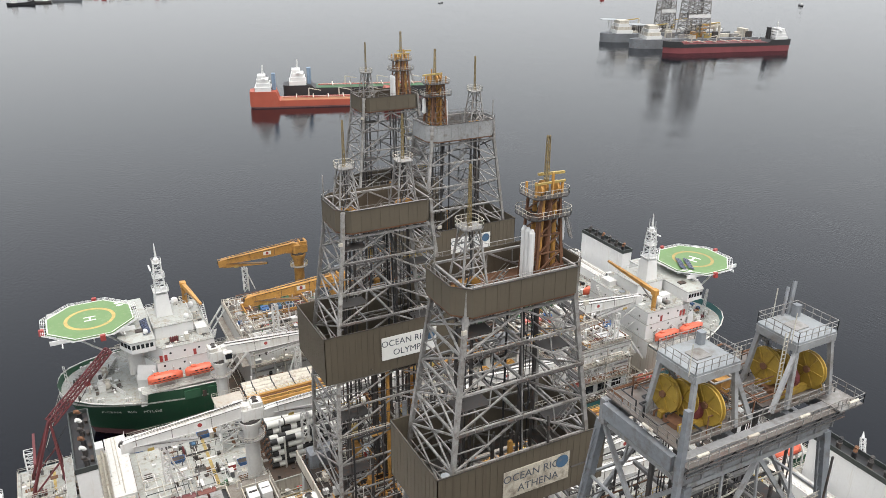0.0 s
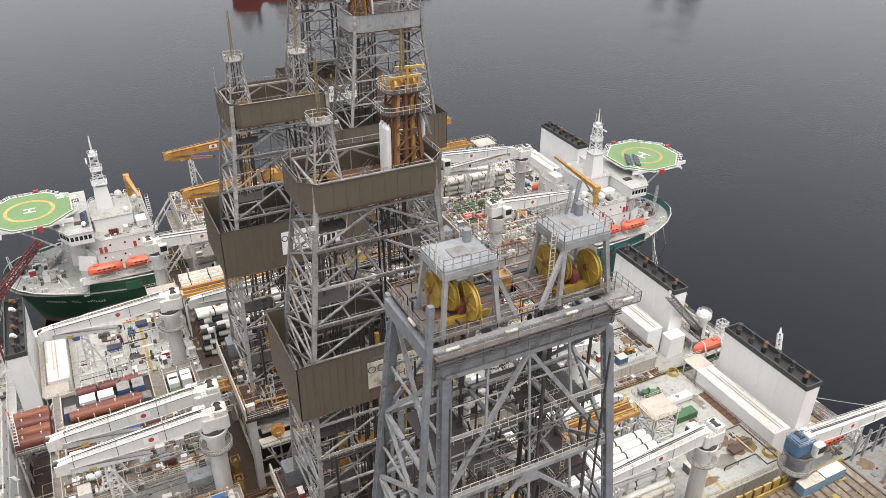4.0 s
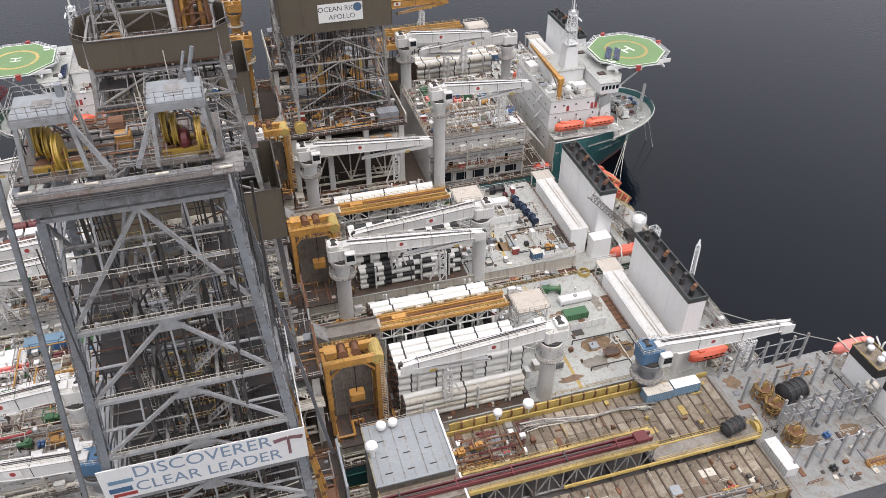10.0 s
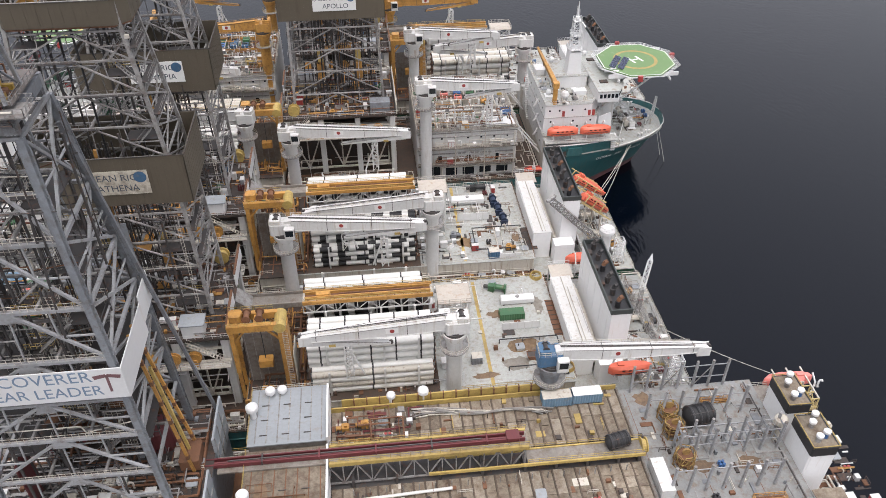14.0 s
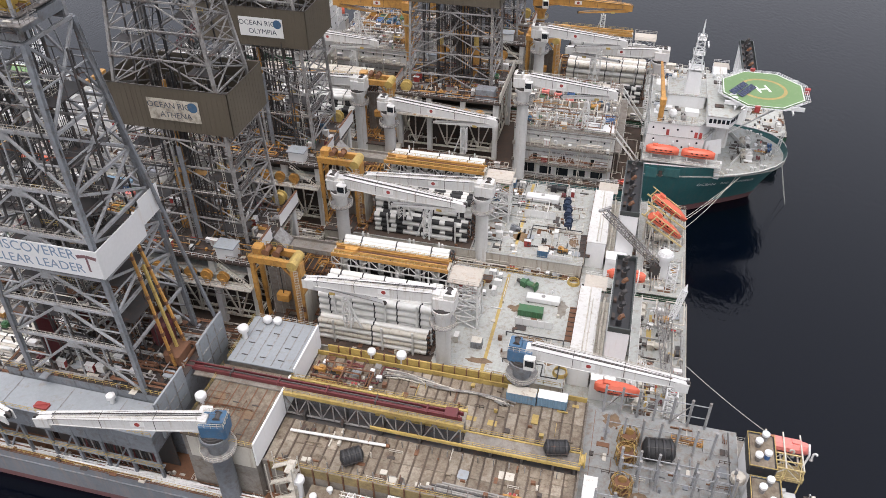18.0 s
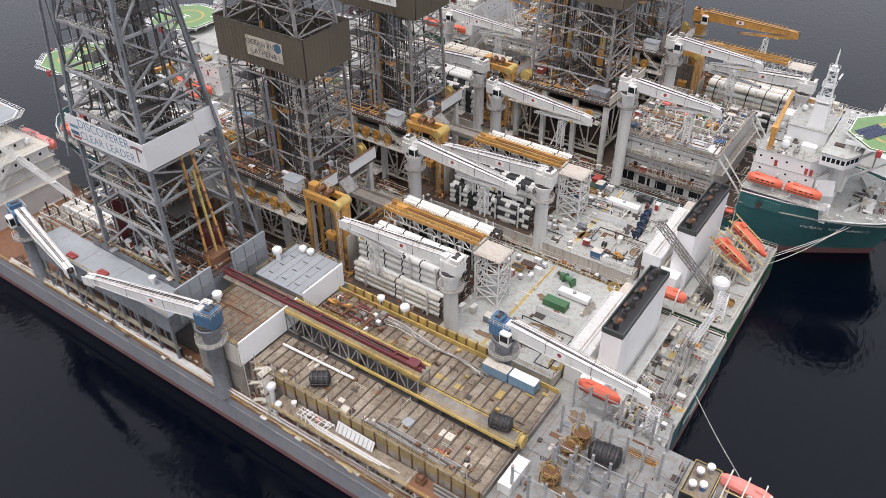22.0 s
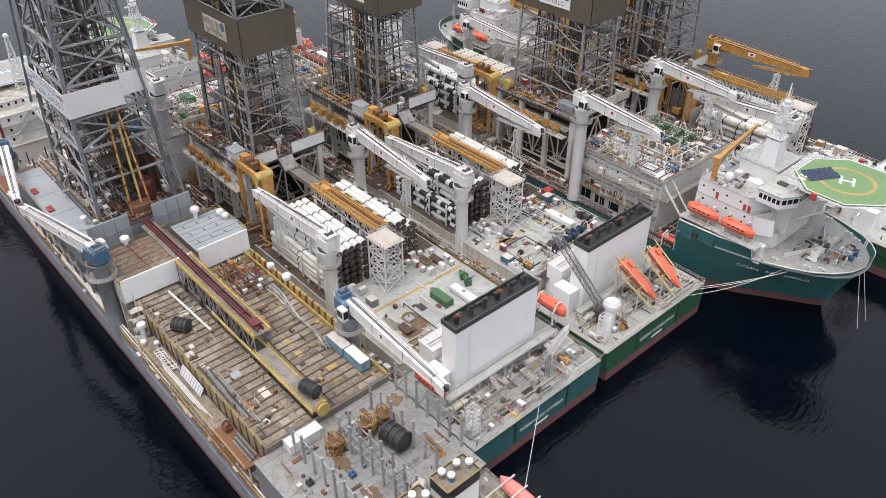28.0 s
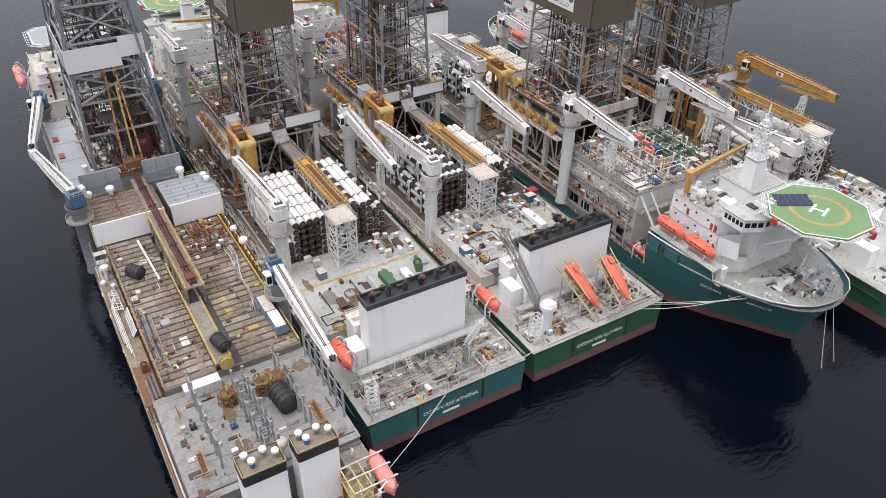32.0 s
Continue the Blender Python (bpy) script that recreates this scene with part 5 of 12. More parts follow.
def build_catwalk(m, label):
    """The raised orange pipe-handling catwalk on its white trussed runway."""
    c = thing("catwalk_machine", m, label, "catwalk", "catwalk machines")
    part("runway", Geo().box(0, 29, -1.9, 1.9, 13.0, 13.4), CREAM, c)
    for y in (-1.9, 1.9):
        part("runway_truss", Geo().truss((0, y, 10.6), (29, y, 10.6), 2.4, (0, 0, 1), 12, 0.26), WHITE, c)
        part("edge_girder", Geo().box(0, 29, y - 0.22, y + 0.22, 13.0, 13.9), ORANGE, c)
        part("edge_rail", Geo().rail([(0.4, y, 13.9), (28.6, y, 13.9)], step=1.6, h=0.9), YELLOW, c)
    for y in (-0.85, 0.85):
        part("trough_side", Geo().box(0.5, 28.5, y - 0.16, y + 0.16, 13.4, 14.3), ORANGE, c)
    part("trough_bed", Geo().box(0.5, 28.5, -0.69, 0.69, 13.4, 13.6), RUSTY, c)
    for k in range(15):
        x = 1.2 + k * 1.93
        part("cross_tie", Geo().box(x - 0.12, x + 0.12, -1.66, -1.02, 13.4, 13.75), RUSTY, c)
        part("cross_tie", Geo().box(x - 0.12, x + 0.12, 1.02, 1.66, 13.4, 13.75), RUSTY, c)
    part("skate", Geo().cbox(3, 6.2, -0.68, 0.68, 13.6, 14.6, 0.2), ORANGE, c)
    for y in (-0.3, 0.3):
        part("tubular", Geo().rod((8, y, 13.85), (27, y, 13.85), 0.18, 8), RUSTY, c)
    for x in (1, 8, 15, 22, 28.5):
        part("trestle", Geo().bar((x, -1.8, 0), (x, -1.8, 10.6), 0.35).bar((x, 1.8, 0), (x, 1.8, 10.6), 0.35).bar((x, -1.8, 1), (x, 1.8, 10), 0.2).bar((x, 1.8, 1), (x, -1.8, 10), 0.2), WHITE, c)
    part("bridge_ramp", Geo().box(-13.5, 0.0, -1.7, 1.7, 13.0, 13.3), DECKWORN, c, "worn grey-brown bridge ramp")
    for y in (-1.85, 1.85):
        part("ramp_side", Geo().box(-13.5, 0.0, y - 0.15, y + 0.15, 12.7, 14.0), DECKWORN, c)
    return c


def build_gantry(m, label):
    """A tall orange portal beside the drill floor: two frames over a grey screened bay, with winches on the top beam."""
    c = thing("gantry_crane", m, label, "crane", "gantry cranes")
    for y in (-1.9, 1.9):
        part("girder", Geo().cbox(-5.6, 5.4, y - 0.5, y + 0.5, 19.4, 21.0, 0.12), ORANGE, c)
        part("leg", Geo().bar((-4.9, y, 8.0), (-4.9, y, 19.4), 0.9, 0.9), ORANGE, c)
        part("leg", Geo().bar((4.9, y, 0), (4.9, y, 19.4), 1.0, 1.0), ORANGE, c)
        for a in (-1, 1):
            part("knee_brace", Geo().bar((a * 4.7, y, 16.4), (a * 2.2, y, 19.4), 0.4), ORANGE, c)
    part("leg_foot", Geo().bar((-4.9, -1.9, 0), (-4.9, -1.9, 8.0), 0.7, 0.7), ORANGE, c)
    part("leg_foot", Geo().bar((-4.9, 1.9, 0), (-4.9, 1.9, 8.0), 0.7, 0.7), ORANGE, c)
    part("machinery_leg", Geo().cbox(5.3, 6.3, -1.4, 1.4, 1.0, 19.6, 0.25), ORANGE, c, "thick orange machinery leg with drive boxes")
    for z in (2.4, 6.0):
        part("drive_box", Geo().cbox(4.2, 6.5, -1.7, -1.45, z, z + 1.4, 0.06), RUSTY, c)
    for x in (-5.2, 0.0, 5.0):
        part("tie_beam", Geo().box(x - 0.35, x + 0.35, -1.38, 1.38, 19.6, 20.6), ORANGE, c)
    part("winch_house", Geo().cbox(-5.0, -2.6, -1.2, 1.2, 21.0, 22.6, 0.3), ORANGE, c)
    for x in (-1.6, 1.0):
        part("winch_drum", Geo().turned((x, -1.3, 21.8), [(0.9, 0), (0.9, 0.2), (0.6, 0.25), (0.6, 2.3), (0.9, 2.35), (0.9, 2.55)], "y", 14), RUSTY, c)
    part("rounded_corner", Geo().rod((4.9, -2.42, 19.9), (4.9, 2.42, 19.9), 1.25, 16), YELLOW, c)
    part("bay_screen", Geo().box(-3.9, 4.2, 2.5, 2.7, 0.3, 14.5), DECKWORN, c, "tall grey stained screen behind the portal")
    for k in range(5):
        part("screen_rib", Geo().box(-3.6 + k * 1.85, -3.48 + k * 1.85, 2.38, 2.5, 0.3, 14.4), STEEL, c)
    part("side_screen", Geo().box(6.5, 6.7, -1.2, 4.8, 0.3, 11.0), CREAM, c, "tall cream screen at the bay side")
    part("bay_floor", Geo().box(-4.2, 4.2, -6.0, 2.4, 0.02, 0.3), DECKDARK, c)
    part("hoist_rope", Geo().rod((0.6, 0, 19.6), (0.6, 0, 9.4), 0.1, 6), BLACK, c)
    part("grab_frame", Geo().cbox(-0.9, 2.1, -1.0, 1.0, 7.6, 9.4, 0.2), ORANGE, c)
    for y in (-2.5, 2.5):
        part("walk_rail", Geo().rail([(-5.5, y, 21.0), (3.4, y, 21.0)], step=1.2, w=0.06), YELLOW, c)
    part("leg_ladder", Geo().rail([(5.3, -2.6, 1.0), (6.3, -2.6, 1.0)], h=18.0, step=1.0, w=0.06, rows=36), CREAM, c)
    return c


def build_drill_floor(m, label):
    """The raised drill floor on its substructure, with side walls, galleries and tensioner sheaves."""
    c = thing("drill_floor", m, label, "drill floor", "drill floors")
    part("floor_plate", Geo().box(-17, 17.5, -13.5, 13.5, 29.4, 30.0), DECKDARK, c)
    for x in (-15.5, -5, 6, 16):
        for y in (-12, 12):
            part("column", Geo().cbox(x - 0.8, x + 0.8, y - 0.8, y + 0.8, 9.3, 29.4, 0.15), WHITE, c)
    for y in (-12, 12):
        part("side_truss", Geo().truss((-15.5, y, 12), (16, y, 12), 14, (0, 0, 1), 6, 0.5), CREAM, c)
    for x in (-15.5, 16):
        part("end_truss", Geo().truss((x, -12, 14), (x, 12, 14), 13, (0, 0, 1), 4, 0.5), CREAM, c)
    for y in (-7.35, 7.35):
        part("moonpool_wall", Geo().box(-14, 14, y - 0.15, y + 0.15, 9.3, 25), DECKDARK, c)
    part("tensioner_gallery", Geo().box(-14, 14, -13.4, -9.4, 25.2, 25.5).box(-14, 14, 9.4, 13.4, 25.2, 25.5), DECK, c)
    for s in (-1, 1):
        part("gallery_rail", Geo().rail([(-17, s * 13.4, 30), (17.5, s * 13.4, 30)], step=1.7), WHITE, c)
        part("low_gallery", Geo().box(-15, 17, min(s * 13.6, s * 16.2), max(s * 13.6, s * 16.2), 24.0, 24.25), CREAM, c)
        part("low_gallery_rail", Geo().rail([(-15, s * 16.1, 24.25), (17, s * 16.1, 24.25)], step=1.7), CLEANWHITE, c)
        for i in range(6):
            x = -11 + i * 4.2
            t = part("riser_tensioner", Geo().turned((x, s * 14.9 - 0.45, 26.4), [(1.45, 0), (1.45, 0.2), (1.1, 0.3), (1.1, 0.6), (1.45, 0.7), (1.45, 0.9)], "y", 18), ORANGE, c, "orange riser tensioner sheave")
            part("bracket", Geo().cbox(x - 0.5, x + 0.5, s * 14.9 - 0.8, s * 14.9 + 0.8, 24.2, 26.2, 0.1), ORANGE, t)
    part("wind_wall", Geo().box(17.2, 17.5, -13.4, -2.6, 30.0, 33.4), CLEANWHITE, c, "white wind wall with a worn top edge")
    part("wind_wall", Geo().box(17.2, 17.5, 2.6, 13.4, 30.0, 33.4), CLEANWHITE, c, "white wind wall with a worn top edge")
    part("wall_cap", Geo().box(17.1, 17.6, -13.4, -2.6, 33.4, 33.55).box(17.1, 17.6, 2.6, 13.4, 33.4, 33.55), RUSTY, c)
    part("wind_wall", Geo().box(-17.0, -16.7, -13.4, 13.4, 30.0, 33.0), CREAM, c)
    part("driller_cabin", Geo().cbox(8, 12.5, -12.8, -9.4, 30, 33.2, 0.2), CLEANWHITE, c)
    part("cabin_roof", Geo().box(7.7, 12.8, -13.0, -9.2, 33.2, 33.45), DECKGREY, c)
    part("v_door_ramp", Geo().hexa([(17.5, -2.2, 27.2), (20.5, -2.2, 26.9), (20.5, 2.2, 26.9), (17.5, 2.2, 27.2), (17.5, -2.2, 30.0), (20.5, -2.2, 27.2), (20.5, 2.2, 27.2), (17.5, 2.2, 30.0)]), STEEL, c)
    part("draw_works", Geo().cbox(-15, -9, 9, 12.6, 30, 33.6, 0.3), STEELBLUE, c)
    part("yellow_reel", Geo().turned((13.5, 10.5, 32.0), [(1.7, 0), (1.7, 0.25), (1.2, 0.3), (1.2, 1.6), (1.7, 1.7), (1.7, 1.95)], "y", 18), YELLOW, c)
    part("iron_roughneck", Geo().cbox(-6.2, -4.6, -3.6, -2.0, 30, 33, 0.2), ORANGE, c)
    for s in (-1, 1):
        part("access_stair", Geo().stair((17.0, s * 15.0, 24.2), (9.0, s * 14.6, 30.0), 0.9, 14), CREAM, c)
    return c


def sister_ship(x, y, turned, hull_mat, name_text, d):
    """All of one ship; d holds what sets it apart."""
    m = pose(x, y, 0, 0, 0, 180 if turned else 0)
    aft = d.get("aft", 0.0)
    build_hull(m, hull_mat, d["hull"], name_text, 117.5 + aft * 1.2)
    build_accommodation(m, d["house"], d.get("roof_solar", False))
    build_helideck(at(m, -93.3, 0, 37.4), d["heli"], d.get("solar", False))
    for s in (-1, 1):
        for u in (-67.0, -77.2):
            build_lifeboat(at(m, u, s * 18.5, 22.4, 180 if s > 0 else 0), "bright orange enclosed lifeboat hanging in white davits", LIFE)
    # raised forward deck with its galleries and what stands on it
    # Low row of dark panes paints shaded wall openings; the row above stands for doors.
    hv = deckhouse("forward_deckhouse", m, -53.0, -22.5, -17.6, 17.6, 9.3, 25.4, WHITE, DECKWORN, "cream-white two-storey machinery house with galleries and rust streaks", "deckhouse",
                   windows=(("s", -51.5, -25, 3, 14.7, 1.2, 2.2), ("n", -51.5, -25, 3, 14.7, 1.2, 2.2), ("s", -51.5, -25, 5, 9.9, 3.6, 3.2), ("n", -51.5, -25, 5, 9.9, 3.6, 3.2)))
    for s in (-1, 1):
        for i in range(7):
            part("porthole", Geo().turned((-50 + i * 4.0, s * 17.62 - 0.05, 23.0), [(0.34, 0), (0.34, 0.1)], "y", 12), GLASS, hv)
        part("service_frame", Geo().truss((-46, s * 18.2, 14.8), (-34, s * 18.2, 14.8), 4.6, (0, 0, 1), 6, 0.22).truss((-46, s * 18.9, 14.8), (-34, s * 18.9, 14.8), 4.6, (0, 0, 1), 6, 0.22), WHITE, hv)
        part("wall_pipe", Geo().line([(-52, s * 17.85, 17.5), (-40, s * 17.85, 17.5), (-38, s * 17.85, 19.2), (-24, s * 17.85, 19.2)], 0.16, 6).line([(-52, s * 17.85, 12.9), (-30, s * 17.85, 12.9), (-30, s * 17.85, 9.4)], 0.2, 6), CREAM, hv)
        part("eaves_gutter", Geo().box(-53.1, -22.4, min(s * 17.75, s * 18.1), max(s * 17.75, s * 18.1), 24.9, 25.15), STEEL, hv)
    for s in (-1, 1):
        for z in (14.4, 20.2):
            part("gallery", Geo().box(-53, -22.5, min(s * 17.6, s * 19.6), max(s * 17.6, s * 19.6), z, z + 0.2), DECKWORN, hv)
            part("gallery_rail", Geo().rail([(-53, s * 19.5, z + 0.2), (-22.5, s * 19.5, z + 0.2)], step=1.9), CREAM, hv)
            part("gallery_pipe", Geo().rod((-52.5, s * 17.9, z + 3.4), (-23, s * 17.9, z + 3.4), 0.22, 8), STEEL, hv)
        for u in (-52, -43, -34, -25):
            part("gallery_post", Geo().bar((u, s * 19.3, 9.3), (u, s * 19.3, 25.4), 0.3), CREAM, hv)
    part("end_gallery", Geo().box(-55.4, -53.2, -17.5, 17.5, 20.2, 20.4), DECKWORN, hv)
    part("end_gallery_rail", Geo().rail([(-55.3, -17.5, 20.4), (-55.3, 17.5, 20.4)], step=1.8), WHITE, hv)
    for sg in (-1, 1):
        part("raking_strut", Geo().bar((-60.8, sg * 15.5, 15.4), (-53.2, sg * 16.8, 25.0), 0.45), WHITE, hv)
        part("raking_strut", Geo().bar((-60.8, sg * 12.0, 15.4), (-53.2, sg * 13.0, 25.0), 0.35), WHITE, hv)
    # drill floor and derrick
    build_drill_floor(m, "raised drill floor on a cream braced substructure with white wind walls")
    dx, dv, dz = d.get("derrick_at", (0.0, 0.0, 30.0))
    dk = build_derrick(at(m, dx, dv, dz), d["derrick"], d["tops"], BAND, d.get("band", (29.6, 39.8)), d.get("long", 10.9), d.get("crown_mat"))
    s = -1 if not turned else 1
    sgn = part("name_board", Geo().box(-6.0, 6.0, -0.08, 0.0, -2.5, 2.5), d.get("board_mat", LETTER), dk, d.get("board", "white name board with dark lettering"))
    sgn.matrix_basis = pose(d.get("board_u", 3) * 1.0, s * 8.34, sum(d.get("band", (29.6, 39.8))) / 2, 0, 0, 0 if s < 0 else 180)
    first, second = d["sign"]
    letters(first, 1.9, LETTERDARK, sgn, pose(-1.0, -0.09, 1.0), 0.01)
    letters(second, 1.9, LETTERDARK, sgn, pose(0.3, -0.09, -1.2), 0.01)
    part("mark", Geo().turned((4.6, -0.16, 1.1), [(1.15, 0), (1.15, 0.05)], "y", 20), CRANEBLUE, sgn, "blue round mark")
    # aft working deck
    ad = deckhouse("pipe_deck", m, 18.6, 90.4 + aft, -18.2, 18.2, 9.3, 13.2, CREAM, DECK, "pale grey raised working deck with worn, rust-marked plating", "deck", rail=False, ribs=False)
    for sd in (-1, 1):
        part("handrail", Geo().rail([(62, sd * 18.0, 13.35), (90 + aft, sd * 18.0, 13.35)], step=1.9), YELLOW if d.get("yellow") else CREAM, ad)
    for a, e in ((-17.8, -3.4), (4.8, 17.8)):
        # No hollow here: a dark sheet on the plating paints the pit's shade.
        part("pit_cover", Geo().box(19.2, 31.0, a, e, 13.36, 13.4), DECKDARK, ad, "flat dark sheet painting the shade of a riser pit")
        for k in range(5):
            part("pit_beam", Geo().box(19.2 + k * 2.7, 19.5 + k * 2.7, a, e, 13.4, 13.8), RUSTY, ad)
    # Thin dark sheet: shade under the pipe stacks, put into the colour.
    part("stack_floor", Geo().box(18.8, 60.4, -18.0, 18.0, 13.352, 13.357), UNDERDECK, ad, "rust-stained floor with shade painted in below the pipe stacks")
    part("marking_strip", Geo().box(71.8, 72.6, -17.5, 17.5, 13.362, 13.372), YELLOW, ad)
    build_catwalk(at(m, 31.5 + aft, d.get("cat_v", 0.8), 13.35 + d.get("cat_z", 0)), "orange pipe-handling catwalk on a white braced runway")
    lattice_tower(at(m, 65.0 + aft, d.get("cat_v", 0.8) - 2.6, 13.35), 6.5, 5.5, 13.6 + d.get("cat_z", 0), "white cross-braced access tower with a faded platform")
    build_gantry(at(m, 23.2, -13.0, 13.37) if not turned else at(m, 23.2, 13.0, 13.37, 180), "tall orange gantry portal over a grey screened bay")
    riser_stack(at(m, 46, -8.2, 13.35), 6, 5, 27, 0.95, d["stack_a"], d["stack_a_label"], nb=d.get("nb_a", 5))
    riser_stack(at(m, 46, -14.6, 13.35), 4, 2, 26, 0.75, [PIPEWHITE, CREAM] if d.get("yellow") else ["chequer", "chequer_dark"], "stack of worn riser joints between white stanchions", nb=1)
    riser_stack(at(m, 45, 7.4, 13.35), 6, 3, 27, 0.95, ["chequer", "chequer_dark", PIPEWHITE], "stack of white riser joints with black foam sections", nb=3, by_column=("chequer_dark", PIPEWHITE, PIPEWHITE) if d.get("yellow") else None)
    riser_stack(at(m, 45, 12.0, 13.35), 5, 2, 27, 0.85, ["chequer", "chequer_dark"], "stack of black-and-white chequered riser joints", nb=1)
    cu, cv, ch, cr = d.get("crane", (27.2, 18.2, 25.4, -3))
    build_crane(at(m, cu, cv, 9.3, cr), ch, 32.5, d.get("crane_mat", WHITE), d.get("aft_label", d["crane_label"]))
    build_crane(at(m, 63.4, -17.4, 9.3, 180.5), 24.0, 30.5, WHITE, d["crane_label"])
    build_crane(at(m, -25.0, 20.2, 9.3, 180 - 1), d.get("fwd_h", 33.0), 26.0, d.get("fwd_mat", WHITE), d.get("fwd_label", "tall white pedestal crane with a folded box boom"))
    build_crane(at(m, -24.4, -16.2, 9.3, d.get("fwd_yaw", 179)), 33.0, 27.0, d.get("fwd_mat", WHITE), d.get("fwd_label", "tall white pedestal crane with a folded box boom"))
    build_funnel(at(m, aft, 0, 0), "white exhaust casing with black louvred top and stub exhausts", CASINGWHITE, turned)
    return m


B_SHIP = sister_ship(32.5, -29.5, False, TEAL, "OCEAN RIG ATHENA", dict(
    hull="teal-hulled drillship with red boot topping and stained pale deck", house="white multi-storey accommodation block with a bridge and radar mast", heli="octagonal green helideck with a yellow circle",
    derrick="grey steel derrick with brown cladding bands and orange crown compensator", tops=(("frame", -6.0), ("comp", 6.3)), sign=("OCEAN RIG", "ATHENA"), board_u=2.0, derrick_at=(0.3, 1.0, 30.1), board_mat=SCUFFED, board="scuffed cream name board with half-peeled dark lettering",
    stack_a=[PIPEWHITE], stack_a_label="tall stack of white riser joints with black collars", crane_label="white pedestal crane with red oval mark and lowered boom", yellow=True))
C_SHIP = sister_ship(32.0, 14.0, False, GREEN, "OCEAN RIG OLYMPIA", dict(
    hull="dark green drillship with red boot topping and cluttered deck", house="white multi-storey accommodation block with a bridge and radar mast", heli="octagonal green helideck with a yellow circle",
    derrick="grey steel derrick with brown cladding and two open crown frames", tops=(("frame", -6.5), ("frame", 5.5)), sign=("OCEAN RIG", "OLYMPIA"), board_u=2.6, derrick_at=(-0.2, 2.2, 26.7), band=(33.6, 43.8), long=10.0,
    stack_a=["chequer", PIPEWHITE, "chequer_dark"], nb_a=1, stack_a_label="stack of white riser joints with black foam sections", crane_label="white pedestal crane with its boom lowered to rest"))
D_SHIP = sister_ship(73.0, 61.5, True, TEAL, "OCEAN RIG APOLLO", dict(
    hull="drillship with a flared teal bow, red boot topping and white bulwarks", house="white multi-storey accommodation block with rust streaks and radar mast", heli="octagonal green helideck with yellow circle and two solar panel rows", solar=True,
    derrick="grey steel derrick with brown cladding, compensator and open crown frame", tops=(("comp", 5.5), ("frame", -6.0)), sign=("OCEAN RIG", "APOLLO"), board_u=-1.0, derrick_at=(0.0, 0.0, 28.3), long=10.2, crown_mat=PORTALGREY,
    stack_a=[PIPEWHITE, PIPEWHITE, CREAM], stack_a_label="stack of white riser joints with black collars", crane_label="white pedestal crane with its boom lowered to rest"))
E_SHIP = sister_ship(73.0, 107.0, False, GREEN, "OCEAN RIG MYLOS", dict(roof_solar=True, 
    hull="drillship with a green hull and white bulwarks", house="white multi-storey accommodation block with a bridge and radar mast", heli="octagonal green helideck with a yellow circle",
    derrick="grey steel derrick with brown cladding, open crown frame and compensator", tops=(("frame", -6.0), ("comp", 5.5)), sign=("OCEAN RIG", "MYLOS"), board_u=0.0, derrick_at=(0.0, 0.0, 26.8), long=9.8,
    stack_a=[PIPEWHITE, CREAM], stack_a_label="stack of white riser joints with black collars", crane_label="white pedestal crane with its boom lowered to rest", fwd_mat=ORANGE, fwd_h=30.5, aft=-7.0, cat_v=3.5, cat_z=4.0, crane=(18.5, 13.5, 27.6, 5), crane_mat=ORANGE, aft_label="orange pedestal crane with its boom lowered to rest", fwd_label="orange pedestal crane with a folded box boom"))

# ---- the grey drillship moored alongside ----
AY = -72.3
A_TOP = [(-90, 0.0), (-88, 3.5), (-83, 8.0), (-75, 12.5), (-62, 15.4), (-45, 16.6), (-30, 16.8), (176, 16.8)]
A_WET = [(-86, 0.0), (-82, 2.5), (-72, 7.5), (-60, 13.0), (-45, 16.0), (-32, 16.7), (160, 16.7), (176, 16.3)]


def a_sheer(x):
    return lerp(x, [(-90, 18.5), (-60, 16.8), (-46, 16.4), (-45.5, 9.4), (176, 9.4)])


def a_half(x, z):
    f = max(0.0, min(1.0, (z + 1) / (a_sheer(x) + 1)))
    return lerp(x, A_WET) + (lerp(x, A_TOP) - lerp(x, A_WET)) * f ** 1.2


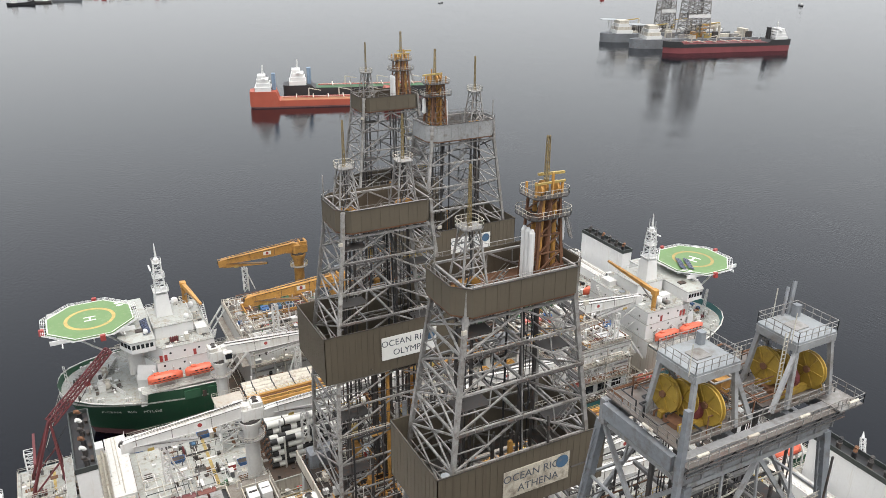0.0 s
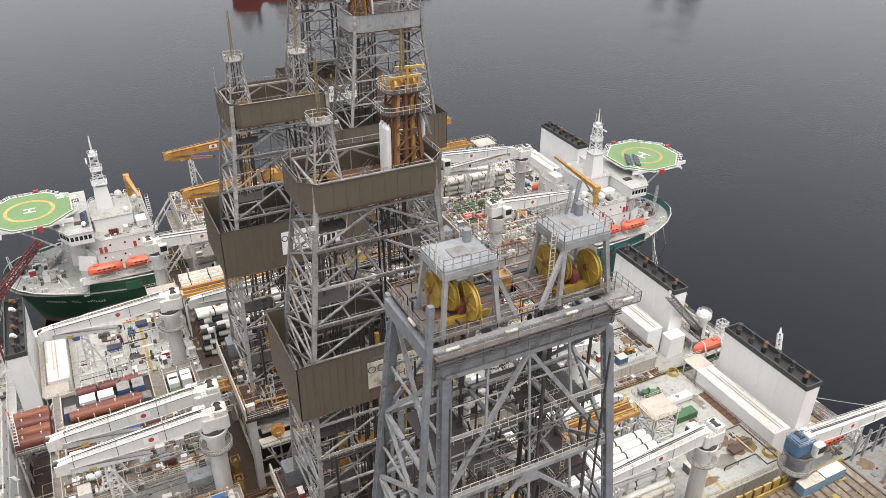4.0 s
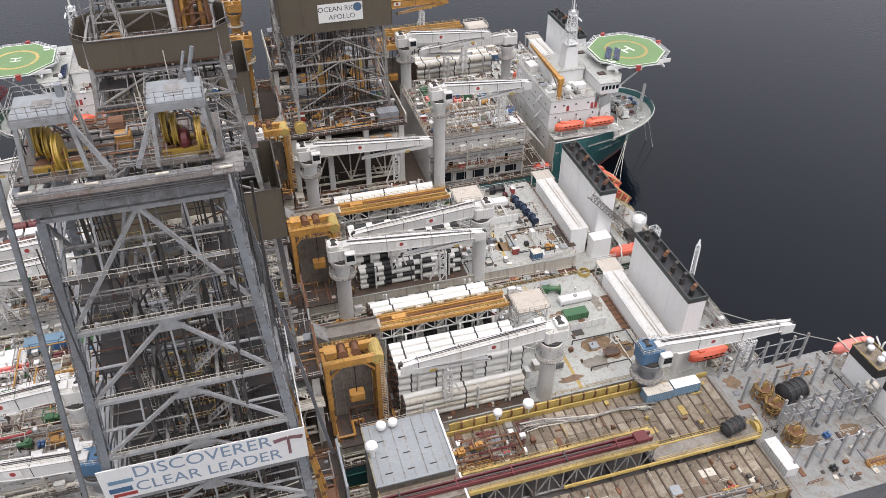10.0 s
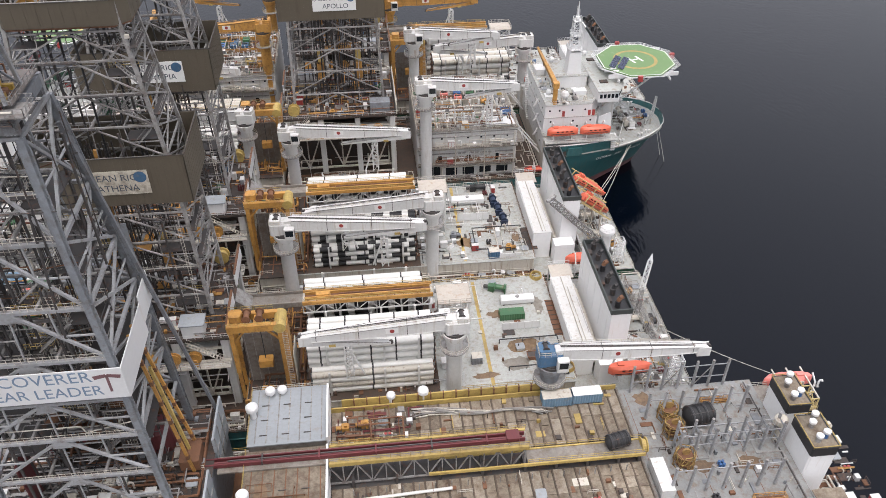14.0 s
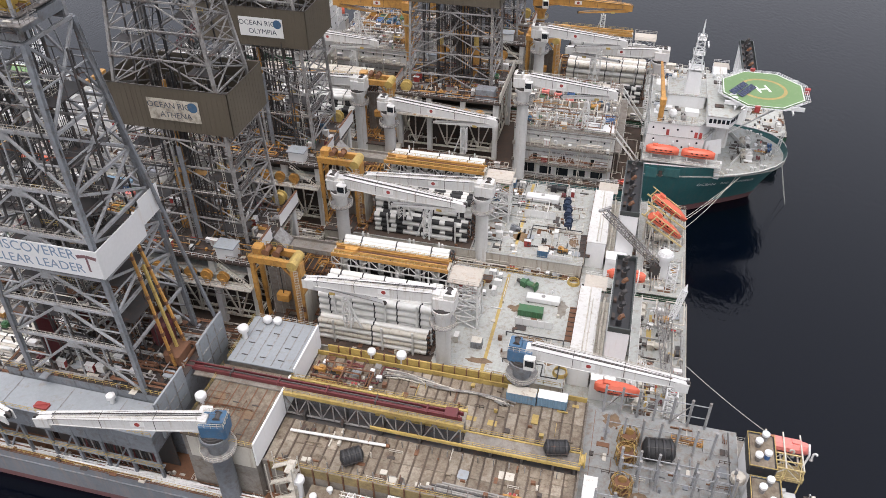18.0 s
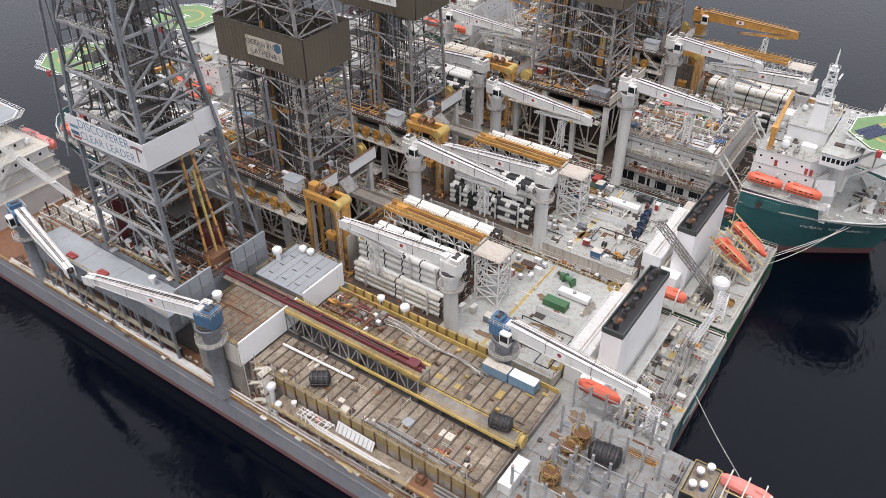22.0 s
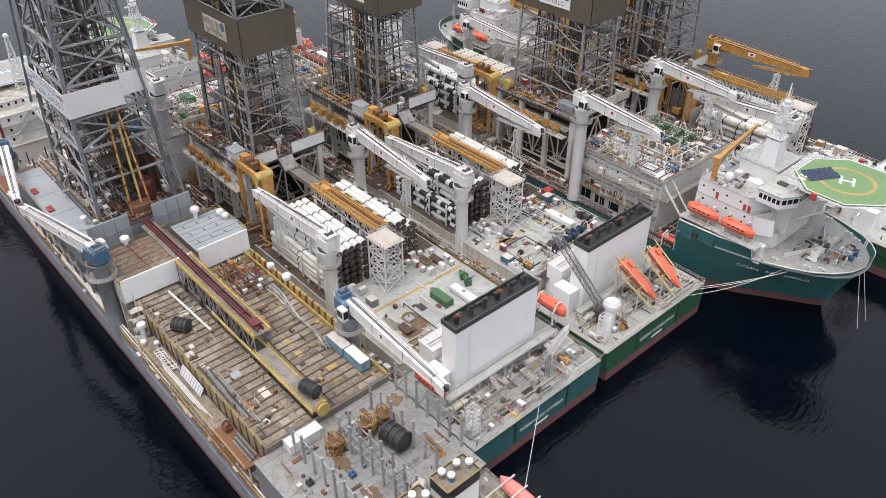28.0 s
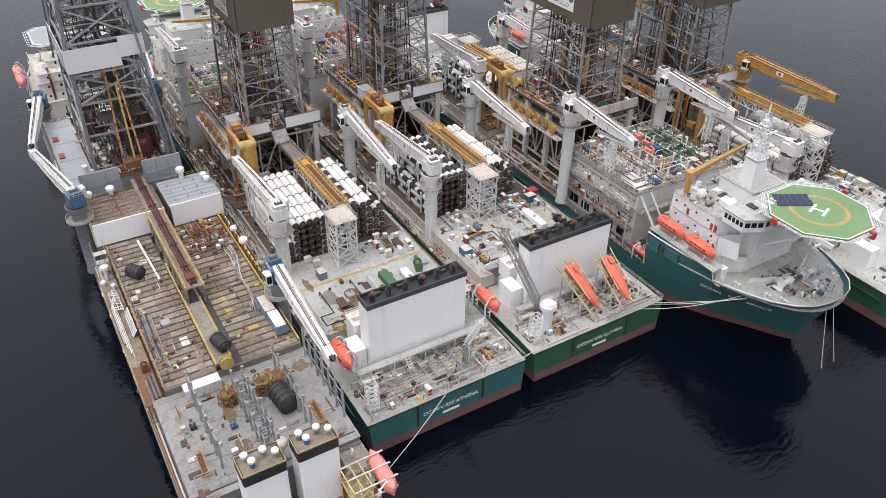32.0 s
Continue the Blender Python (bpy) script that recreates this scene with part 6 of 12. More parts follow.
def build_grey_hull():
    c = thing("drillship_hull", pose(0, AY, 0), "drillship with a blue-grey hull, red boot topping and rusty side deck", "ship", "moored drillships")
    xs = [-90, -89, -88, -85.5, -83, -79, -75, -70, -65, -60, -54, -46, -45.5, -38, -30, -15, 0, 20, 40, 60, 80, 100, 120, 140, 160, 168]

    def strip(lo, hi):
        g = Geo()
        for s in (-1, 1):
            rings = [[(x, s * a_half(x, lo(x) + (hi(x) - lo(x)) * k / 3), lo(x) + (hi(x) - lo(x)) * k / 3) for k in range(4)] for x in xs]
            g.loft(rings if s > 0 else rings[::-1], closed=False, caps=False)
        k = len(g.v)
        x = 168
        g.v += [(x, -a_half(x, lo(x)), lo(x)), (x, a_half(x, lo(x)), lo(x)), (x, a_half(x, hi(x)), hi(x)), (x, -a_half(x, hi(x)), hi(x))]
        g.f.append((k, k + 1, k + 2, k + 3))
        return g
    part("hull", strip(lambda x: 1.6, a_sheer), HULLGREY, c)
    part("bottom_paint", strip(lambda x: -1.0, lambda x: 1.6), BOOT, c, "faded red boot topping")
    dx = [x for x in xs if x > -45.6]
    part("side_deck", Geo().prism([(x, -a_half(x, 9.3)) for x in dx] + [(x, a_half(x, 9.3)) for x in dx[::-1]], 9.0, 9.3), RUSTY, c, "rust-stained main deck")
    fx = [x for x in xs if -89.5 < x < -45.6]
    part("forecastle_deck", Geo().prism([(x, -a_half(x, 15.4)) for x in fx] + [(x, a_half(x, 15.4)) for x in fx[::-1]], 15.0, 15.3), DECKGREY, c)
    part("break_bulkhead", Geo().box(-45.8, -45.5, -16.4, 16.4, 9.3, 16.4), CREAM, c)
    for s in (-1, 1):
        part("bulwark_cap", Geo().line([(x, s * a_half(x, a_sheer(x)), a_sheer(x)) for x in fx], 0.2, 6), WHITE, c)
        part("side_rail", Geo().rail([(-44, s * 16.6, 9.3), (167.6, s * 16.6, 9.3)], step=2.0), YELLOW, c)
        part("rubbing_strake", Geo().box(-30, 166, min(s * 16.75, s * 17.0), max(s * 16.75, s * 17.0), 6.6, 7.0), HULLGREY, c)
        part("service_pipe", Geo().rod((-20, s * 16.0, 9.9), (150, s * 16.0, 9.9), 0.2, 8), WHITE, c)
        part("service_pipe", Geo().rod((0, s * 15.5, 9.8), (128, s * 15.5, 9.8), 0.14, 8), CREAM, c)
        part("service_pipe", Geo().rod((60, s * 16.3, 9.7), (128, s * 16.3, 9.7), 0.12, 8), RUSTY, c)
    return c


build_grey_hull()


def build_grey_house():
    c = thing("accommodation_block", pose(0, AY, 0), "cream-white accommodation block with rust streaks, lattice mast and radomes", "superstructure", "accommodation blocks")
    for i, (x0, x1, h, z0, z1) in enumerate(((-64, -36, 14.6, 9.3, 16.4), (-63, -37.6, 13.4, 16.4, 19.6), (-62, -38.0, 13.0, 19.6, 22.8), (-60, -38.4, 12.6, 22.8, 26.0), (-57, -43, 8.6, 26.0, 28.8))):
        t = part("tier", Geo().cbox(x0, x1, -h, h, z0, z1, 0.6), WHITE if i % 2 == 0 else CLEANWHITE, c)
        part("deck_edge", Geo().box(x0 - 0.6, x1 + 0.25, -h - 0.6, h + 0.6, z1 - 0.12, z1 + 0.06), CREAM, c)
        part("handrail", Geo().rail([(x0 - 0.5, -h - 0.5, z1), (x1 + 0.2, -h - 0.5, z1), (x1 + 0.2, h + 0.5, z1), (x0 - 0.5, h + 0.5, z1)], step=2.1), WHITE, c)
        for s in (-1, 1):
            for j in range(5):
                x = x0 + 2 + j * (x1 - x0 - 4) / 5.5
                part("window", Geo().box(x - 0.35, x + 0.35, s * h - 0.05, s * h + 0.05, z0 + 1.3, z0 + 2.2), GLASS, t)
        for j in range(6 if i > 2 else 2):
            y = -h + 3 + j * (2 * h - 6) / 5
            part("window", Geo().box(x1 - 0.05, x1 + 0.05, y - 0.35, y + 0.35, z0 + 1.3, z0 + 2.2), GLASS, t)
    part("mast", Geo().lattice((-49, 3.5, 28.8), (-49, 3.5, 46.5), 3.4, 10, 0.22, 0.9), CLEANWHITE, c, "white lattice mast")
    part("mast_radome", Geo().turned((-49, 3.5, 46.5), [(0.4, 0), (0.9, 0.6), (0.7, 1.3), (0.1, 1.7)], "z", 12), CLEANWHITE, c)
    for x, y, z, r in ((-52, -10.0, 26.0, 1.0), (-42.4, -9.6, 26.0, 0.9), (-43, 9.4, 26.0, 0.9), (-45, -6, 28.8, 0.8)):
        part("radome", Geo().turned((x, y, z), [(0.3, 0), (0.3, 1.0), (r * 0.8, 1.0), (r, 1 + r * 0.8), (r * 0.7, 1 + r * 1.6), (0.1, 1 + r * 1.95)], "z", 14), CLEANWHITE, c)
    for i in range(4):
        part("stair", Geo().stair((-37.2, -6 + i, 16.4 + i * 3.2), (-37.2, -2 + i, 19.6 + i * 3.2), 0.9), WHITE, c)
    part("vent_duct", Geo().line([(-37.4, -9, 16), (-37.4, -9, 24), (-40, -9, 27.5)], 0.4, 10), MAROON, c)
    part("boom_arm", Geo().lattice((-43, 2.0, 29.5), (-14, 3.0, 22.0), 1.3, 16, 0.16, 1.0), WHITE, c, "white lattice boom with red bands")
    for f in (0.25, 0.5, 0.75):
        part("boom_band", Geo().cbox(-43 + 29 * f - 0.3, -43 + 29 * f + 0.3, 2 + f - 0.7, 2 + f + 0.7, 29.5 - 7.5 * f - 0.7, 29.5 - 7.5 * f + 0.7, 0.05), WHITE, c)
    return c


build_grey_house()
hd = thing("helideck", pose(-62.5, AY + 2.6, 31.2), "grey helideck with cut corners, yellow circle and white edge lines", "helideck", "helidecks")
part("deck_plate", Geo().prism(octagon(10.4, 13.4, 3.4), -0.4, 0), DECKGREY, hd)
g = Geo()
for q in (0.95, 0.975):
    g.v += [(x * q, y * q, 0.012) for x, y in octagon(10.4, 13.4, 3.4)]
g.f += [(i, 8 + i, 8 + (i + 1) % 8, (i + 1) % 8) for i in range(8)]
part("edge_line", g, LETTER, hd)
g = Geo()
for rr in (5.6, 6.5):
    g.v += [(rr * math.cos(2 * math.pi * i / 48), rr * math.sin(2 * math.pi * i / 48), 0.012) for i in range(48)]
g.f += [(i, 48 + i, 48 + (i + 1) % 48, (i + 1) % 48) for i in range(48)]
part("aiming_circle", g, YELLOW, hd)
for a, e in ((-12.6, -6.6), (6.6, 12.6)):
    part("approach_line", Geo().box(-0.3, 0.3, a, e, 0.005, 0.015), YELLOW, hd)
part("landing_letter", Geo().box(-1.6, 1.6, -1.4, -0.9, 0.012, 0.02).box(-1.6, 1.6, 0.9, 1.4, 0.012, 0.02).box(-0.25, 0.25, -0.9, 0.9, 0.012, 0.02), LETTER, hd)
net = Geo()
rim = octagon(10.4, 13.4, 3.4)
for a, e in zip(rim, rim[1:] + rim[:1]):
    for f in (1.05, 1.1):
        net.bar((a[0] * f, a[1] * f, -0.1), (e[0] * f, e[1] * f, -0.1), 0.09)
    for j in range(8):
        p = Vector((*a, -0.3)).lerp(Vector((*e, -0.3)), j / 8)
        net.bar(p, (p.x * 1.1, p.y * 1.1, -0.1), 0.08)
part("safety_net", net, CLEANWHITE, hd)
for x, y in ((-7, -8), (7, -9), (7, 9), (-7, 8), (0, -9), (0, 9)):
    part("strut", Geo().rod((x, y, -0.4), (x * 0.7 + 3, y * 0.6, -8.4 if x > 0 else -15.9), 0.35, 8), WHITE, hd)
for u in (-58, -50):
    build_lifeboat(pose(u, AY - 17.9, 20.0), "faded orange-pink lifeboat in white davits", LIFEPINK)
    build_lifeboat(pose(u, AY + 17.9, 20.0, 0, 0, 180), "faded orange-pink lifeboat in white davits", LIFEPINK)

# drill floor with its grey screens and the hatch-roofed house before it
dfl = deckhouse("drill_floor", pose(0, AY, 0), 12, 49.5, -8.6, 13.5, 9.3, 26.6, STEELBLUE, DECKDARK, "raised drill floor with blue-grey screens round it", "drill floor", rail=False)
for y0, y1 in ((-13.5, -3.2), (3.0, 13.5)):
    part("screen", Geo().box(49.5, 49.9, y0, y1, 20.5, 30.2), DECKGREY, dfl, "blue-grey wind screen with framed panels")
    for k in range(3):
        ya = y0 + 0.6 + k * (y1 - y0 - 1.2) / 3
        part("screen_frame", Geo().box(49.9, 50.05, ya, ya + 0.2, 21, 29.8).box(49.9, 50.05, ya + 0.2, ya + 2.6, 26.2, 26.4).box(49.9, 50.05, ya + 0.2, ya + 2.6, 23.2, 23.4), STEEL, dfl)
part("screen", Geo().box(12, 36, 13.3, 13.6, 26.6, 30.0), STEELBLUE, dfl)
part("floor_rail", Geo().rail([(12, -8.6, 26.8), (49, -8.6, 26.8)], step=1.8), YELLOW, dfl)
hh = deckhouse("hatch_house", pose(0, AY, 0), -1.0, 49.4, -16.4, -9.0, 19.2, 24.2, STEELBLUE, DECKGREY, "blue-grey deckhouse on open posts with red roof hatches", "deckhouse", rail=False)
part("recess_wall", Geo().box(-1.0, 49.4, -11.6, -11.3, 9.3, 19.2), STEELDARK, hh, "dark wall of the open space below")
for k in range(9):
    part("under_post", Geo().bar((0.0 + k * 6.1, -16.0, 9.3), (0.0 + k * 6.1, -16.0, 19.2), 0.55), STEELBLUE, hh)
for k in range(0, 8, 2):
    part("under_brace", Geo().bar((0.3 + k * 6.1, -16.0, 9.5), (5.9 + k * 6.1, -16.0, 19.0), 0.35), STEELBLUE, hh)
for k in range(26):
    x = 30 + k * 0.72
    part("hanging_hose", Geo().line([(x, -15.2 + 0.4 * (k % 3), 19.2), (x + 0.3, -15.0, 15.0), (x + 0.2 * (k % 4), -14.6, 10.5), (x + 1.2, -14.4, 9.5)], 0.14, 6), (STEELDARK, STEEL, MAROON)[k % 3] if k % 5 else BLACK, hh)
part("under_gallery", Geo().box(-1.0, 49.4, -16.3, -15.2, 14.2, 14.4), DECKGREY, hh)
part("under_gallery_rail", Geo().rail([(-1, -16.3, 14.4), (49.4, -16.3, 14.4)], step=1.8), YELLOW, hh)
part("roof_rail", Geo().rail([(-1, -16.4, 24.35), (49.4, -16.4, 24.35)], step=1.7), YELLOW, hh)
part("roof_rail", Geo().rail([(-1, -16.4, 24.35), (-1, -9, 24.35)], step=1.7), YELLOW, hh)
for x in (12.5, 24.5):
    part("hatch", Geo().cbox(x - 1.5, x + 1.5, -15.6, -14.0, 24.35, 24.8, 0.2), REDPAINT, hh, "red roof hatch")
    part("hatch_handle", Geo().bar((x - 1.2, -15.2, 24.9), (x + 1.2, -14.4, 24.9), 0.12), REDPAINT, hh)
for x in (4, 16, 28, 40):
    part("roof_seam", Geo().box(x - 0.06, x + 0.06, -16.2, -9.2, 24.35, 24.42), STEEL, hh)
part("vent_head", Geo().turned((37.5, -10.5, 24.3), [(0.5, 0), (0.5, 1.4), (0.9, 1.4), (0.9, 2.2), (0.3, 2.5)], "z", 12), CLEANWHITE, hh)
part("doorway", Geo().box(20, 21.2, -11.66, -11.6, 9.6, 11.7), GLASS, hh)


GINROOF = paint("pale_grey_roof_plating", (0.225, 0.24, 0.25), 0.5, 0.05, var=0.3, stain=(0.13, 0.11, 0.095), amount=0.35)
CROWNSTEEL = paint("grey_girder_paint", (0.235, 0.238, 0.245), 0.55, 0.05, var=0.4, stain=(0.09, 0.065, 0.05), amount=0.5)
CROWNFLOOR = paint("grey_brown_crown_plating", (0.13, 0.115, 0.105), 0.6, var=0.35, stain=(0.10, 0.05, 0.035), amount=0.4)


def build_grey_derrick():
    c = thing("drilling_derrick", pose(31.2, AY + 1.6, 26.6), "tall open grey derrick with white name banner and yellow sheaves", "derrick", "derricks")
    lev = [(0, 12.9, 10.0), (33, 11.7, 9.1), (55, 10.1, 7.4), (70, 9.2, 5.8)]
    build_tower(c, lev, [0, 11, 20, 28, 36, 45, 55.5, 70], STEELBLUE, PORTALGREY, 0.9, 0.42, skip={(0, 1), (0, 3), (1, 1)}, kind="mix")
    # outer ladders and cable ways beside the legs
    for sx in (-1, 1):
        for sy in (-1, 1):
            g = Geo()
            for k in range(45):
                z = 2 + k * 1.5
                hx, hy = tower_levels(lev, z)
                g.bar((sx * (hx + 0.7), sy * hy, z), (sx * (hx - 0.7), sy * hy, z), 0.2)
            for o in (-0.7, 0.7):
                for za, zb in ((2, 33), (33, 55), (55, 69)):
                    a, e = tower_levels(lev, za), tower_levels(lev, zb)
                    g.bar((sx * (a[0] + o), sy * a[1], za), (sx * (e[0] + o), sy * e[1], zb), 0.16)
            part("leg_flange", g, STEELBLUE, c)
    for z in (11, 20, 28, 36, 45, 55.5, 62):
        hx, hy = tower_levels(lev, z)
        part("platform", Geo().box(-hx, hx, -hy - 0.1, -hy + 0.7, z, z + 0.12), STEELDARK, c)
        part("platform_handrail", Geo().rail([(-hx, -hy - 0.1, z + 0.12), (hx, -hy - 0.1, z + 0.12)], step=1.0, w=0.055), CREAM, c)
        part("inner_girder", Geo().bar((-hx * 0.35, -hy, z), (-hx * 0.35, hy, z), 0.4), STEEL, c)
        part("inner_girder", Geo().bar((hx * 0.35, -hy, z), (hx * 0.35, hy, z), 0.4), STEEL, c)
        part("mid_girder", Geo().bar((-hx, 0, z), (hx, 0, z), 0.4), STEEL, c)
        if z < 60:
            part("service_deck", Geo().box(-hx * 0.9, -hx * 0.4, -hy * 0.6, hy * 0.6, z + 1.5, z + 1.7), STEELDARK, c)
            part("service_rail", Geo().rail([(-hx * 0.4, -hy * 0.6, z + 1.7), (-hx * 0.4, hy * 0.6, z + 1.7)], step=1.5), STEEL, c)
            part("service_deck", Geo().box(hx * 0.5, hx * 0.95, -hy * 0.6, hy * 0.6, z + 3.5, z + 3.7), STEELDARK, c)
            part("service_rail", Geo().rail([(hx * 0.5, -hy * 0.6, z + 3.7), (hx * 0.5, hy * 0.6, z + 3.7)], step=1.5), CREAM, c)
            part("stair", Geo().stair((hx * 0.1, -hy * 0.7, z), (hx * 0.6, -hy * 0.7, z + 5), 0.8), STEEL, c)
            part("stair", Geo().stair((-hx * 0.15, hy * 0.5, z), (-hx * 0.6, hy * 0.5, z + 5), 0.8), STEEL, c)
    rng = random.Random(77)
    for z in (11, 20, 28, 36, 45, 55.5):
        hx, hy = tower_levels(lev, z)
        for y in (-hy, hy):
            part("gusset", Geo().hexa([(-1.5, y - 0.3, z - 1.6), (1.5, y - 0.3, z - 1.6), (1.5, y + 0.3, z - 1.6), (-1.5, y + 0.3, z - 1.6), (-0.7, y - 0.3, z + 0.3), (0.7, y - 0.3, z + 0.3), (0.7, y + 0.3, z + 0.3), (-0.7, y + 0.3, z + 0.3)]), PORTALGREY, c)
        for k in range(5):
            x, y, h = rng.uniform(-0.75, 0.75) * hx, rng.uniform(-0.85, 0.5) * hy, z + rng.uniform(0.5, 6.5)
            w, d = rng.uniform(1.0, 2.4), rng.uniform(0.7, 1.4)
            part("work_platform", Geo().box(x - w, x + w, y - d, y + d, h, h + 0.08), STEELDARK, c)
            part("work_rail", Geo().rail([(x - w, y - d, h + 0.08), (x + w, y - d, h + 0.08), (x + w, y + d, h + 0.08), (x - w, y + d, h + 0.08)], step=0.8, w=0.05), (CREAM, YELLOW, STEEL, CREAM)[k % 4], c)
            part("platform_hanger", Geo().bar((x - w, y + d, h), (x - w, y + d, h + 3.4), 0.1), STEEL, c)
        for k in range(4):
            y, h = rng.uniform(-0.9, 0.9) * hy, z + rng.uniform(1.0, 7.0)
            part("cross_pipe", Geo().line([(-hx * 0.9, y, h), (rng.uniform(-0.2, 0.3) * hx, y, h), (hx * 0.3, y, h + rng.uniform(-2, 2)), (hx * 0.9, y, h + 0.2)], 0.1, 6), (BLACK, STEEL, RUSTY, CREAM)[k], c)
        for k in range(3):
            x, y = rng.uniform(-0.85, 0.85) * hx, rng.uniform(-0.8, 0.8) * hy
            g = Geo().bar((x - 0.25, y, z - 7), (x - 0.25, y, z), 0.06).bar((x + 0.25, y, z - 7), (x + 0.25, y, z), 0.06)
            for q in range(14):
                g.bar((x - 0.25, y, z - 6.8 + q * 0.5), (x + 0.25, y, z - 6.8 + q * 0.5), 0.045)
            part("ladder", g, CREAM if k else STEEL, c)
        part("hose_festoon", Geo().line([(-hx * 0.5, -hy * 0.4, z + 5), (-hx * 0.42, -hy * 0.45, z + 1.2), (-hx * 0.3, -hy * 0.5, z), (-hx * 0.18, -hy * 0.45, z + 1.4), (-hx * 0.12, -hy * 0.4, z + 6)], 0.12, 6), BLACK, c)
    for x in (-5.5, 5.5):
        for a in (-1.5, 1.5):
            part("guide_rail", Geo().bar((x + a, 0.5, 0), (x + a, 0.5, 69), 0.4), STEELDARK, c)
        part("travelling_block", Geo().cbox(x - 0.9, x + 0.9, -0.4, 1.4, 22, 27, 0.3), STEELDARK, c)
        part("top_drive", Geo().cbox(x - 1.2, x + 1.2, -0.6, 1.6, 14, 20, 0.3), RUSTY, c)
        for a in (-0.4, 0.0, 0.4):
            part("drill_line", Geo().rod((x + a, 0.5, 27), (x + a, 0.5, 71), 0.07, 5), BLACK, c)
    for k in range(12):
        part("pipe_stand", Geo().rod((-2.5 + 0.45 * k, 5.2 + (k % 3) * 0.5, 0.3), (-2.5 + 0.45 * k, 5.0 + (k % 3) * 0.5, 38), 0.17, 6), RUSTY if k % 3 else STEELDARK, c)
    part("fingerboard", Geo().box(-4, 4, 3.0, 3.4, 36, 36.5).box(-4, 4, 7.0, 7.4, 36, 36.5).box(-4, -3.6, 3.4, 7.0, 36, 36.5).box(3.6, 4, 3.4, 7.0, 36, 36.5), YELLOW, c)
    part("standpipe", Geo().line([(-8, -9.3, 0), (-8, -8.6, 35), (-5, -8.0, 38), (-5, -5.4, 62)], 0.25, 8), STEELDARK, c)
    part("standpipe", Geo().line([(6.5, -9.2, 0), (6.5, -8.5, 42), (7.4, -7.0, 60)], 0.2, 8), STEELDARK, c)
    for y, top in ((-2.6, -1.2), (2.6, 1.0)):
        part("v_door_guide", Geo().bar((15.4, y, 0.6), (11.6, top, 33), 0.42, 0.5), ORANGE, c, "orange inclined guide beam")
        for k in range(6):
            f = 0.12 + k * 0.14
            part("guide_roller", Geo().cbox(15.4 - 3.8 * f - 0.3, 15.4 - 3.8 * f + 0.3, y + (top - y) * f - 0.35, y + (top - y) * f + 0.35, 0.6 + 32.4 * f - 0.4, 0.6 + 32.4 * f + 0.4, 0.08), RUSTY, c)
    for y0, y1 in ((-7.6, -2.9), (2.9, 7.6)):
        part("back_wall", Geo().box(-10.0, -9.8, y0, y1, 0.2, 12.0), MAROON, c, "dark maroon wind wall inside the derrick")
    part("back_wall", Geo().box(-11.5, 9.5, 8.2, 8.4, 0.2, 11.0), RUSTY, c)
    part("v_door_post", Geo().bar((14.6, 0.6, 2.0), (12.4, 0.6, 24), 0.5), YELLOW, c)
    part("hang_off_winch", Geo().cbox(13.0, 16.5, -2.4, 2.4, 0.5, 3.0, 0.2), RUSTY, c)
    part("mud_bucket", Geo().turned((9.0, 4.5, 0.2), [(2.4, 0), (2.4, 5.0), (1.9, 6.0)], "z", 16), MAROON, c)
    # crown: girder ring, deck and the two portal frames
    z = 72.0
    for y in (-5.9, 4.4):
        part("crown_beam", Geo().bar((-10.6, y, z + 0.1), (9.6, y, z + 0.1), 0.8, 2.8), CROWNSTEEL, c)
        for k in range(9):
            part("web_stiffener", Geo().box(-10.4 + k * 2.45, -10.28 + k * 2.45, y - 0.56, y + 0.56, z - 1.3, z + 1.45), CROWNSTEEL, c)
    for x in (-10.6, -3.7, 3.7, 9.2):
        part("crown_cross_beam", Geo().bar((x, -5.4, z + 0.6), (x, 4.0, z + 0.6), 0.7, 1.6), STEELBLUE, c)
    part("crown_deck", Geo().box(-10.5, -1.3, -5.4, 4.2, z + 2.02, z + 2.2), CROWNFLOOR, c)
    part("crown_deck", Geo().box(1.3, 9.6, -5.4, 4.2, z + 2.02, z + 2.2), CROWNFLOOR, c)
    part("crown_walkway", Geo().box(-10.6, 9.6, -7.1, -6.4, z + 1.1, z + 1.22), CROWNFLOOR, c, "narrow brown walkway outside the crown girder")
    for q in range(3):
        part("cable_run", Geo().rod((-10.8, -7.2 - 0.04 * q, z + 0.9 - 0.24 * q), (9.5, -7.2 - 0.04 * q, z + 0.9 - 0.24 * q), 0.07, 5), BLACK if q % 2 else STEELDARK, c)
    for k in range(8):
        part("walkway_bracket", Geo().bar((-10.4 + 2.8 * k, -6.4, z - 0.2), (-10.4 + 2.8 * k, -7.1, z + 1.1), 0.14), STEELDARK, c)
    part("crown_rail", Geo().rail([(-10.6, -7.1, z + 1.22), (9.6, -7.1, z + 1.22)], step=1.2, w=0.06), STEEL, c)
    part("crown_rail", Geo().rail([(9.6, -5.6, z + 2.2), (9.6, 4.3, z + 2.2), (-10.6, 4.3, z + 2.2), (-10.6, -5.6, z + 2.2)], step=1.3, w=0.06), STEEL, c)
    part("crown_rail", Geo().rail([(-10.6, -5.7, z + 2.2), (9.6, -5.7, z + 2.2)], step=1.3, w=0.06), STEEL, c)
    side = part("side_balcony", Geo().box(8.2, 11.4, -7.6, -3.6, z + 1.4, z + 1.55), STEEL, c)
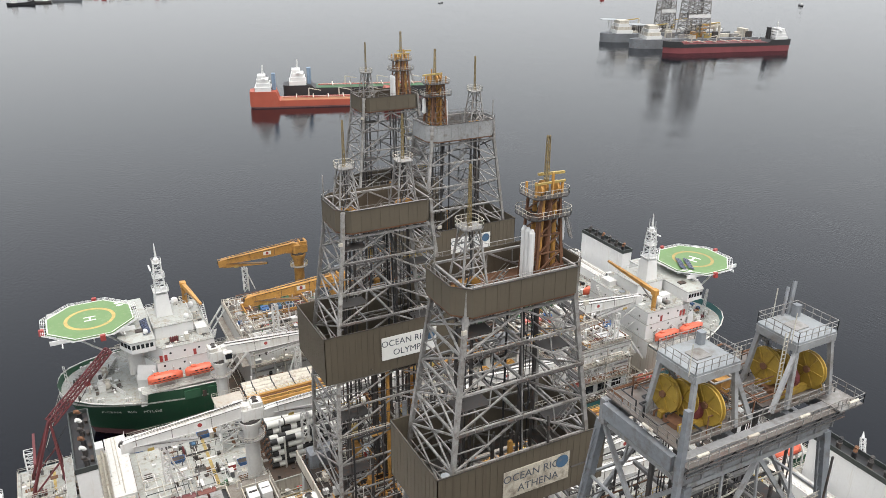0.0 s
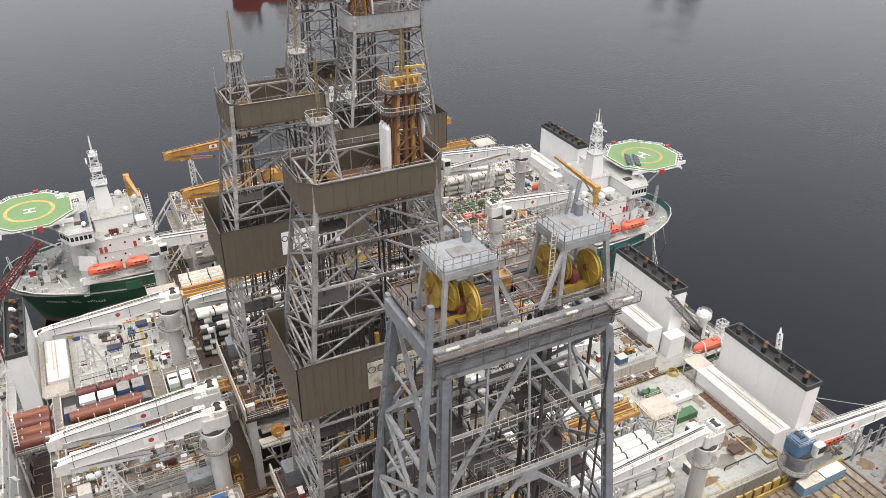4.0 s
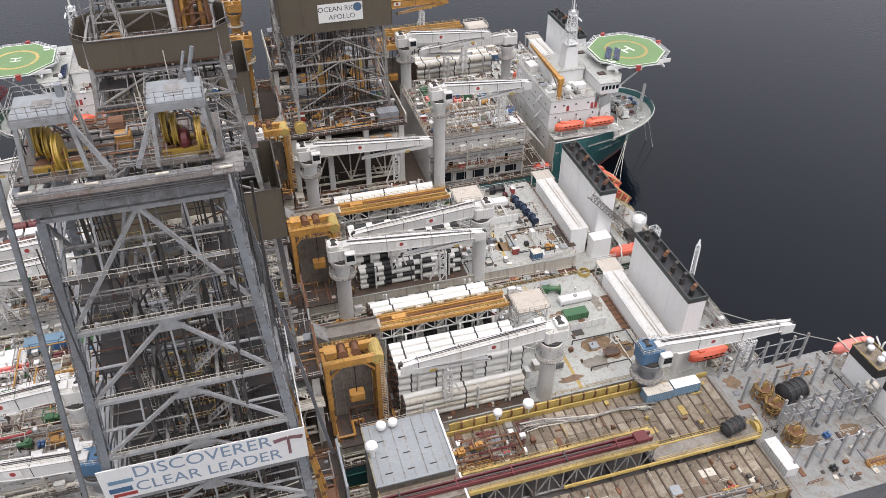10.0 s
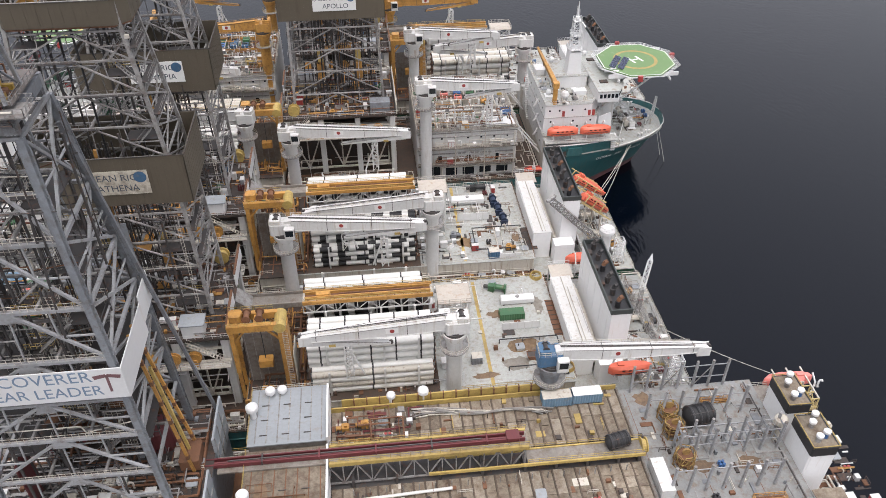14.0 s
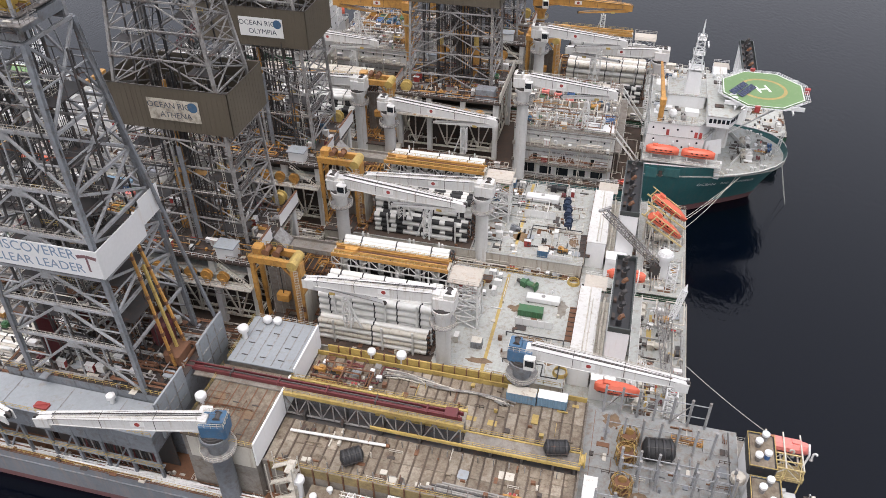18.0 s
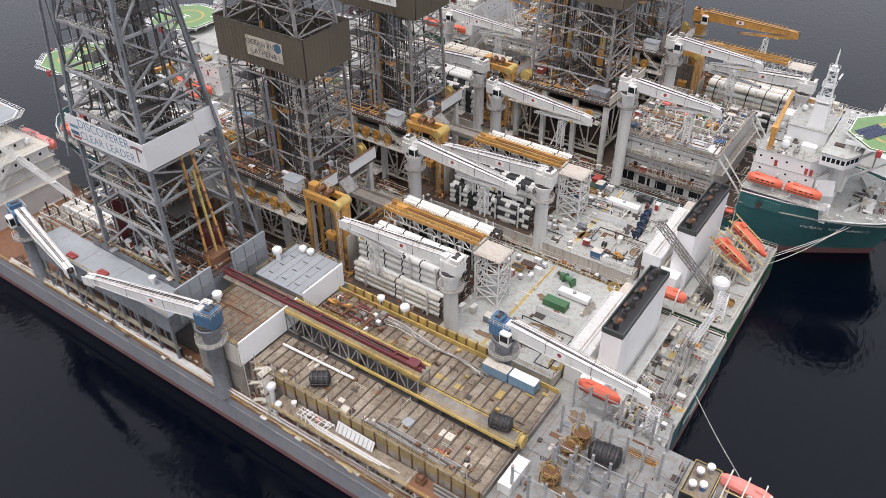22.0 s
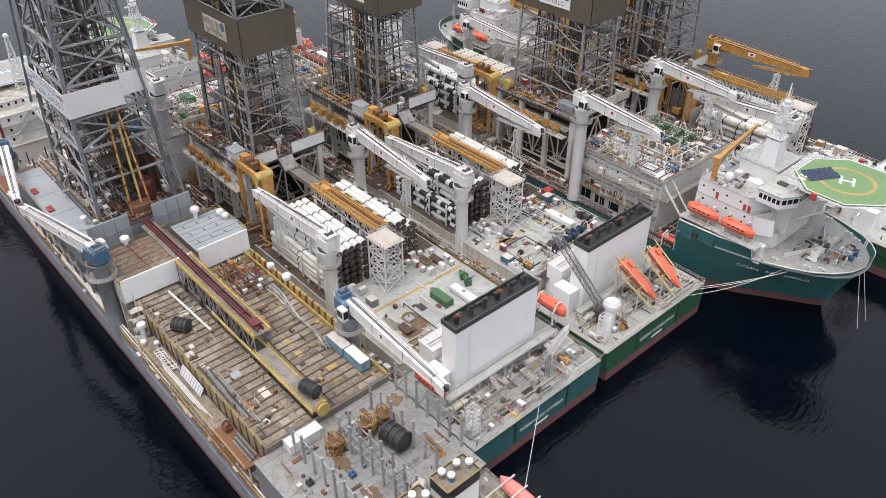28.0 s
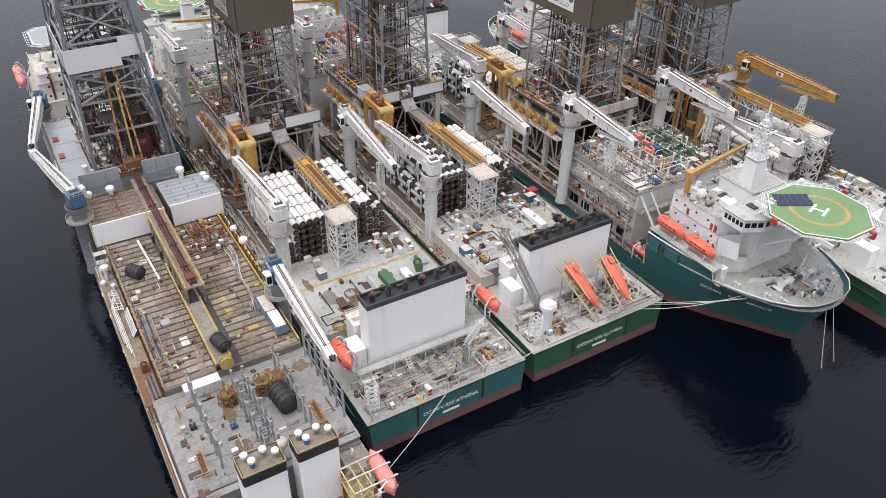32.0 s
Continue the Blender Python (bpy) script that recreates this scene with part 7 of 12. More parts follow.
    part("balcony_rail", Geo().rail([(8.2, -7.6, z + 1.55), (11.4, -7.6, z + 1.55), (11.4, -3.6, z + 1.55), (9.7, -3.6, z + 1.55)], step=1.0, w=0.06), STEEL, side)
    for x, y, yaw in ((-9.2, -7.25, 0), (-3.2, -7.25, 0), (3.4, -7.25, 0), (9.6, -7.75, 0), (-10.75, -2.0, 1)):
        part("tube_lamp", Geo().rod((x - 0.65 * (1 - yaw), y - 0.65 * yaw, z + 2.35), (x + 0.65 * (1 - yaw), y + 0.65 * yaw, z + 2.35), 0.15, 8), CREAM, c)
    for s in (-1, 1):
        x0, yc = (-6.3, -2.6) if s < 0 else (6.0, -2.8)
        for a in (-1, 1):
            for e in (-1, 1):
                part("portal_post", Geo().bar((x0 + a * 2.9, yc + e * 2.7, z + 2.2), (x0 + a * 2.35, yc + e * 2.1, z + 8.3), 0.42), PORTALGREY, c)
        part("portal_brace", Geo().bar((x0 - 3.4 * s - 1.5 * s, yc - 2.6, z + 2.3), (x0 - 2.3 * s, yc - 2.1, z + 8.0), 0.4), PORTALGREY, c)
        part("portal_brace", Geo().bar((x0 + 2.8, yc + 2.7, z + 2.3), (x0 - 2.2, yc + 2.1, z + 7.8), 0.26), STEELBLUE, c)
        for w, d in (((-2.6, -2.3), (2.6, -2.3)), ((2.6, -2.3), (2.6, 2.3)), ((2.6, 2.3), (-2.6, 2.3)), ((-2.6, 2.3), (-2.6, -2.3))):
            part("roof_beam", Geo().bar((x0 + w[0], yc + w[1], z + 8.35), (x0 + d[0], yc + d[1], z + 8.35), 0.32, 0.75), PORTALGREY, c)
        part("gin_platform", Geo().cbox(x0 - 2.7, x0 + 2.7, yc - 2.4, yc + 2.4, z + 8.73, z + 8.95, 0.15), GINROOF, c)
        part("gin_rail", Geo().rail([(x0 + a, yc + e, z + 8.95) for a, e in ((-2.65, -2.35), (2.65, -2.35), (2.65, 2.35), (-2.65, 2.35), (-2.65, -2.35))], step=0.9, w=0.055), STEEL, c)
        part("gin_locker", Geo().cbox(x0 + 1.3, x0 + 2.0, yc + 1.2, yc + 1.9, z + 8.95, z + 10.2, 0.1), STEELBLUE, c)
        part("gin_hatch", Geo().cbox(x0 - 0.9, x0 + 0.9, yc - 0.7, yc + 0.9, z + 8.95, z + 9.06, 0.1), STEEL, c)
        part("hung_basket", Geo().rail([(x0 - 2.0, yc + 1.2, z + 6.6), (x0 + 0.6, yc + 1.2, z + 6.6), (x0 + 0.6, yc + 2.4, z + 6.6), (x0 - 2.0, yc + 2.4, z + 6.6), (x0 - 2.0, yc + 1.2, z + 6.6)], step=0.5, h=1.4, w=0.05), STEEL, c)
        for a, e, r, ax in ((-2.0, 1.2, 1.9, "x"), (-1.1, 0.4, 1.7, "x"), (1.3, -1.1, 1.8, "x")) if s > 0 else ((-1.9, 1.7, 1.8, "x"), (-0.9, 0.5, 1.7, "x"), (0.2, -1.4, 1.9, "x")):
            px, py, pz = x0 + a, yc + e, z + 4.5
            w = part("crown_sheave", Geo().turned((px, py, pz), [(r, 0), (r, 0.12), (r * 0.9, 0.18), (r * 0.9, 0.34), (r, 0.4), (r, 0.52)], ax, 28), SHEAVE, c, "large yellow crown sheave")
            hub = (lambda o, q, h: (px + o, py + q, pz + h)) if ax == "x" else (lambda o, q, h: (px + q, py + o, pz + h))
            part("sheave_hub", Geo().rod(hub(-0.25, 0, 0), hub(0.8, 0, 0), 0.34, 10), RUSTY, w)
            for k in range(6):
                t0 = k * math.pi / 3
                part("sheave_rib", Geo().bar(hub(-0.06, 0.4 * math.cos(t0), 0.4 * math.sin(t0)), hub(-0.06, r * 0.92 * math.cos(t0), r * 0.92 * math.sin(t0)), 0.12), SHEAVE, w)
            part("sheave_cheek", Geo().bar(hub(0.9, -r * 0.5, -2.1), hub(0.9, 0.0, 0.4), 0.12, 1.1), SHEAVE, w)
        for e in (-1.2, 1.4):
            part("sheave_cradle", Geo().bar((x0 - 2.4, yc + e, z + 2.6), (x0 + 2.6, yc + e, z + 2.6), 0.5, 0.7), SHEAVE, c)
        part("hose_coil", Geo().turned((x0 - 0.5, yc - 0.2, z + 3.6), [(0.9, 0), (1.15, 0.2), (1.15, 0.7), (0.9, 0.9)], "x", 14), MAROON, c, "coiled dark red hose")
        part("sheave_pedestal", Geo().cbox(x0 - 2.4, x0 + 2.2, yc - 0.9, yc + 1.1, z + 2.2, z + 2.7, 0.2), RUSTY, c)
        lx = x0 + (3.1 if s < 0 else -3.3)
        for o in (-0.25, 0.25):
            part("ladder_rail", Geo().bar((lx + o, yc - 1.6, z + 2.2), (lx + o, yc - 1.6, z + 9.9), 0.08), CREAM, c)
        g = Geo()
        for k in range(16):
            g.bar((lx - 0.25, yc - 1.6, z + 2.6 + 0.45 * k), (lx + 0.25, yc - 1.6, z + 2.6 + 0.45 * k), 0.05)
        part("ladder_rungs", g, CREAM, c)
    part("crown_drum", Geo().rod((-1.6, 2.4, z + 3.2), (-0.1, 2.4, z + 3.2), 1.0, 16), RUSTY, c, "rust-red cable drum")
    part("upright_pipe", Geo().rod((7.4, -0.6, z + 8.9), (8.4, 0.0, z + 12.0), 0.22, 8), STEELBLUE, c)
    part("upright_pipe", Geo().rod((6.6, -0.6, z + 8.9), (7.5, 0.0, z + 11.6), 0.16, 8), STEELBLUE, c)
    part("tool_box", Geo().cbox(-1.0, 0.6, -1.0, 0.6, z + 2.2, z + 3.6, 0.1), ORANGE, c)
    for x, y in ((2.9, -4.8), (5.6, -0.3), (-9.6, -4.8)):
        part("aerial", Geo().rod((x, y, z + 8.9), (x, y, z + 12), 0.05, 5), CREAM, c)
    # long side braces of the raker leg on the port side
    part("raker", Geo().bar((17.6, 11.4, 0.4), (9.4, 5.6, 66), 0.55), STEELBLUE, c, "long raking strut with bolted flanges")
    part("raker", Geo().bar((-15.6, -10.6, 24.0), (-11.0, -6.6, 79.0), 0.55), STEELBLUE, c)
    # banner round two sides
    ban = part("banner", Geo().box(-12.9, 12.9, -10.15, -10.0, 29.2, 35.2).box(12.75, 12.9, -10.0, 3.5, 29.0, 35.2).box(12.75, 12.9, 3.5, 9.9, 31.2, 36.6), CLEANWHITE, c, "white canvas banner with grey-blue lettering")
    letters("DISCOVERER", 3.0, LETTERBLUE, ban, pose(-0.2, -10.16, 33.75), 0.01)
    letters("CLEAR LEADER", 2.75, LETTERBLUE, ban, pose(0.2, -10.16, 30.9), 0.01)
    part("banner_mark", Geo().box(-12.2, -9.4, -10.2, -10.16, 30.6, 31.5), CRANEBLUE, ban, "blue and red chevron stripes")
    part("banner_mark", Geo().box(-11.9, -9.0, -10.2, -10.16, 29.7, 30.3), REDPAINT, ban)
    part("banner_bar", Geo().box(-12.0, -9.0, -10.2, -10.16, 32.3, 33.0), SKYBLUE, ban)
    part("banner_emblem", Geo().box(10.4, 10.8, -10.2, -10.16, 30.6, 34.0).hexa([(8.8, -10.2, 33.2), (10.5, -10.2, 33.6), (10.5, -10.16, 33.6), (8.8, -10.16, 33.2), (8.6, -10.2, 33.9), (10.5, -10.2, 34.2), (10.5, -10.16, 34.2), (8.6, -10.16, 33.9)])
         .hexa([(10.7, -10.2, 33.6), (12.4, -10.2, 33.2), (12.4, -10.16, 33.2), (10.7, -10.16, 33.6), (10.7, -10.2, 34.2), (12.6, -10.2, 33.9), (12.6, -10.16, 33.9), (10.7, -10.16, 34.2)]), paint("grey_red_emblem", (0.17, 0.09, 0.095), 0.5, var=0.05), ban, "grey and red winged emblem")
    return c


build_grey_derrick()

# hatch decks between drill floor and riser hold
for nm, y0, y1, mat, lab in (("port", -14.6, 3.4, TIMBER, "brown rust-stained hatch deck with low ribs and white end wall"), ("starboard", 5.0, 18.4, DECKGREY, "blue-grey hatch deck with low ribs and white end wall")):
    c = thing("hatch_deck", pose(0, AY, 0), lab, "deck")
    part("deck_block", Geo().box(55.0, 69.4, y0, min(y1, 16.4), 9.3, 25.0), DECKWORN, c)
    part("deck_top", Geo().box(54.8, 69.44, y0 - 0.2, y1 + 0.2, 25.0, 25.3), mat, c)
    part("end_wall", Geo().box(69.45, 69.8, y0, y1, 19.7, 26.0), CASINGWHITE, c, "white end wall with a few scuffs")
    part("side_wall", Geo().box(56, 69.4, y0 - 0.25 if y0 < 0 else y1, y0 if y0 < 0 else y1 + 0.25, 19.2, 25.0), CREAM, c)
    for i in range(7):
        x = 56.2 + i * 2.05
        part("deck_rib", Geo().box(x - 0.1, x + 0.1, y0 + 0.3, y1 - 0.3, 25.3, 25.38), RUSTY if y0 < 0 else STEEL, c)
    for k in range(9):
        part("lifting_bar", Geo().box(57.0 + (k % 3) * 4.1, 58.4 + (k % 3) * 4.1, y0 + 2.0 + (k // 3) * 3.6, y0 + 2.16 + (k // 3) * 3.6, 25.3, 25.44), STEELDARK, c)
    part("handrail", Geo().rail([(54.9, y0, 25.3), (54.9, y1, 25.3)], step=1.6), YELLOW, c)
    part("handrail", Geo().rail([(54.9, y0 if y0 < 0 else y1, 25.3), (69.6, y0 if y0 < 0 else y1, 25.3)], step=1.6), YELLOW if y0 < 0 else CREAM, c)


def mushroom(x, y, z, h, r, mat=CLEANWHITE):
    c = thing("mushroom_ventilator", pose(x, y, z), "white mushroom ventilator on a short pipe", "ventilator", "mushroom ventilators")
    part("stem", Geo().turned((0, 0, 0), [(r * 0.5, 0), (r * 0.5, h)], "z", 12), mat, c)
    part("cap", Geo().turned((0, 0, h), [(r, 0), (r * 1.04, 0.3), (r, r * 0.8), (r * 0.75, r * 1.05), (0.05, r * 1.15)], "z", 16), mat, c)


for x, y, z, h, r in ((55.6, -60.6, 25.3, 2.2, 1.15), (55.4, -79.3, 25.3, 1.5, 1.1), (58.5, -55.2, 25.3, 0.7, 0.95), (60.8, -55.0, 25.3, 0.7, 0.9), (78, -87.2, 9.3, 8.9, 1.1), (88.6, -54.6, 19.6, 2.0, 1.1), (82.0, -55.0, 19.6, 2.0, 0.9), (57.4, -84.9, 27.1, 0.8, 0.9),
                      (81.2, -88.6, 15.5, 0.7, 0.7), (83.8, -86.6, 15.5, 1.0, 0.6)):
    mushroom(x, y, z, h, r)

# ---- riser hold: planked deck between steel beams ----
rd = thing("riser_deck", pose(0, AY, 0), "planked riser deck of worn timber panels between dark steel beams", "deck")
part("hold_block", Geo().box(69.6, 128.6, -12.6, 16.4, 9.3, 19.0), STEELDARK, rd)
part("coaming", Geo().box(69.6, 128.6, -12.9, -12.6, 9.3, 19.6), DECKWORN, rd)
for i in range(20):
    part("coaming_rib", Geo().box(71 + i * 3.0, 71.25 + i * 3.0, -13.2, -12.9, 9.3, 19.9), RUSTY, rd)
    part("coaming_panel", Geo().box(71.35 + i * 3.0, min(73.9 + i * 3.0, 128.5), -13.05, -12.905, 17.4, 19.7), DULLYELLOW, rd, "dull yellow coaming panel")
part("coaming", Geo().box(69.6, 128.6, 16.4, 16.7, 9.3, 20.3), YELLOW, rd)
part("end_coaming", Geo().box(128.6, 129.0, -12.9, 16.7, 9.3, 19.4), DECKWORN, rd)
bay = 2.18
plank_shapes = [mesh_of("plank", Geo().box(-bay / 2 + 0.19, bay / 2 - 0.19, -1.5 + 0.02, 1.5 - 0.02, 0, h), mt) for h, mt in ((0.24, TIMBER), (0.26, TIMBER), (0.25, paint("bleached_timber", (0.27, 0.235, 0.185), 0.8, var=0.4, stain=(0.11, 0.07, 0.042), amount=0.62, grain=2.5, bump=0.4)))]
beam_mesh = mesh_of("deck_beam", Geo().box(-0.15, 0.15, -4.6, 4.6, 0, 0.4), BEAM)
rng_deck = random.Random(5)
for i in range(27):
    x = 70.8 + i * bay
    for side, yc in ((0, -7.3), (1, 10.0)):
        wide = 5.4 if side == 0 else 6.3
        o = piece("deck_beam", beam_mesh, rd, Matrix.Translation((x + bay / 2, yc, 19.0)) @ Matrix.Diagonal((1, wide / 4.6, 1, 1)))
        k = 2
        for j in range(k):
            piece("plank", rng_deck.choice(plank_shapes), rd, Matrix.Translation((x, yc - wide + (j + 0.5) * 2 * wide / k, 19.0)) @ Matrix.Diagonal((1, 2 * wide / k / 3.0, 1, 1)))
post = mesh_of("stub_post", Geo().bar((0, 0, 0), (0, 0, 1.8), 0.16), STEEL)
for i in range(18):
    piece("stub_post", post, rd, Matrix.Translation((74 + i * 3.0, -3.6, 19.2)))
    piece("stub_post", post, rd, Matrix.Translation((74 + i * 3.0, -12.3, 20.3)))
# central yellow walkway and the maroon catwalk on its truss
cw = thing("catwalk_machine", pose(0, AY, 0), "maroon pipe catwalk on a yellow walkway and grey truss", "catwalk", "catwalk machines")
part("runway", Geo().box(50.2, 106.5, -0.9, 2.6, 25.42, 25.8), DECKWORN, cw)
for y in (-1.1, 2.8):
    part("runway_edge", Geo().box(70.0, 106.5, y - 0.25, y + 0.25, 25.2, 26.1), YELLOW, cw)
    part("runway_truss", Geo().truss((69.8, y, 20.0), (106, y, 20.0), 5.2, (0, 0, 1), 14, 0.3), STEEL, cw)
    part("runway_rail", Geo().rail([(70.2, y, 26.1), (106.5, y, 26.1)], step=1.8), YELLOW, cw)
for y in (0.2, 1.5):
    part("trough_wall", Geo().box(46.5, 106.0, y - 0.15, y + 0.12, 26.0, 26.9), MAROON, cw)
for y in (0.85,):
    part("pipe_trough", Geo().rod((47.5, y, 26.4), (105.5, y, 26.4), 0.26, 8), MAROON if y < 1 else RUSTY, cw)
for k in range(5):
    part("clamp", Geo().cbox(58 + k * 10.2, 58.3 + k * 10.2, -0.2, 1.9, 26.2, 27.0, 0.08), MAROON if k % 3 else STEELDARK, cw)
part("pusher", Geo().cbox(102.5, 105, -0.3, 1.9, 26.5, 27.3, 0.2), MAROON, cw)
part("tubular", Geo().rod((52, 0.85, 26.8), (98, 0.85, 26.8), 0.14, 8), STEELDARK, cw)
part("lower_walkway", Geo().box(106.5, 129.0, -1.9, 1.5, 21.2, 21.5), DECKWORN, cw)
for y in (-1.9, 1.5):
    part("walkway_edge", Geo().box(88, 129.0, y - 0.16, y + 0.16, 21.0, 21.7), YELLOW, cw)
    part("walkway_rail", Geo().rail([(106.5, y, 21.8), (129, y, 21.8)], step=2.0), YELLOW, cw)
for x in (74, 82, 90, 98, 106, 112, 118, 124, 128):
    part("support", Geo().box(x - 0.25, x + 0.25, -1.9, 1.5, 19.2, 21.2), STEELDARK, cw)
part("end_reel", Geo().turned((129.2, 0.2, 21.4), [(1.5, -0.6), (1.5, -0.4), (1.1, -0.3), (1.1, 0.3), (1.5, 0.4), (1.5, 0.6)], "x", 18), YELLOW, cw)
# starboard yellow bulwark with framed panels
bw = thing("yellow_bulwark", pose(0, AY, 0), "yellow steel bulwark with framed panels", "bulwark")
for i in range(16):
    x = 72 + i * 2.6
    part("bulwark_panel", Geo().box(x, x + 2.35, 17.2, 17.5, 19.2, 21.7), YELLOW, bw)
    part("bulwark_rib", Geo().box(x + 2.35, x + 2.6, 16.8, 17.6, 19.0, 21.9), RUSTY, bw)
part("port_rail", Geo().rail([(72, -12.8, 19.6), (128, -12.8, 19.6)], step=1.6), YELLOW, bw)


def fender(x, y, z, L, r, rz):
    c = thing("pneumatic_fender", pose(x, y, z, 0, 0, rz), "black rubber ship fender in a tyre net lying on deck", "fender", "loose fenders")
    part("fender_body", Geo().turned((-L / 2, 0, r), [(0.2, 0), (r * 0.7, 0.25), (r, 0.8), (r, L - 0.8), (r * 0.7, L - 0.25), (0.2, L)], "x", 18), RUBBER, c)
    for i in range(4):
        x0 = -L / 2 + L * (i + 0.7) / 4.4
        part("tyre", Geo().turned((x0 - 0.3, 0, r), [(r * 1.03, 0), (r * 1.12, 0.15), (r * 1.12, 0.45), (r * 1.03, 0.6)], "x", 18), BLACK, c)
    for k in range(6):
        a = k * math.pi / 3
        part("chain", Geo().rod((-L / 2 + 0.4, r * 1.12 * math.cos(a), r + r * 1.12 * math.sin(a)), (L / 2 - 0.4, r * 1.12 * math.cos(a), r + r * 1.12 * math.sin(a)), 0.07, 5), STEELDARK, c)


fender(86.6, -81.2, 19.3, 4.6, 1.5, 35)
fender(124.2, -71.6, 21.5, 5.0, 1.4, 12)
fender(143.2, -65.0, 17.76, 6.4, 2.1, 8)

build_container(pose(115.4, -58.4, 19.5), SKYBLUE, "pale blue container with a rust-stained white roof", top=CREAM)
build_container(pose(121.7, -58.2, 19.5), SKYBLUE, "pale blue container with a clean white roof", top=CLEANWHITE)
build_container(pose(131.2, -78.2, 17.76, 0, 0, 90), WHITE, "white deck container with a plain roof", size=(7.5, 2.6, 2.6))

RACKDECK = paint("rust_marked_grey_deck", (0.21, 0.215, 0.21), 0.6, var=0.25, stain=(0.15, 0.095, 0.055), amount=0.45)
# stern rack deck with rows of grey stanchions
sr = deckhouse("rack_deck", pose(0, AY, 0), 129.0, 158.2, -15.6, 16.9, 9.3, 17.6, STEELBLUE, RACKDECK, "blue-grey stern rack deck with worn paint", "deck", rail=False, ribs=False)
stan = mesh_of("stanchion", Geo().cbox(-0.24, 0.24, -0.24, 0.24, 0, 7.4, 0.06), PORTALGREY)
cap = mesh_of("stanchion_cap", Geo().turned((0, 0, 7.4), [(0.3, 0), (0.3, 0.25)], "z", 8), STEEL)
for y, x0, n0, ties in ((-8.5, 132.2, 7, (6.6,)), (-0.6, 136.2, 7, (3.2, 5.8)), (1.7, 136.2, 7, (3.2, 5.8)), (9.2, 133.0, 7, (5.4,)), (16.4, 132.0, 7, (3.0, 6.4))):
    for i in range(n0):
        o = piece("stanchion", stan, sr, Matrix.Translation((x0 + i * 3.35, y, 17.75)))
        piece("stanchion_cap", cap, o, Matrix())
    for z in ties:
        part("stanchion_tie", Geo().bar((x0, y, 17.75 + z), (x0 + (n0 - 1) * 3.35, y, 17.75 + z), 0.16), PORTALGREY, sr)
for i in range(7):
    for z in (19.6, 21.8, 24.0):
        part("rack_tie", Geo().bar((136.2 + i * 3.35, -0.6, z), (136.2 + i * 3.35, 1.7, z), 0.2), STEELBLUE, sr)
for i in range(0, 6, 2):
    part("rack_brace", Geo().bar((132.0 + i * 3.35, 16.4, 18.2), (132.0 + (i + 1) * 3.35, 16.4, 24.0), 0.14), STEEL, sr)
for k in range(9):
    x = 130.6 + k * 3.2
    part("deck_seam", Geo().box(x - 0.05, x + 0.05, -15.0, 16.2, 17.75, 17.77), RUSTY if k % 3 == 0 else STEEL, sr)
part("kerb", Geo().box(156.6, 156.8, -15, 16.5, 17.75, 17.95), STEELDARK, sr)


REELBROWN = paint("grimy_yellow_brown_paint", (0.27, 0.165, 0.055), 0.6, var=0.4, stain=(0.13, 0.075, 0.035), amount=0.5)


def reel_cage(x, y, z, seed):
    c = thing("cable_reel", pose(x, y, z), "grimy yellow-brown cable reel in a tangled braced cage", "reel", "cable reels")
    r = random.Random(seed)
    part("drum", Geo().turned((0, 0, 0.6), [(1.5, 0), (1.5, 0.15), (0.8, 0.2), (0.8, 2.0), (1.5, 2.1), (1.5, 2.25)], "z", 18), RUSTY, c)
    for i in range(8):
        a, e = i * math.pi / 4, (i + 1) * math.pi / 4
        part("cage_bar", Geo().bar((2.1 * math.cos(a), 2.1 * math.sin(a), 0), (1.9 * math.cos(a), 1.9 * math.sin(a), 3.4), 0.15), REELBROWN, c)
        part("cage_brace", Geo().bar((2.1 * math.cos(a), 2.1 * math.sin(a), 0.2), (1.9 * math.cos(e), 1.9 * math.sin(e), 3.3), 0.1), REELBROWN, c)
        for h in (0.1, 1.8, 3.35):
            part("cage_hoop", Geo().bar((2.0 * math.cos(a), 2.0 * math.sin(a), h), (2.0 * math.cos(e), 2.0 * math.sin(e), h), 0.12), REELBROWN, c)
        part("slack_cable", Geo().line([(1.9 * math.cos(a + q * 0.5) * r.uniform(0.7, 1.1), 1.9 * math.sin(a + q * 0.5) * r.uniform(0.7, 1.1), r.uniform(1.6, 3.9)) for q in range(5)], 0.08, 5), YELLOW if i % 3 else REELBROWN, c)
    part("sheave_head", Geo().turned((0, -0.2, 3.7), [(0.8, 0), (0.8, 0.4)], "y", 14), REELBROWN, c)


reel_cage(137.4, -63.2, 17.76, 1)
reel_cage(137.2, -67.4, 17.76, 2)
reel_cage(136.8, -74.6, 17.76, 3)

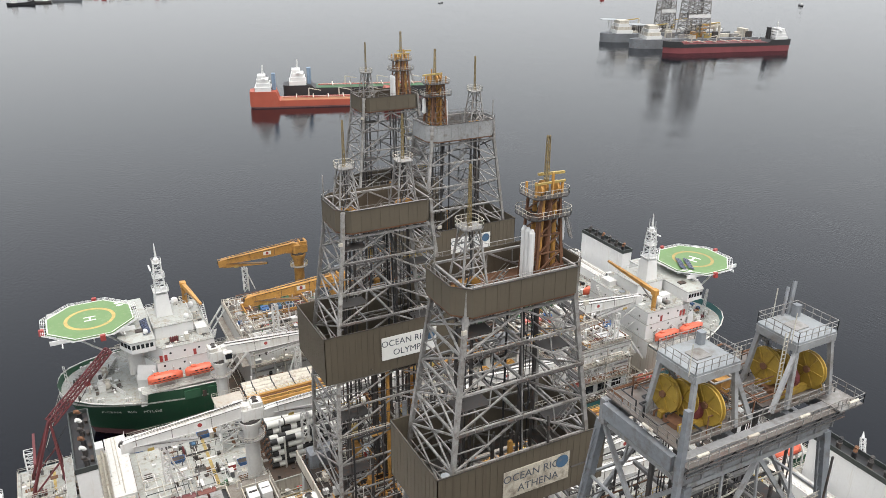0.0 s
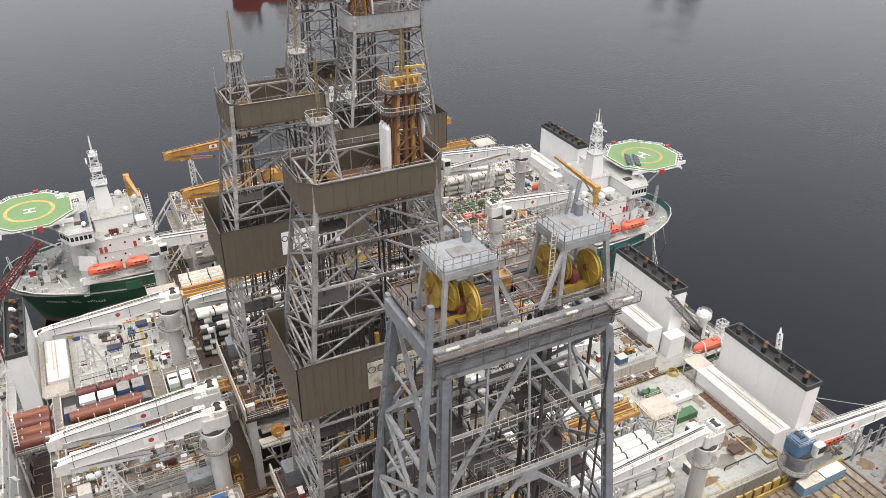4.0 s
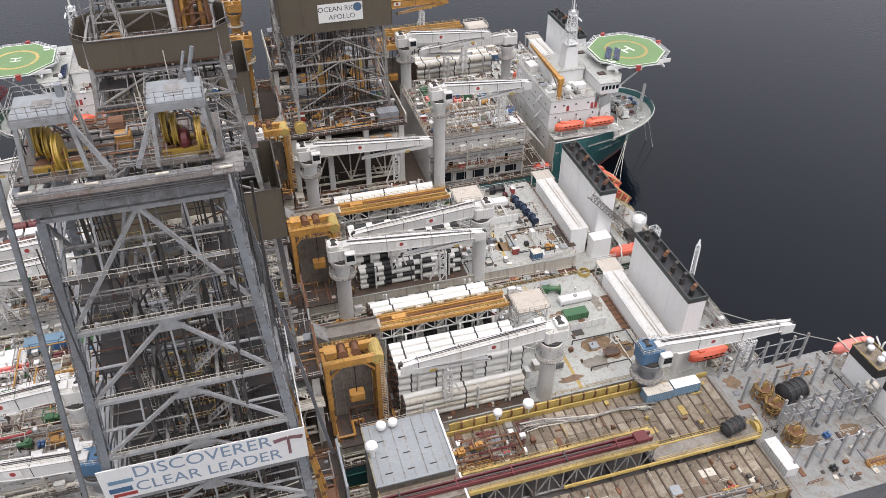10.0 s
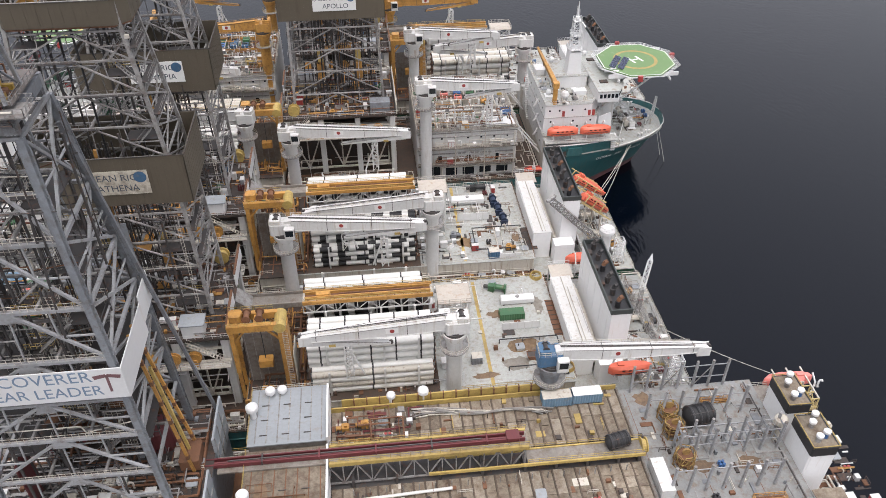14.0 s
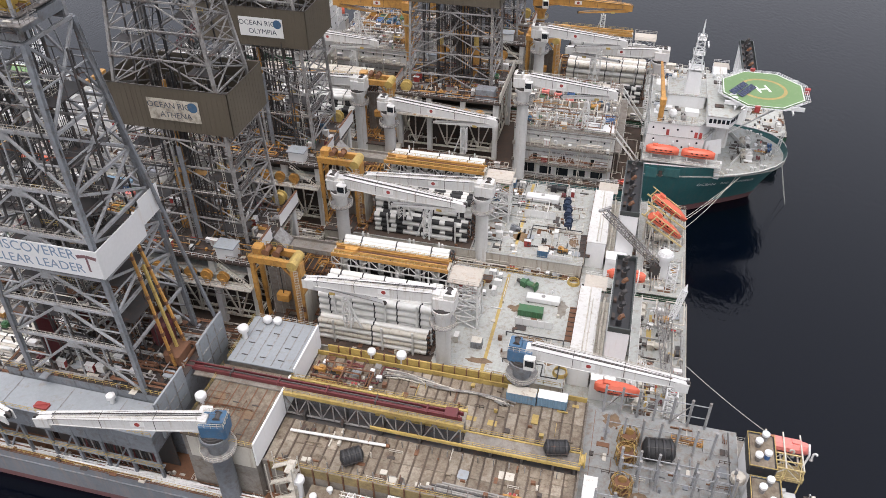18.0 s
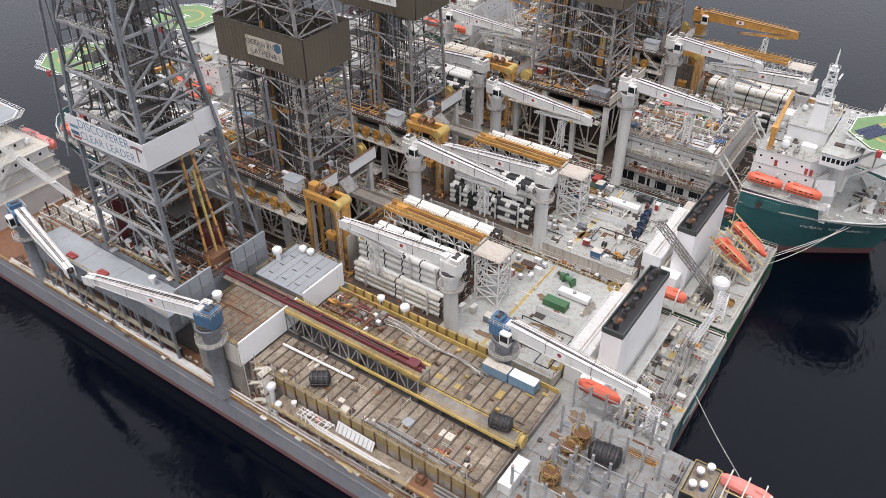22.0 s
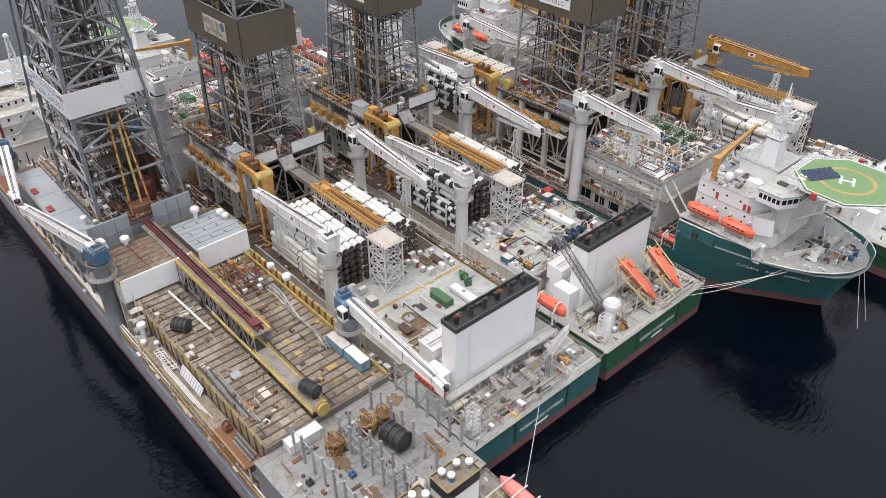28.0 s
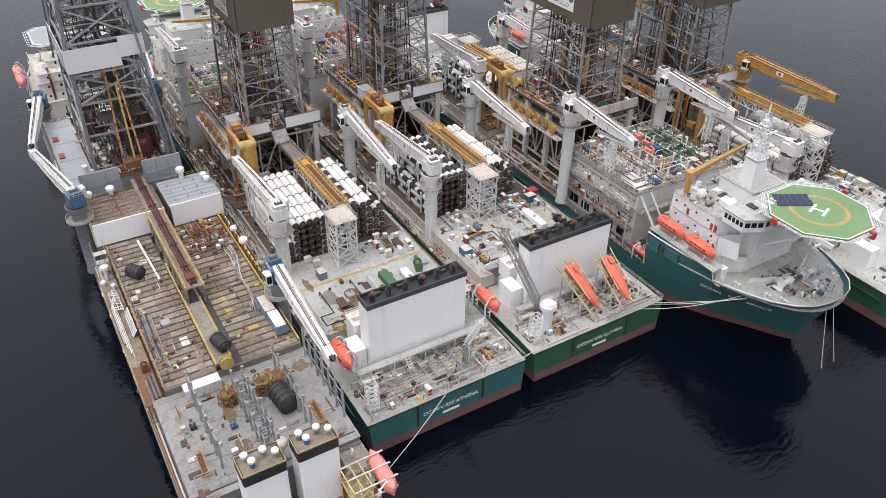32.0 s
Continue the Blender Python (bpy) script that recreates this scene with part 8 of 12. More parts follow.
# twin stern casings
for y0, y1, x0, x1, lab in ((-79.6, -71.7, 158.3, 163.4, "white exhaust casing with a black band and white vent caps"), (-69.4, -61.6, 158.4, 163.1, "white exhaust casing with a black band and white vent caps")):
    c = thing("funnel_casing", pose(0, 0, 0), lab, "funnel", "funnel casings")
    part("casing", Geo().cbox(x0, x1, y0, y1, 9.3, 23.4, 0.3), CASINGWHITE, c)
    part("black_band", Geo().cbox(x0 - 0.08, x1 + 0.08, y0 - 0.08, y1 + 0.08, 23.4, 25.6, 0.3), BLACK, c)
    part("top_tray", Geo().box(x0 + 0.3, x1 - 0.3, y0 + 0.3, y1 - 0.3, 25.6, 25.7), TIMBER, c)
    part("top_rim", Geo().rail([(x0, y0, 25.6), (x1, y0, 25.6), (x1, y1, 25.6), (x0, y1, 25.6), (x0, y0, 25.6)], h=0.35, step=3, w=0.14, rows=1), YELLOW, c)
    for i, (fx, fy) in enumerate(((0.3, 0.2), (0.65, 0.3), (0.35, 0.62), (0.62, 0.85))):
        p = part("vent_pipe", Geo().turned((x0 + fx * (x1 - x0), y0 + fy * (y1 - y0), 25.7), [(0.5, 0), (0.5, 1.3)], "z", 12), STEEL if i != 1 else BLUE, c)
        part("vent_cap", Geo().turned((x0 + fx * (x1 - x0), y0 + fy * (y1 - y0), 27.0), [(0.7, 0), (0.7, 0.5), (0.3, 0.8)], "z", 12), CLEANWHITE, p)
deckhouse("stern_deckhouse", pose(0, AY, 0), 158.6, 164.6, 12.0, 16.8, 9.3, 15.6, CREAM, DECKWORN, "low cream stern house beside the exhaust casing", "deckhouse")
for x0, x1, y0, y1, z1 in ((158.3, 163.8, -15.2, -11.2, 18.4), (155.0, 158.0, -15.6, -12.2, 17.0)):
    deckhouse("winch_house", pose(0, AY, 0), x0, x1, y0, y1, 9.3, z1, WHITE, TIMBER, "small white stern house with a rusty brown roof", "deckhouse", rail=False, ribs=False)
build_lifeboat(pose(167.2, -55.2, 15.4, 0, 0, 178), "faded pink-orange lifeboat in a cream davit frame", LIFEPINK, davit=False, length=10.5)
lf = thing("davit_frame", pose(0, 0, 0), "cream and yellow braced launching frame under the stern lifeboat", "davit")
part("frame_deck", Geo().box(163.6, 170.8, -62.4, -58.4, 14.6, 14.8), DULLYELLOW, lf)
for x in (164.0, 167.2, 170.4):
    for y in (-62.2, -58.6):
        part("frame_post", Geo().bar((x, y, 9.3 if x < 166.5 else 11.4), (x, y, 18.2), 0.24), PALEYELLOW, lf)
    part("frame_beam", Geo().bar((x, -62.2, 18.1), (x, -53.4, 18.3), 0.26), CREAM, lf)
    part("cradle_beam", Geo().bar((x, -58.6, 15.1), (x, -53.4, 15.1), 0.3), CREAM, lf)
    part("frame_brace", Geo().bar((x, -62.2, 14.8), (x, -58.6, 18.1), 0.14), PALEYELLOW, lf)
for y in (-62.2, -60.4, -58.6):
    part("frame_beam", Geo().bar((164.0, y, 18.1), (170.4, y, 18.1), 0.2), PALEYELLOW, lf)
    part("frame_brace", Geo().bar((164.0, y, 14.8), (167.2, y, 18.1), 0.13), CREAM, lf)
    part("frame_brace", Geo().bar((167.2, y, 18.1), (170.4, y, 14.8), 0.13), CREAM, lf)
part("frame_rail", Geo().rail([(163.8, -62.4, 14.8), (170.8, -62.4, 14.8), (170.8, -58.4, 14.8)], step=1.0), PALEYELLOW, lf)
part("davit_arm", Geo().line([(171.2, -58.4, 14.8), (171.8, -57.8, 18.0), (171.6, -56.2, 19.4)], 0.2, 7), CLEANWHITE, lf)
part("brace_to_casing", Geo().bar((163.1, -60.4, 10.6), (167.2, -60.4, 14.6), 0.3), CREAM, lf)
mushroom(156.9, -70.6, 9.3, 13.2, 1.35, CREAM)

build_crane(pose(63.6, -88.6, 9.3, 0, 0, 190), 23.0, 32.0, WHITE, "white box-boom crane on grey pedestal with blue machinery", 1.9, CRANEBLUE, False, STEELBLUE)
build_crane(pose(114.6, -54.6, 9.3, 0, 0, -1.2), 20.6, 31.5, WHITE, "white box-boom crane on grey pedestal with blue machinery", 1.9, CRANEBLUE, False, STEELBLUE)
build_crane(pose(-6.0, -87.5, 9.3, 0, 0, -12), 21.1, 30.0, WHITE, "white box-boom crane on grey pedestal with dark machinery", 1.9, CRANEBLUE, False, STEELBLUE)
build_crane(pose(10.0, -55.5, 9.3, 0, 0, 172), 25.6, 30.0, WHITE, "white box-boom crane on grey pedestal with blue machinery", 1.9, CRANEBLUE, False, STEELBLUE)
# forward pipe racks before the drill floor
fr = thing("pipe_rack", pose(0, AY, 0), "dark upright pipe racks with grey tubulars", "rack")
part("rack_floor", Geo().box(-22, 11, -8.5, 16.5, 9.3, 16.5), DECKWORN, fr)
for i in range(6):
    for j in range(5):
        part("rack_post", Geo().bar((-20 + i * 5.5, -7.5 + j * 5.5, 16.5), (-20 + i * 5.5, -7.5 + j * 5.5, 21), 0.35), STEELDARK, fr)
riser_stack(pose(-6, AY - 4.5, 16.5), 2, 6, 24, 0.35, [PIPEGREY, RUSTY], "low stack of grey and rusty drill pipe")
riser_stack(pose(-6, AY + 3.5, 16.5), 3, 5, 24, 0.45, [PIPEWHITE, CREAM], "low stack of white casing joints")
# stair tower at the port side of the crane
st = thing("stair_tower", pose(72.5, -87.2, 9.3), "cream zigzag stair tower with open landings", "stairs")
for k in range(5):
    part("stair", Geo().stair((0, -0.9 if k % 2 else 0.9, 2.6 * k), (4.0, -0.9 if k % 2 else 0.9, 2.6 * k + 2.6) if k % 2 == 0 else (-0.0 + 4.0, -0.9, 2.6 * k + 2.6), 0.9), CREAM, st)
    part("landing", Geo().box(3.6, 5.2, -1.5, 1.5, 2.6 * k + 2.5, 2.6 * k + 2.6), CREAM, st)
    part("landing_rail", Geo().rail([(5.2, -1.5, 2.6 * k + 2.6), (5.2, 1.5, 2.6 * k + 2.6)], step=1.0), CREAM, st)
for x in (0, 5.2):
    for y in (-1.5, 1.5):
        part("post", Geo().bar((x, y, 0), (x, y, 14.2), 0.16), CREAM, st)

# port side deck: raised walkway with white pipes, a ribbed ramp, tan and rusty landings
sd = thing("side_walkway", pose(0, AY, 2.6), "raised tan side walkway on cream posts with yellow rails", "walkway")
part("walk_deck", Geo().box(79.6, 104.9, -17.2, -13.25, 12.7, 12.9), TIMBER, sd)
part("landing", Geo().box(104.9, 114.6, -17.2, -13.25, 12.7, 12.95), TIMBER, sd, "tan worn landing plate")
part("landing", Geo().box(114.6, 127.6, -17.2, -13.25, 12.7, 12.92), RUSTY, sd, "rusted red-brown landing plate")
for x in (80, 86, 92, 98, 104.6, 110, 116, 122, 127.2):
    part("post", Geo().bar((x, -16.2, 6.7), (x, -16.2, 12.7), 0.26), CREAM, sd)
part("handrail", Geo().rail([(79.6, -17.1, 12.9), (127.6, -17.1, 12.9)], step=1.6), YELLOW, sd)
part("handrail", Geo().rail([(114.6, -17.0, 12.92), (114.6, -13.4, 12.92)], step=1.0), CREAM, sd)
sd = thing("pipe_bundle", pose(0, AY, 2.6), "bundle of long white pipes along the raised side walkway", "pipes", "pipe bundles")
for k in range(4):
    part("pipe", Geo().line([(86 + k * 1.2, -14.4 - 0.42 * k, 12.95), (88 + k * 1.2, -15.6 - 0.32 * k, 13.4 + 0.1 * (k % 2)), (112 - k * 2, -15.6 - 0.32 * k, 13.4 + 0.1 * (k % 2))], 0.12, 7), CLEANWHITE if k % 3 else CREAM, sd)
for x in (91, 96, 101, 106):
    part("trestle", Geo().box(x - 0.1, x + 0.1, -16.8, -15.3, 12.9, 13.25), RUSTY, sd)
pf = thing("pipe_rack", pose(0, AY, 2.6), "white open pipe hoops crowded on the side walkway", "rack")
for k in range(8):
    x = 86.2 + k * 1.15
    part("frame_hoop", Geo().line([(x, -16.2, 12.9), (x + 0.1, -16.1, 14.3 + 0.25 * (k % 3)), (x + 0.3, -14.2, 14.5 - 0.2 * (k % 2)), (x + 0.3, -14.1, 12.9)], 0.1, 6), CLEANWHITE if k % 4 else CREAM, pf)
for y, z in ((-16.1, 14.0), (-15.2, 14.5), (-14.3, 14.2)):
    part("frame_rail", Geo().rod((86, y, z), (94.6, y, z), 0.09, 6), CLEANWHITE, pf)
for k in range(3):
    part("frame_flange", Geo().turned((88 + 2.4 * k, -14.4, 13.2), [(0.1, 0), (0.5, 0), (0.5, 0.25), (0.22, 0.25), (0.22, 0.9)], "z", 12), LIFEPINK if k == 1 else CREAM, pf)
rp = thing("ribbed_ramp", pose(0, AY, 2.6), "worn white ribbed ramp panel leaning on the coaming", "panel")
part("ramp_sheet", Geo().hexa([(95, -14.5, 12.9), (104.4, -14.5, 12.9), (104.4, -14.38, 12.9), (95, -14.38, 12.9), (95, -13.4, 14.9), (104.4, -13.4, 14.6), (104.4, -13.28, 14.6), (95, -13.28, 14.9)]), WHITE, rp)
for k in range(9):
    x = 95.6 + k * 1.04
    part("rib", Geo().bar((x, -14.56, 12.95), (x, -13.44, 14.75 - 0.03 * k), 0.14), DECKGREY, rp)
sd = thing("pipe_bundle", pose(0, AY, 2.6), "stowed grey tubulars on the rusty landing", "pipes", "pipe bundles")
for k in range(5):
    part("pipe", Geo().rod((118.6 + k * 0.3, -13.7 - 0.4 * k, 13.12 + 0.06 * (k % 2)), (126 + k * 0.2, -13.7 - 0.4 * k, 13.12 + 0.06 * (k % 2)), 0.19, 8), STEELDARK if k % 2 else PIPEGREY, sd)
gb = thing("machine_box", pose(116.4, AY - 14.6, 15.52), "rust-brown winch box on the landing", "winch")
part("box_body", Geo().cbox(-0.9, 0.9, -0.8, 0.8, 0, 1.1, 0.12), RUSTY, gb)
part("box_drum", Geo().turned((-0.7, 0, 1.35), [(0.75, 0), (0.75, 0.12), (0.45, 0.15), (0.45, 1.2), (0.75, 1.23), (0.75, 1.35)], "x", 14), RUSTY, gb)
tg = thing("grey_tubulars", pose(0, AY, 0), "loose grey tubulars lying over the timber deck", "pipes", "pipe bundles")
for k in range(6):
    part("pipe", Geo().rod((100 + k * 0.9, -11.8 + 0.42 * k, 19.5 + 0.08 * (k % 2)), (118 + k * 0.9, -12.2 + 0.42 * k, 19.5 + 0.08 * (k % 2)), 0.2, 8), PIPEGREY if k % 3 else STEELDARK, tg)

hb = thing("hose_bundle", pose(0, AY, 0), "bundle of long grey hoses lying in waves over the timber deck", "hoses", "pipe bundles")
rng_hose = random.Random(31)
for k in range(11):
    y0, ph = 10.9 + 0.23 * k, rng_hose.uniform(-0.5, 0.5)
    amp = rng_hose.uniform(0.25, 0.6)
    pts = [(86.5 + rng_hose.uniform(-1.5, 1.5) + i * 1.9, y0 + 2.2 * (1 - i / 14) + amp * math.sin(i * 0.75 + ph) - 0.35 * (i / 14) * (k - 5), 19.55 + 0.13 * (k % 3) + 0.25 * max(0, math.sin(i * 0.9 + k))) for i in range(15)]
    part("hose", Geo().loft([[(px, py + 0.14 * math.cos(q * math.pi / 3), pz + 0.14 * math.sin(q * math.pi / 3)) for q in range(6)] for px, py, pz in pts]), PIPEGREY if k % 4 else CREAM, hb)

pl = thing("loose_pipe", pose(0, AY, 0), "long white pipe lying on the planked deck", "pipe")
part("pipe_body", Geo().rod((72.5, -5.2, 20.0), (92, -4.4, 20.0), 0.3, 10), PIPEWHITE, pl)
part("pipe_collar", Geo().turned((92, -4.4, 20.0), [(0.38, 0), (0.38, 0.7)], "x", 10), RUSTY, pl)

# ---- things that set the single ships apart ----


def free_fall_boat(x0, y0, z0, x1, y1, z1):
    """A free-fall lifeboat nose down on its pale yellow slipway."""
    d = Vector((x1 - x0, y1 - y0, z1 - z0))
    yaw, pit = math.degrees(math.atan2(d.y, d.x)), math.degrees(math.atan2(-d.z, math.hypot(d.x, d.y)))
    m = pose(x0, y0, z0, 0, 0, yaw) @ pose(0, 0, 0, 0, pit)
    L = d.length
    c = thing("free_fall_lifeboat", m, "bright orange free-fall lifeboat nose down on a pale yellow slipway", "lifeboat", "free-fall lifeboats")
    prof = [(0.0, 0.7), (0.06, 1.0), (0.35, 1.05), (0.7, 0.95), (0.9, 0.55), (1.0, 0.08)]
    part("boat_hull", Geo().loft([[(x * L, y * w * 1.5, z + (1 - w) * 0.5) for y, z in ((0, 0.1), (0.8, 0.5), (1.0, 1.3), (-1.0, 1.3), (-0.8, 0.5))] for x, w in prof]), LIFE, c)
    part("canopy", Geo().loft([[(x * L, y * w * 1.45, 1.3 + z * w) for y, z in ((1.0, 0), (0.9, 0.8), (0.45, 1.3), (-0.45, 1.3), (-0.9, 0.8), (-1.0, 0))] for x, w in prof]), LIFE, c)
    part("wheelhouse", Geo().cbox(L * 0.06, L * 0.2, -0.7, 0.7, 2.5, 3.3, 0.15), LIFE, c)
    part("grab_strip", Geo().box(0.4, L * 0.8, -1.62, -1.52, 1.25, 1.4), BLACK, c)
    for i in range(3):
        part("window", Geo().box(2 + i * 1.6, 2.8 + i * 1.6, -1.42, -1.36, 1.7, 2.0), GLASS, c)
    for y in (-1.9, 1.9):
        part("slipway_beam", Geo().bar((-1.0, y, -0.2), (L + 1.0, y, -0.2), 0.3, 0.4), PALEYELLOW, c)
        part("slipway_rail", Geo().bar((-1.5, y, 2.6), (L * 0.75, y, 2.2), 0.22), PALEYELLOW, c)
        for f in (0.0, 0.3, 0.6):
            part("slipway_post", Geo().bar((L * f, y, -0.2), (L * f, y, 2.5), 0.25), PALEYELLOW, c)
    for f in (0.05, 0.35, 0.65, 0.95):
        part("slipway_cross", Geo().bar((L * f, -1.9, -0.3), (L * f, 1.9, -0.3), 0.3), CREAM, c)
    inv = m.inverted()
    for f in (0.1, 0.7):
        for y in (-1.9, 1.9):
            top = m @ Vector((L * f, y, -0.4))
            part("support_leg", Geo().bar(inv @ top, inv @ Vector((top.x, top.y, 9.3)), 0.35), CREAM, c)
    return c


free_fall_boat(137.5, 10.2, 21.0, 146.6, 14.0, 12.6)
free_fall_boat(138.2, 22.0, 19.6, 148.0, 22.5, 12.8)
build_lifeboat(pose(133.8, -9.8, 15.6, 0, 0, 180), "bright orange enclosed lifeboat in a white davit beside the funnel", LIFE)
build_lifeboat(pose(134.4, -48.4, 15.6), "bright orange enclosed lifeboat in a white davit beside the funnel", LIFE)


def rescue_boat(m):
    c = thing("rescue_boat", m, "small red-orange rescue boat in a dark hull recess", "boat", "rescue boats")
    part("boat_hull", Geo().loft([[(x, y * w, z) for y, z in ((0, 0), (1.0, 0.5), (1.1, 1.0), (-1.1, 1.0), (-1.0, 0.5))] for x, w in ((-2.6, 0.6), (-2.2, 1.0), (1.0, 1.0), (2.2, 0.6), (2.9, 0.1))]), LIFE, c)
    part("gunwale_tube", Geo().line([(-2.4, -1.1, 1.1), (1.0, -1.1, 1.1), (2.8, 0, 1.25), (1.0, 1.1, 1.1), (-2.4, 1.1, 1.1)], 0.24, 8), REDPAINT, c)
    part("console", Geo().cbox(-0.5, 0.4, -0.4, 0.4, 0.9, 2.0, 0.1), WHITE, c)
    part("davit_arm", Geo().line([(0, 2.2, -1), (0, 2.2, 2.8), (0, 0, 3.4), (0, 0, 2.0)], 0.16, 8), WHITE, c)


rescue_boat(at(D_SHIP, -58.5, 19.6, 10.6))
rescue_boat(at(E_SHIP, -58.5, -19.6, 10.6, 180))

# lattice arms and masts at the sterns
c = thing("signal_mast", pose(145.2, -22.9, 9.3), "white perforated lattice mast leaning outward at the stern", "mast")
part("mast_foot", Geo().lattice((0, 0, 0), (0, 0, 7.4), 0.8, 5, 0.11, 0.8), STEEL, c)
part("mast_lattice", Geo().lattice((0, 0, 7.4), (1.9, 2.6, 14.2), 1.1, 6, 0.18, 1.0), CLEANWHITE, c)
part("mast_tip", Geo().rod((1.9, 2.6, 14.2), (2.2, 3.0, 15.8), 0.55, 4, 0.1), CLEANWHITE, c)
for x, y, lx, ly, rz in ((144.0, -38.0, 3.6, 0.9, 35), (148.4, -36.4, 3.0, 1.6, 10), (140.9, -21.4, 1.0, 4.4, 0), (145.6, -41.4, 1.0, 3.0, 60), (146.8, -27.5, 2.4, 0.8, -30)):
    c = thing("floor_mark", pose(x, y, 9.325, 0, 0, rz), "worn yellow paint patch on the stern deck plating", "marking", "deck markings")
    part("paint_patch", Geo().cbox(-lx / 2, lx / 2, -ly / 2, ly / 2, 0, 0.012, min(lx, ly) * 0.3), YELLOW, c)
c = thing("stowed_boom", pose(0, 0, 0), "grey lattice boom stowed athwart above the stern edge", "boom")
part("lattice", Geo().lattice((142.6, -16.0, 13.4), (145.0, -44.4, 13.4), 1.1, 20, 0.1, 1.0), STEEL, c)
for i in range(4):
    part("boom_wire", Geo().rod((143.5 + i * 0.35, -16.0, 13.2), (145.9 + i * 0.35, -44.4, 13.2), 0.06, 5), STEEL, c)
for y in (-19.0, -30.0, -41.0):
    part("boom_rest", Geo().bar((142.8 - (y + 16) * 0.085, y, 9.32), (142.8 - (y + 16) * 0.085, y, 12.9), 0.3), WHITE, c)
c = thing("derrick_boom", pose(0, 0, 0), "grey lattice boom stowed aslant over the stern deck", "boom")
part("boom_lattice", Geo().lattice((126.2, -1.0, 29.4), (141.2, 1.6, 13.2), 1.5, 14, 0.2), STEEL, c)
part("boom_tip", Geo().bar((125.0, -2.0, 29.8), (127.6, 0.4, 29.8), 0.7, 0.6), STEEL, c)
part("boom_foot", Geo().cbox(140.0, 142.6, 0.3, 3.0, 9.3, 13.2, 0.2), STEELDARK, c)
part("hoist_wire", Geo().rod((126.4, -1.0, 30.0), (130.4, 0.2, 26.6), 0.06, 5), BLACK, c)
c = thing("stern_pedestal", pose(143.3, 1.6, 9.32), "white stern pedestal with a drum head and ladder", "pedestal")
part("pedestal", Geo().turned((0, 0, 0), [(1.5, 0), (1.3, 0.8), (1.3, 6.0), (2.1, 6.6), (2.1, 7.6), (1.2, 8.4)], n=16), CLEANWHITE, c)
part("head_rail", Geo().rail([(2.0 * math.cos(a * math.pi / 4), 2.0 * math.sin(a * math.pi / 4), 7.6) for a in range(9)], step=1.0), WHITE, c)
part("ladder", Geo().bar((1.4, -0.25, 0), (1.4, -0.25, 7), 0.08), WHITE, c)
part("ladder", Geo().bar((1.4, 0.25, 0), (1.4, 0.25, 7), 0.08), WHITE, c)
c = thing("derrick_boom", pose(0, 0, 0), "dark red lattice boom rising from an A-frame at the stern", "boom")
part("boom_lattice", Geo().lattice((-34.0, 73, 27.5), (-17.8, 76, 42.5), 1.9, 12, 0.3, 1.4), MAROON, c)
for y in (69.0, 77.0):
    part("frame_leg", Geo().bar((-41.0, y, 9.3), (-34.0, 73, 28.5), 0.6), MAROON, c)
    part("frame_leg", Geo().bar((-33.0, y, 9.3), (-34.0, 73, 28.5), 0.5), MAROON, c)
    part("frame_brace", Geo().bar((-41.0, y, 9.6), (-33.5, y, 18), 0.35), MAROON, c)
part("frame_beam", Geo().bar((-38.6, 66.0, 21.0), (-38.6, 80.0, 21.0), 0.6), MAROON, c)
part("tie_wire", Geo().rod((-41, 73, 10), (-18, 76, 42.5), 0.07, 5), BLACK, c)


def framed_wall(x0, x1, y, z, h, label, mat=CLEANWHITE):
    """A free-standing row of white panels with posts, along x."""
    c = thing("panel_screen", pose(0, 0, 0), label, "screen", "panel screens")
    k = max(2, round((x1 - x0) / 1.6))
    for i in range(k):
        a, e = x0 + (x1 - x0) * i / k, x0 + (x1 - x0) * (i + 1) / k
        part("panel", Geo().box(a + 0.07, e - 0.07, y - 0.06, y + 0.06, z + 0.25, z + h), mat, c)
    for i in range(k + 1):
        a = x0 + (x1 - x0) * i / k
        part("post", Geo().box(a - 0.08, a + 0.08, y - 0.12, y + 0.12, z, z + h + 0.15), WHITE, c)


def slab_tank(x0, x1, y0, y1, z, h, label, mat=CLEANWHITE):
    c = thing("box_tank", pose(0, 0, 0), label, "tank", "box tanks")
    part("body", Geo().loft([[(x0, y0, z + 0.3), (x1, y0, z + 0.3), (x1, y1, z + 0.3), (x0, y1, z + 0.3)], [(x0, y0, z + h - 0.25), (x1, y0, z + h - 0.25), (x1, y1, z + h - 0.25), (x0, y1, z + h - 0.25)], [(x0 + 0.25, y0 + 0.25, z + h), (x1 - 0.25, y0 + 0.25, z + h), (x1 - 0.25, y1 - 0.25, z + h), (x0 + 0.25, y1 - 0.25, z + h)]]), mat, c)
    for x in (x0 + 0.6, x1 - 0.6):
        part("skid", Geo().box(x - 0.2, x + 0.2, y0 - 0.1, y1 + 0.1, z, z + 0.3), STEELDARK, c)
    part("manhole", Geo().turned(((x0 + x1) / 2, (y0 + y1) / 2, z + h), [(0.5, 0), (0.5, 0.2), (0.4, 0.26)], n=12), STEEL, c)


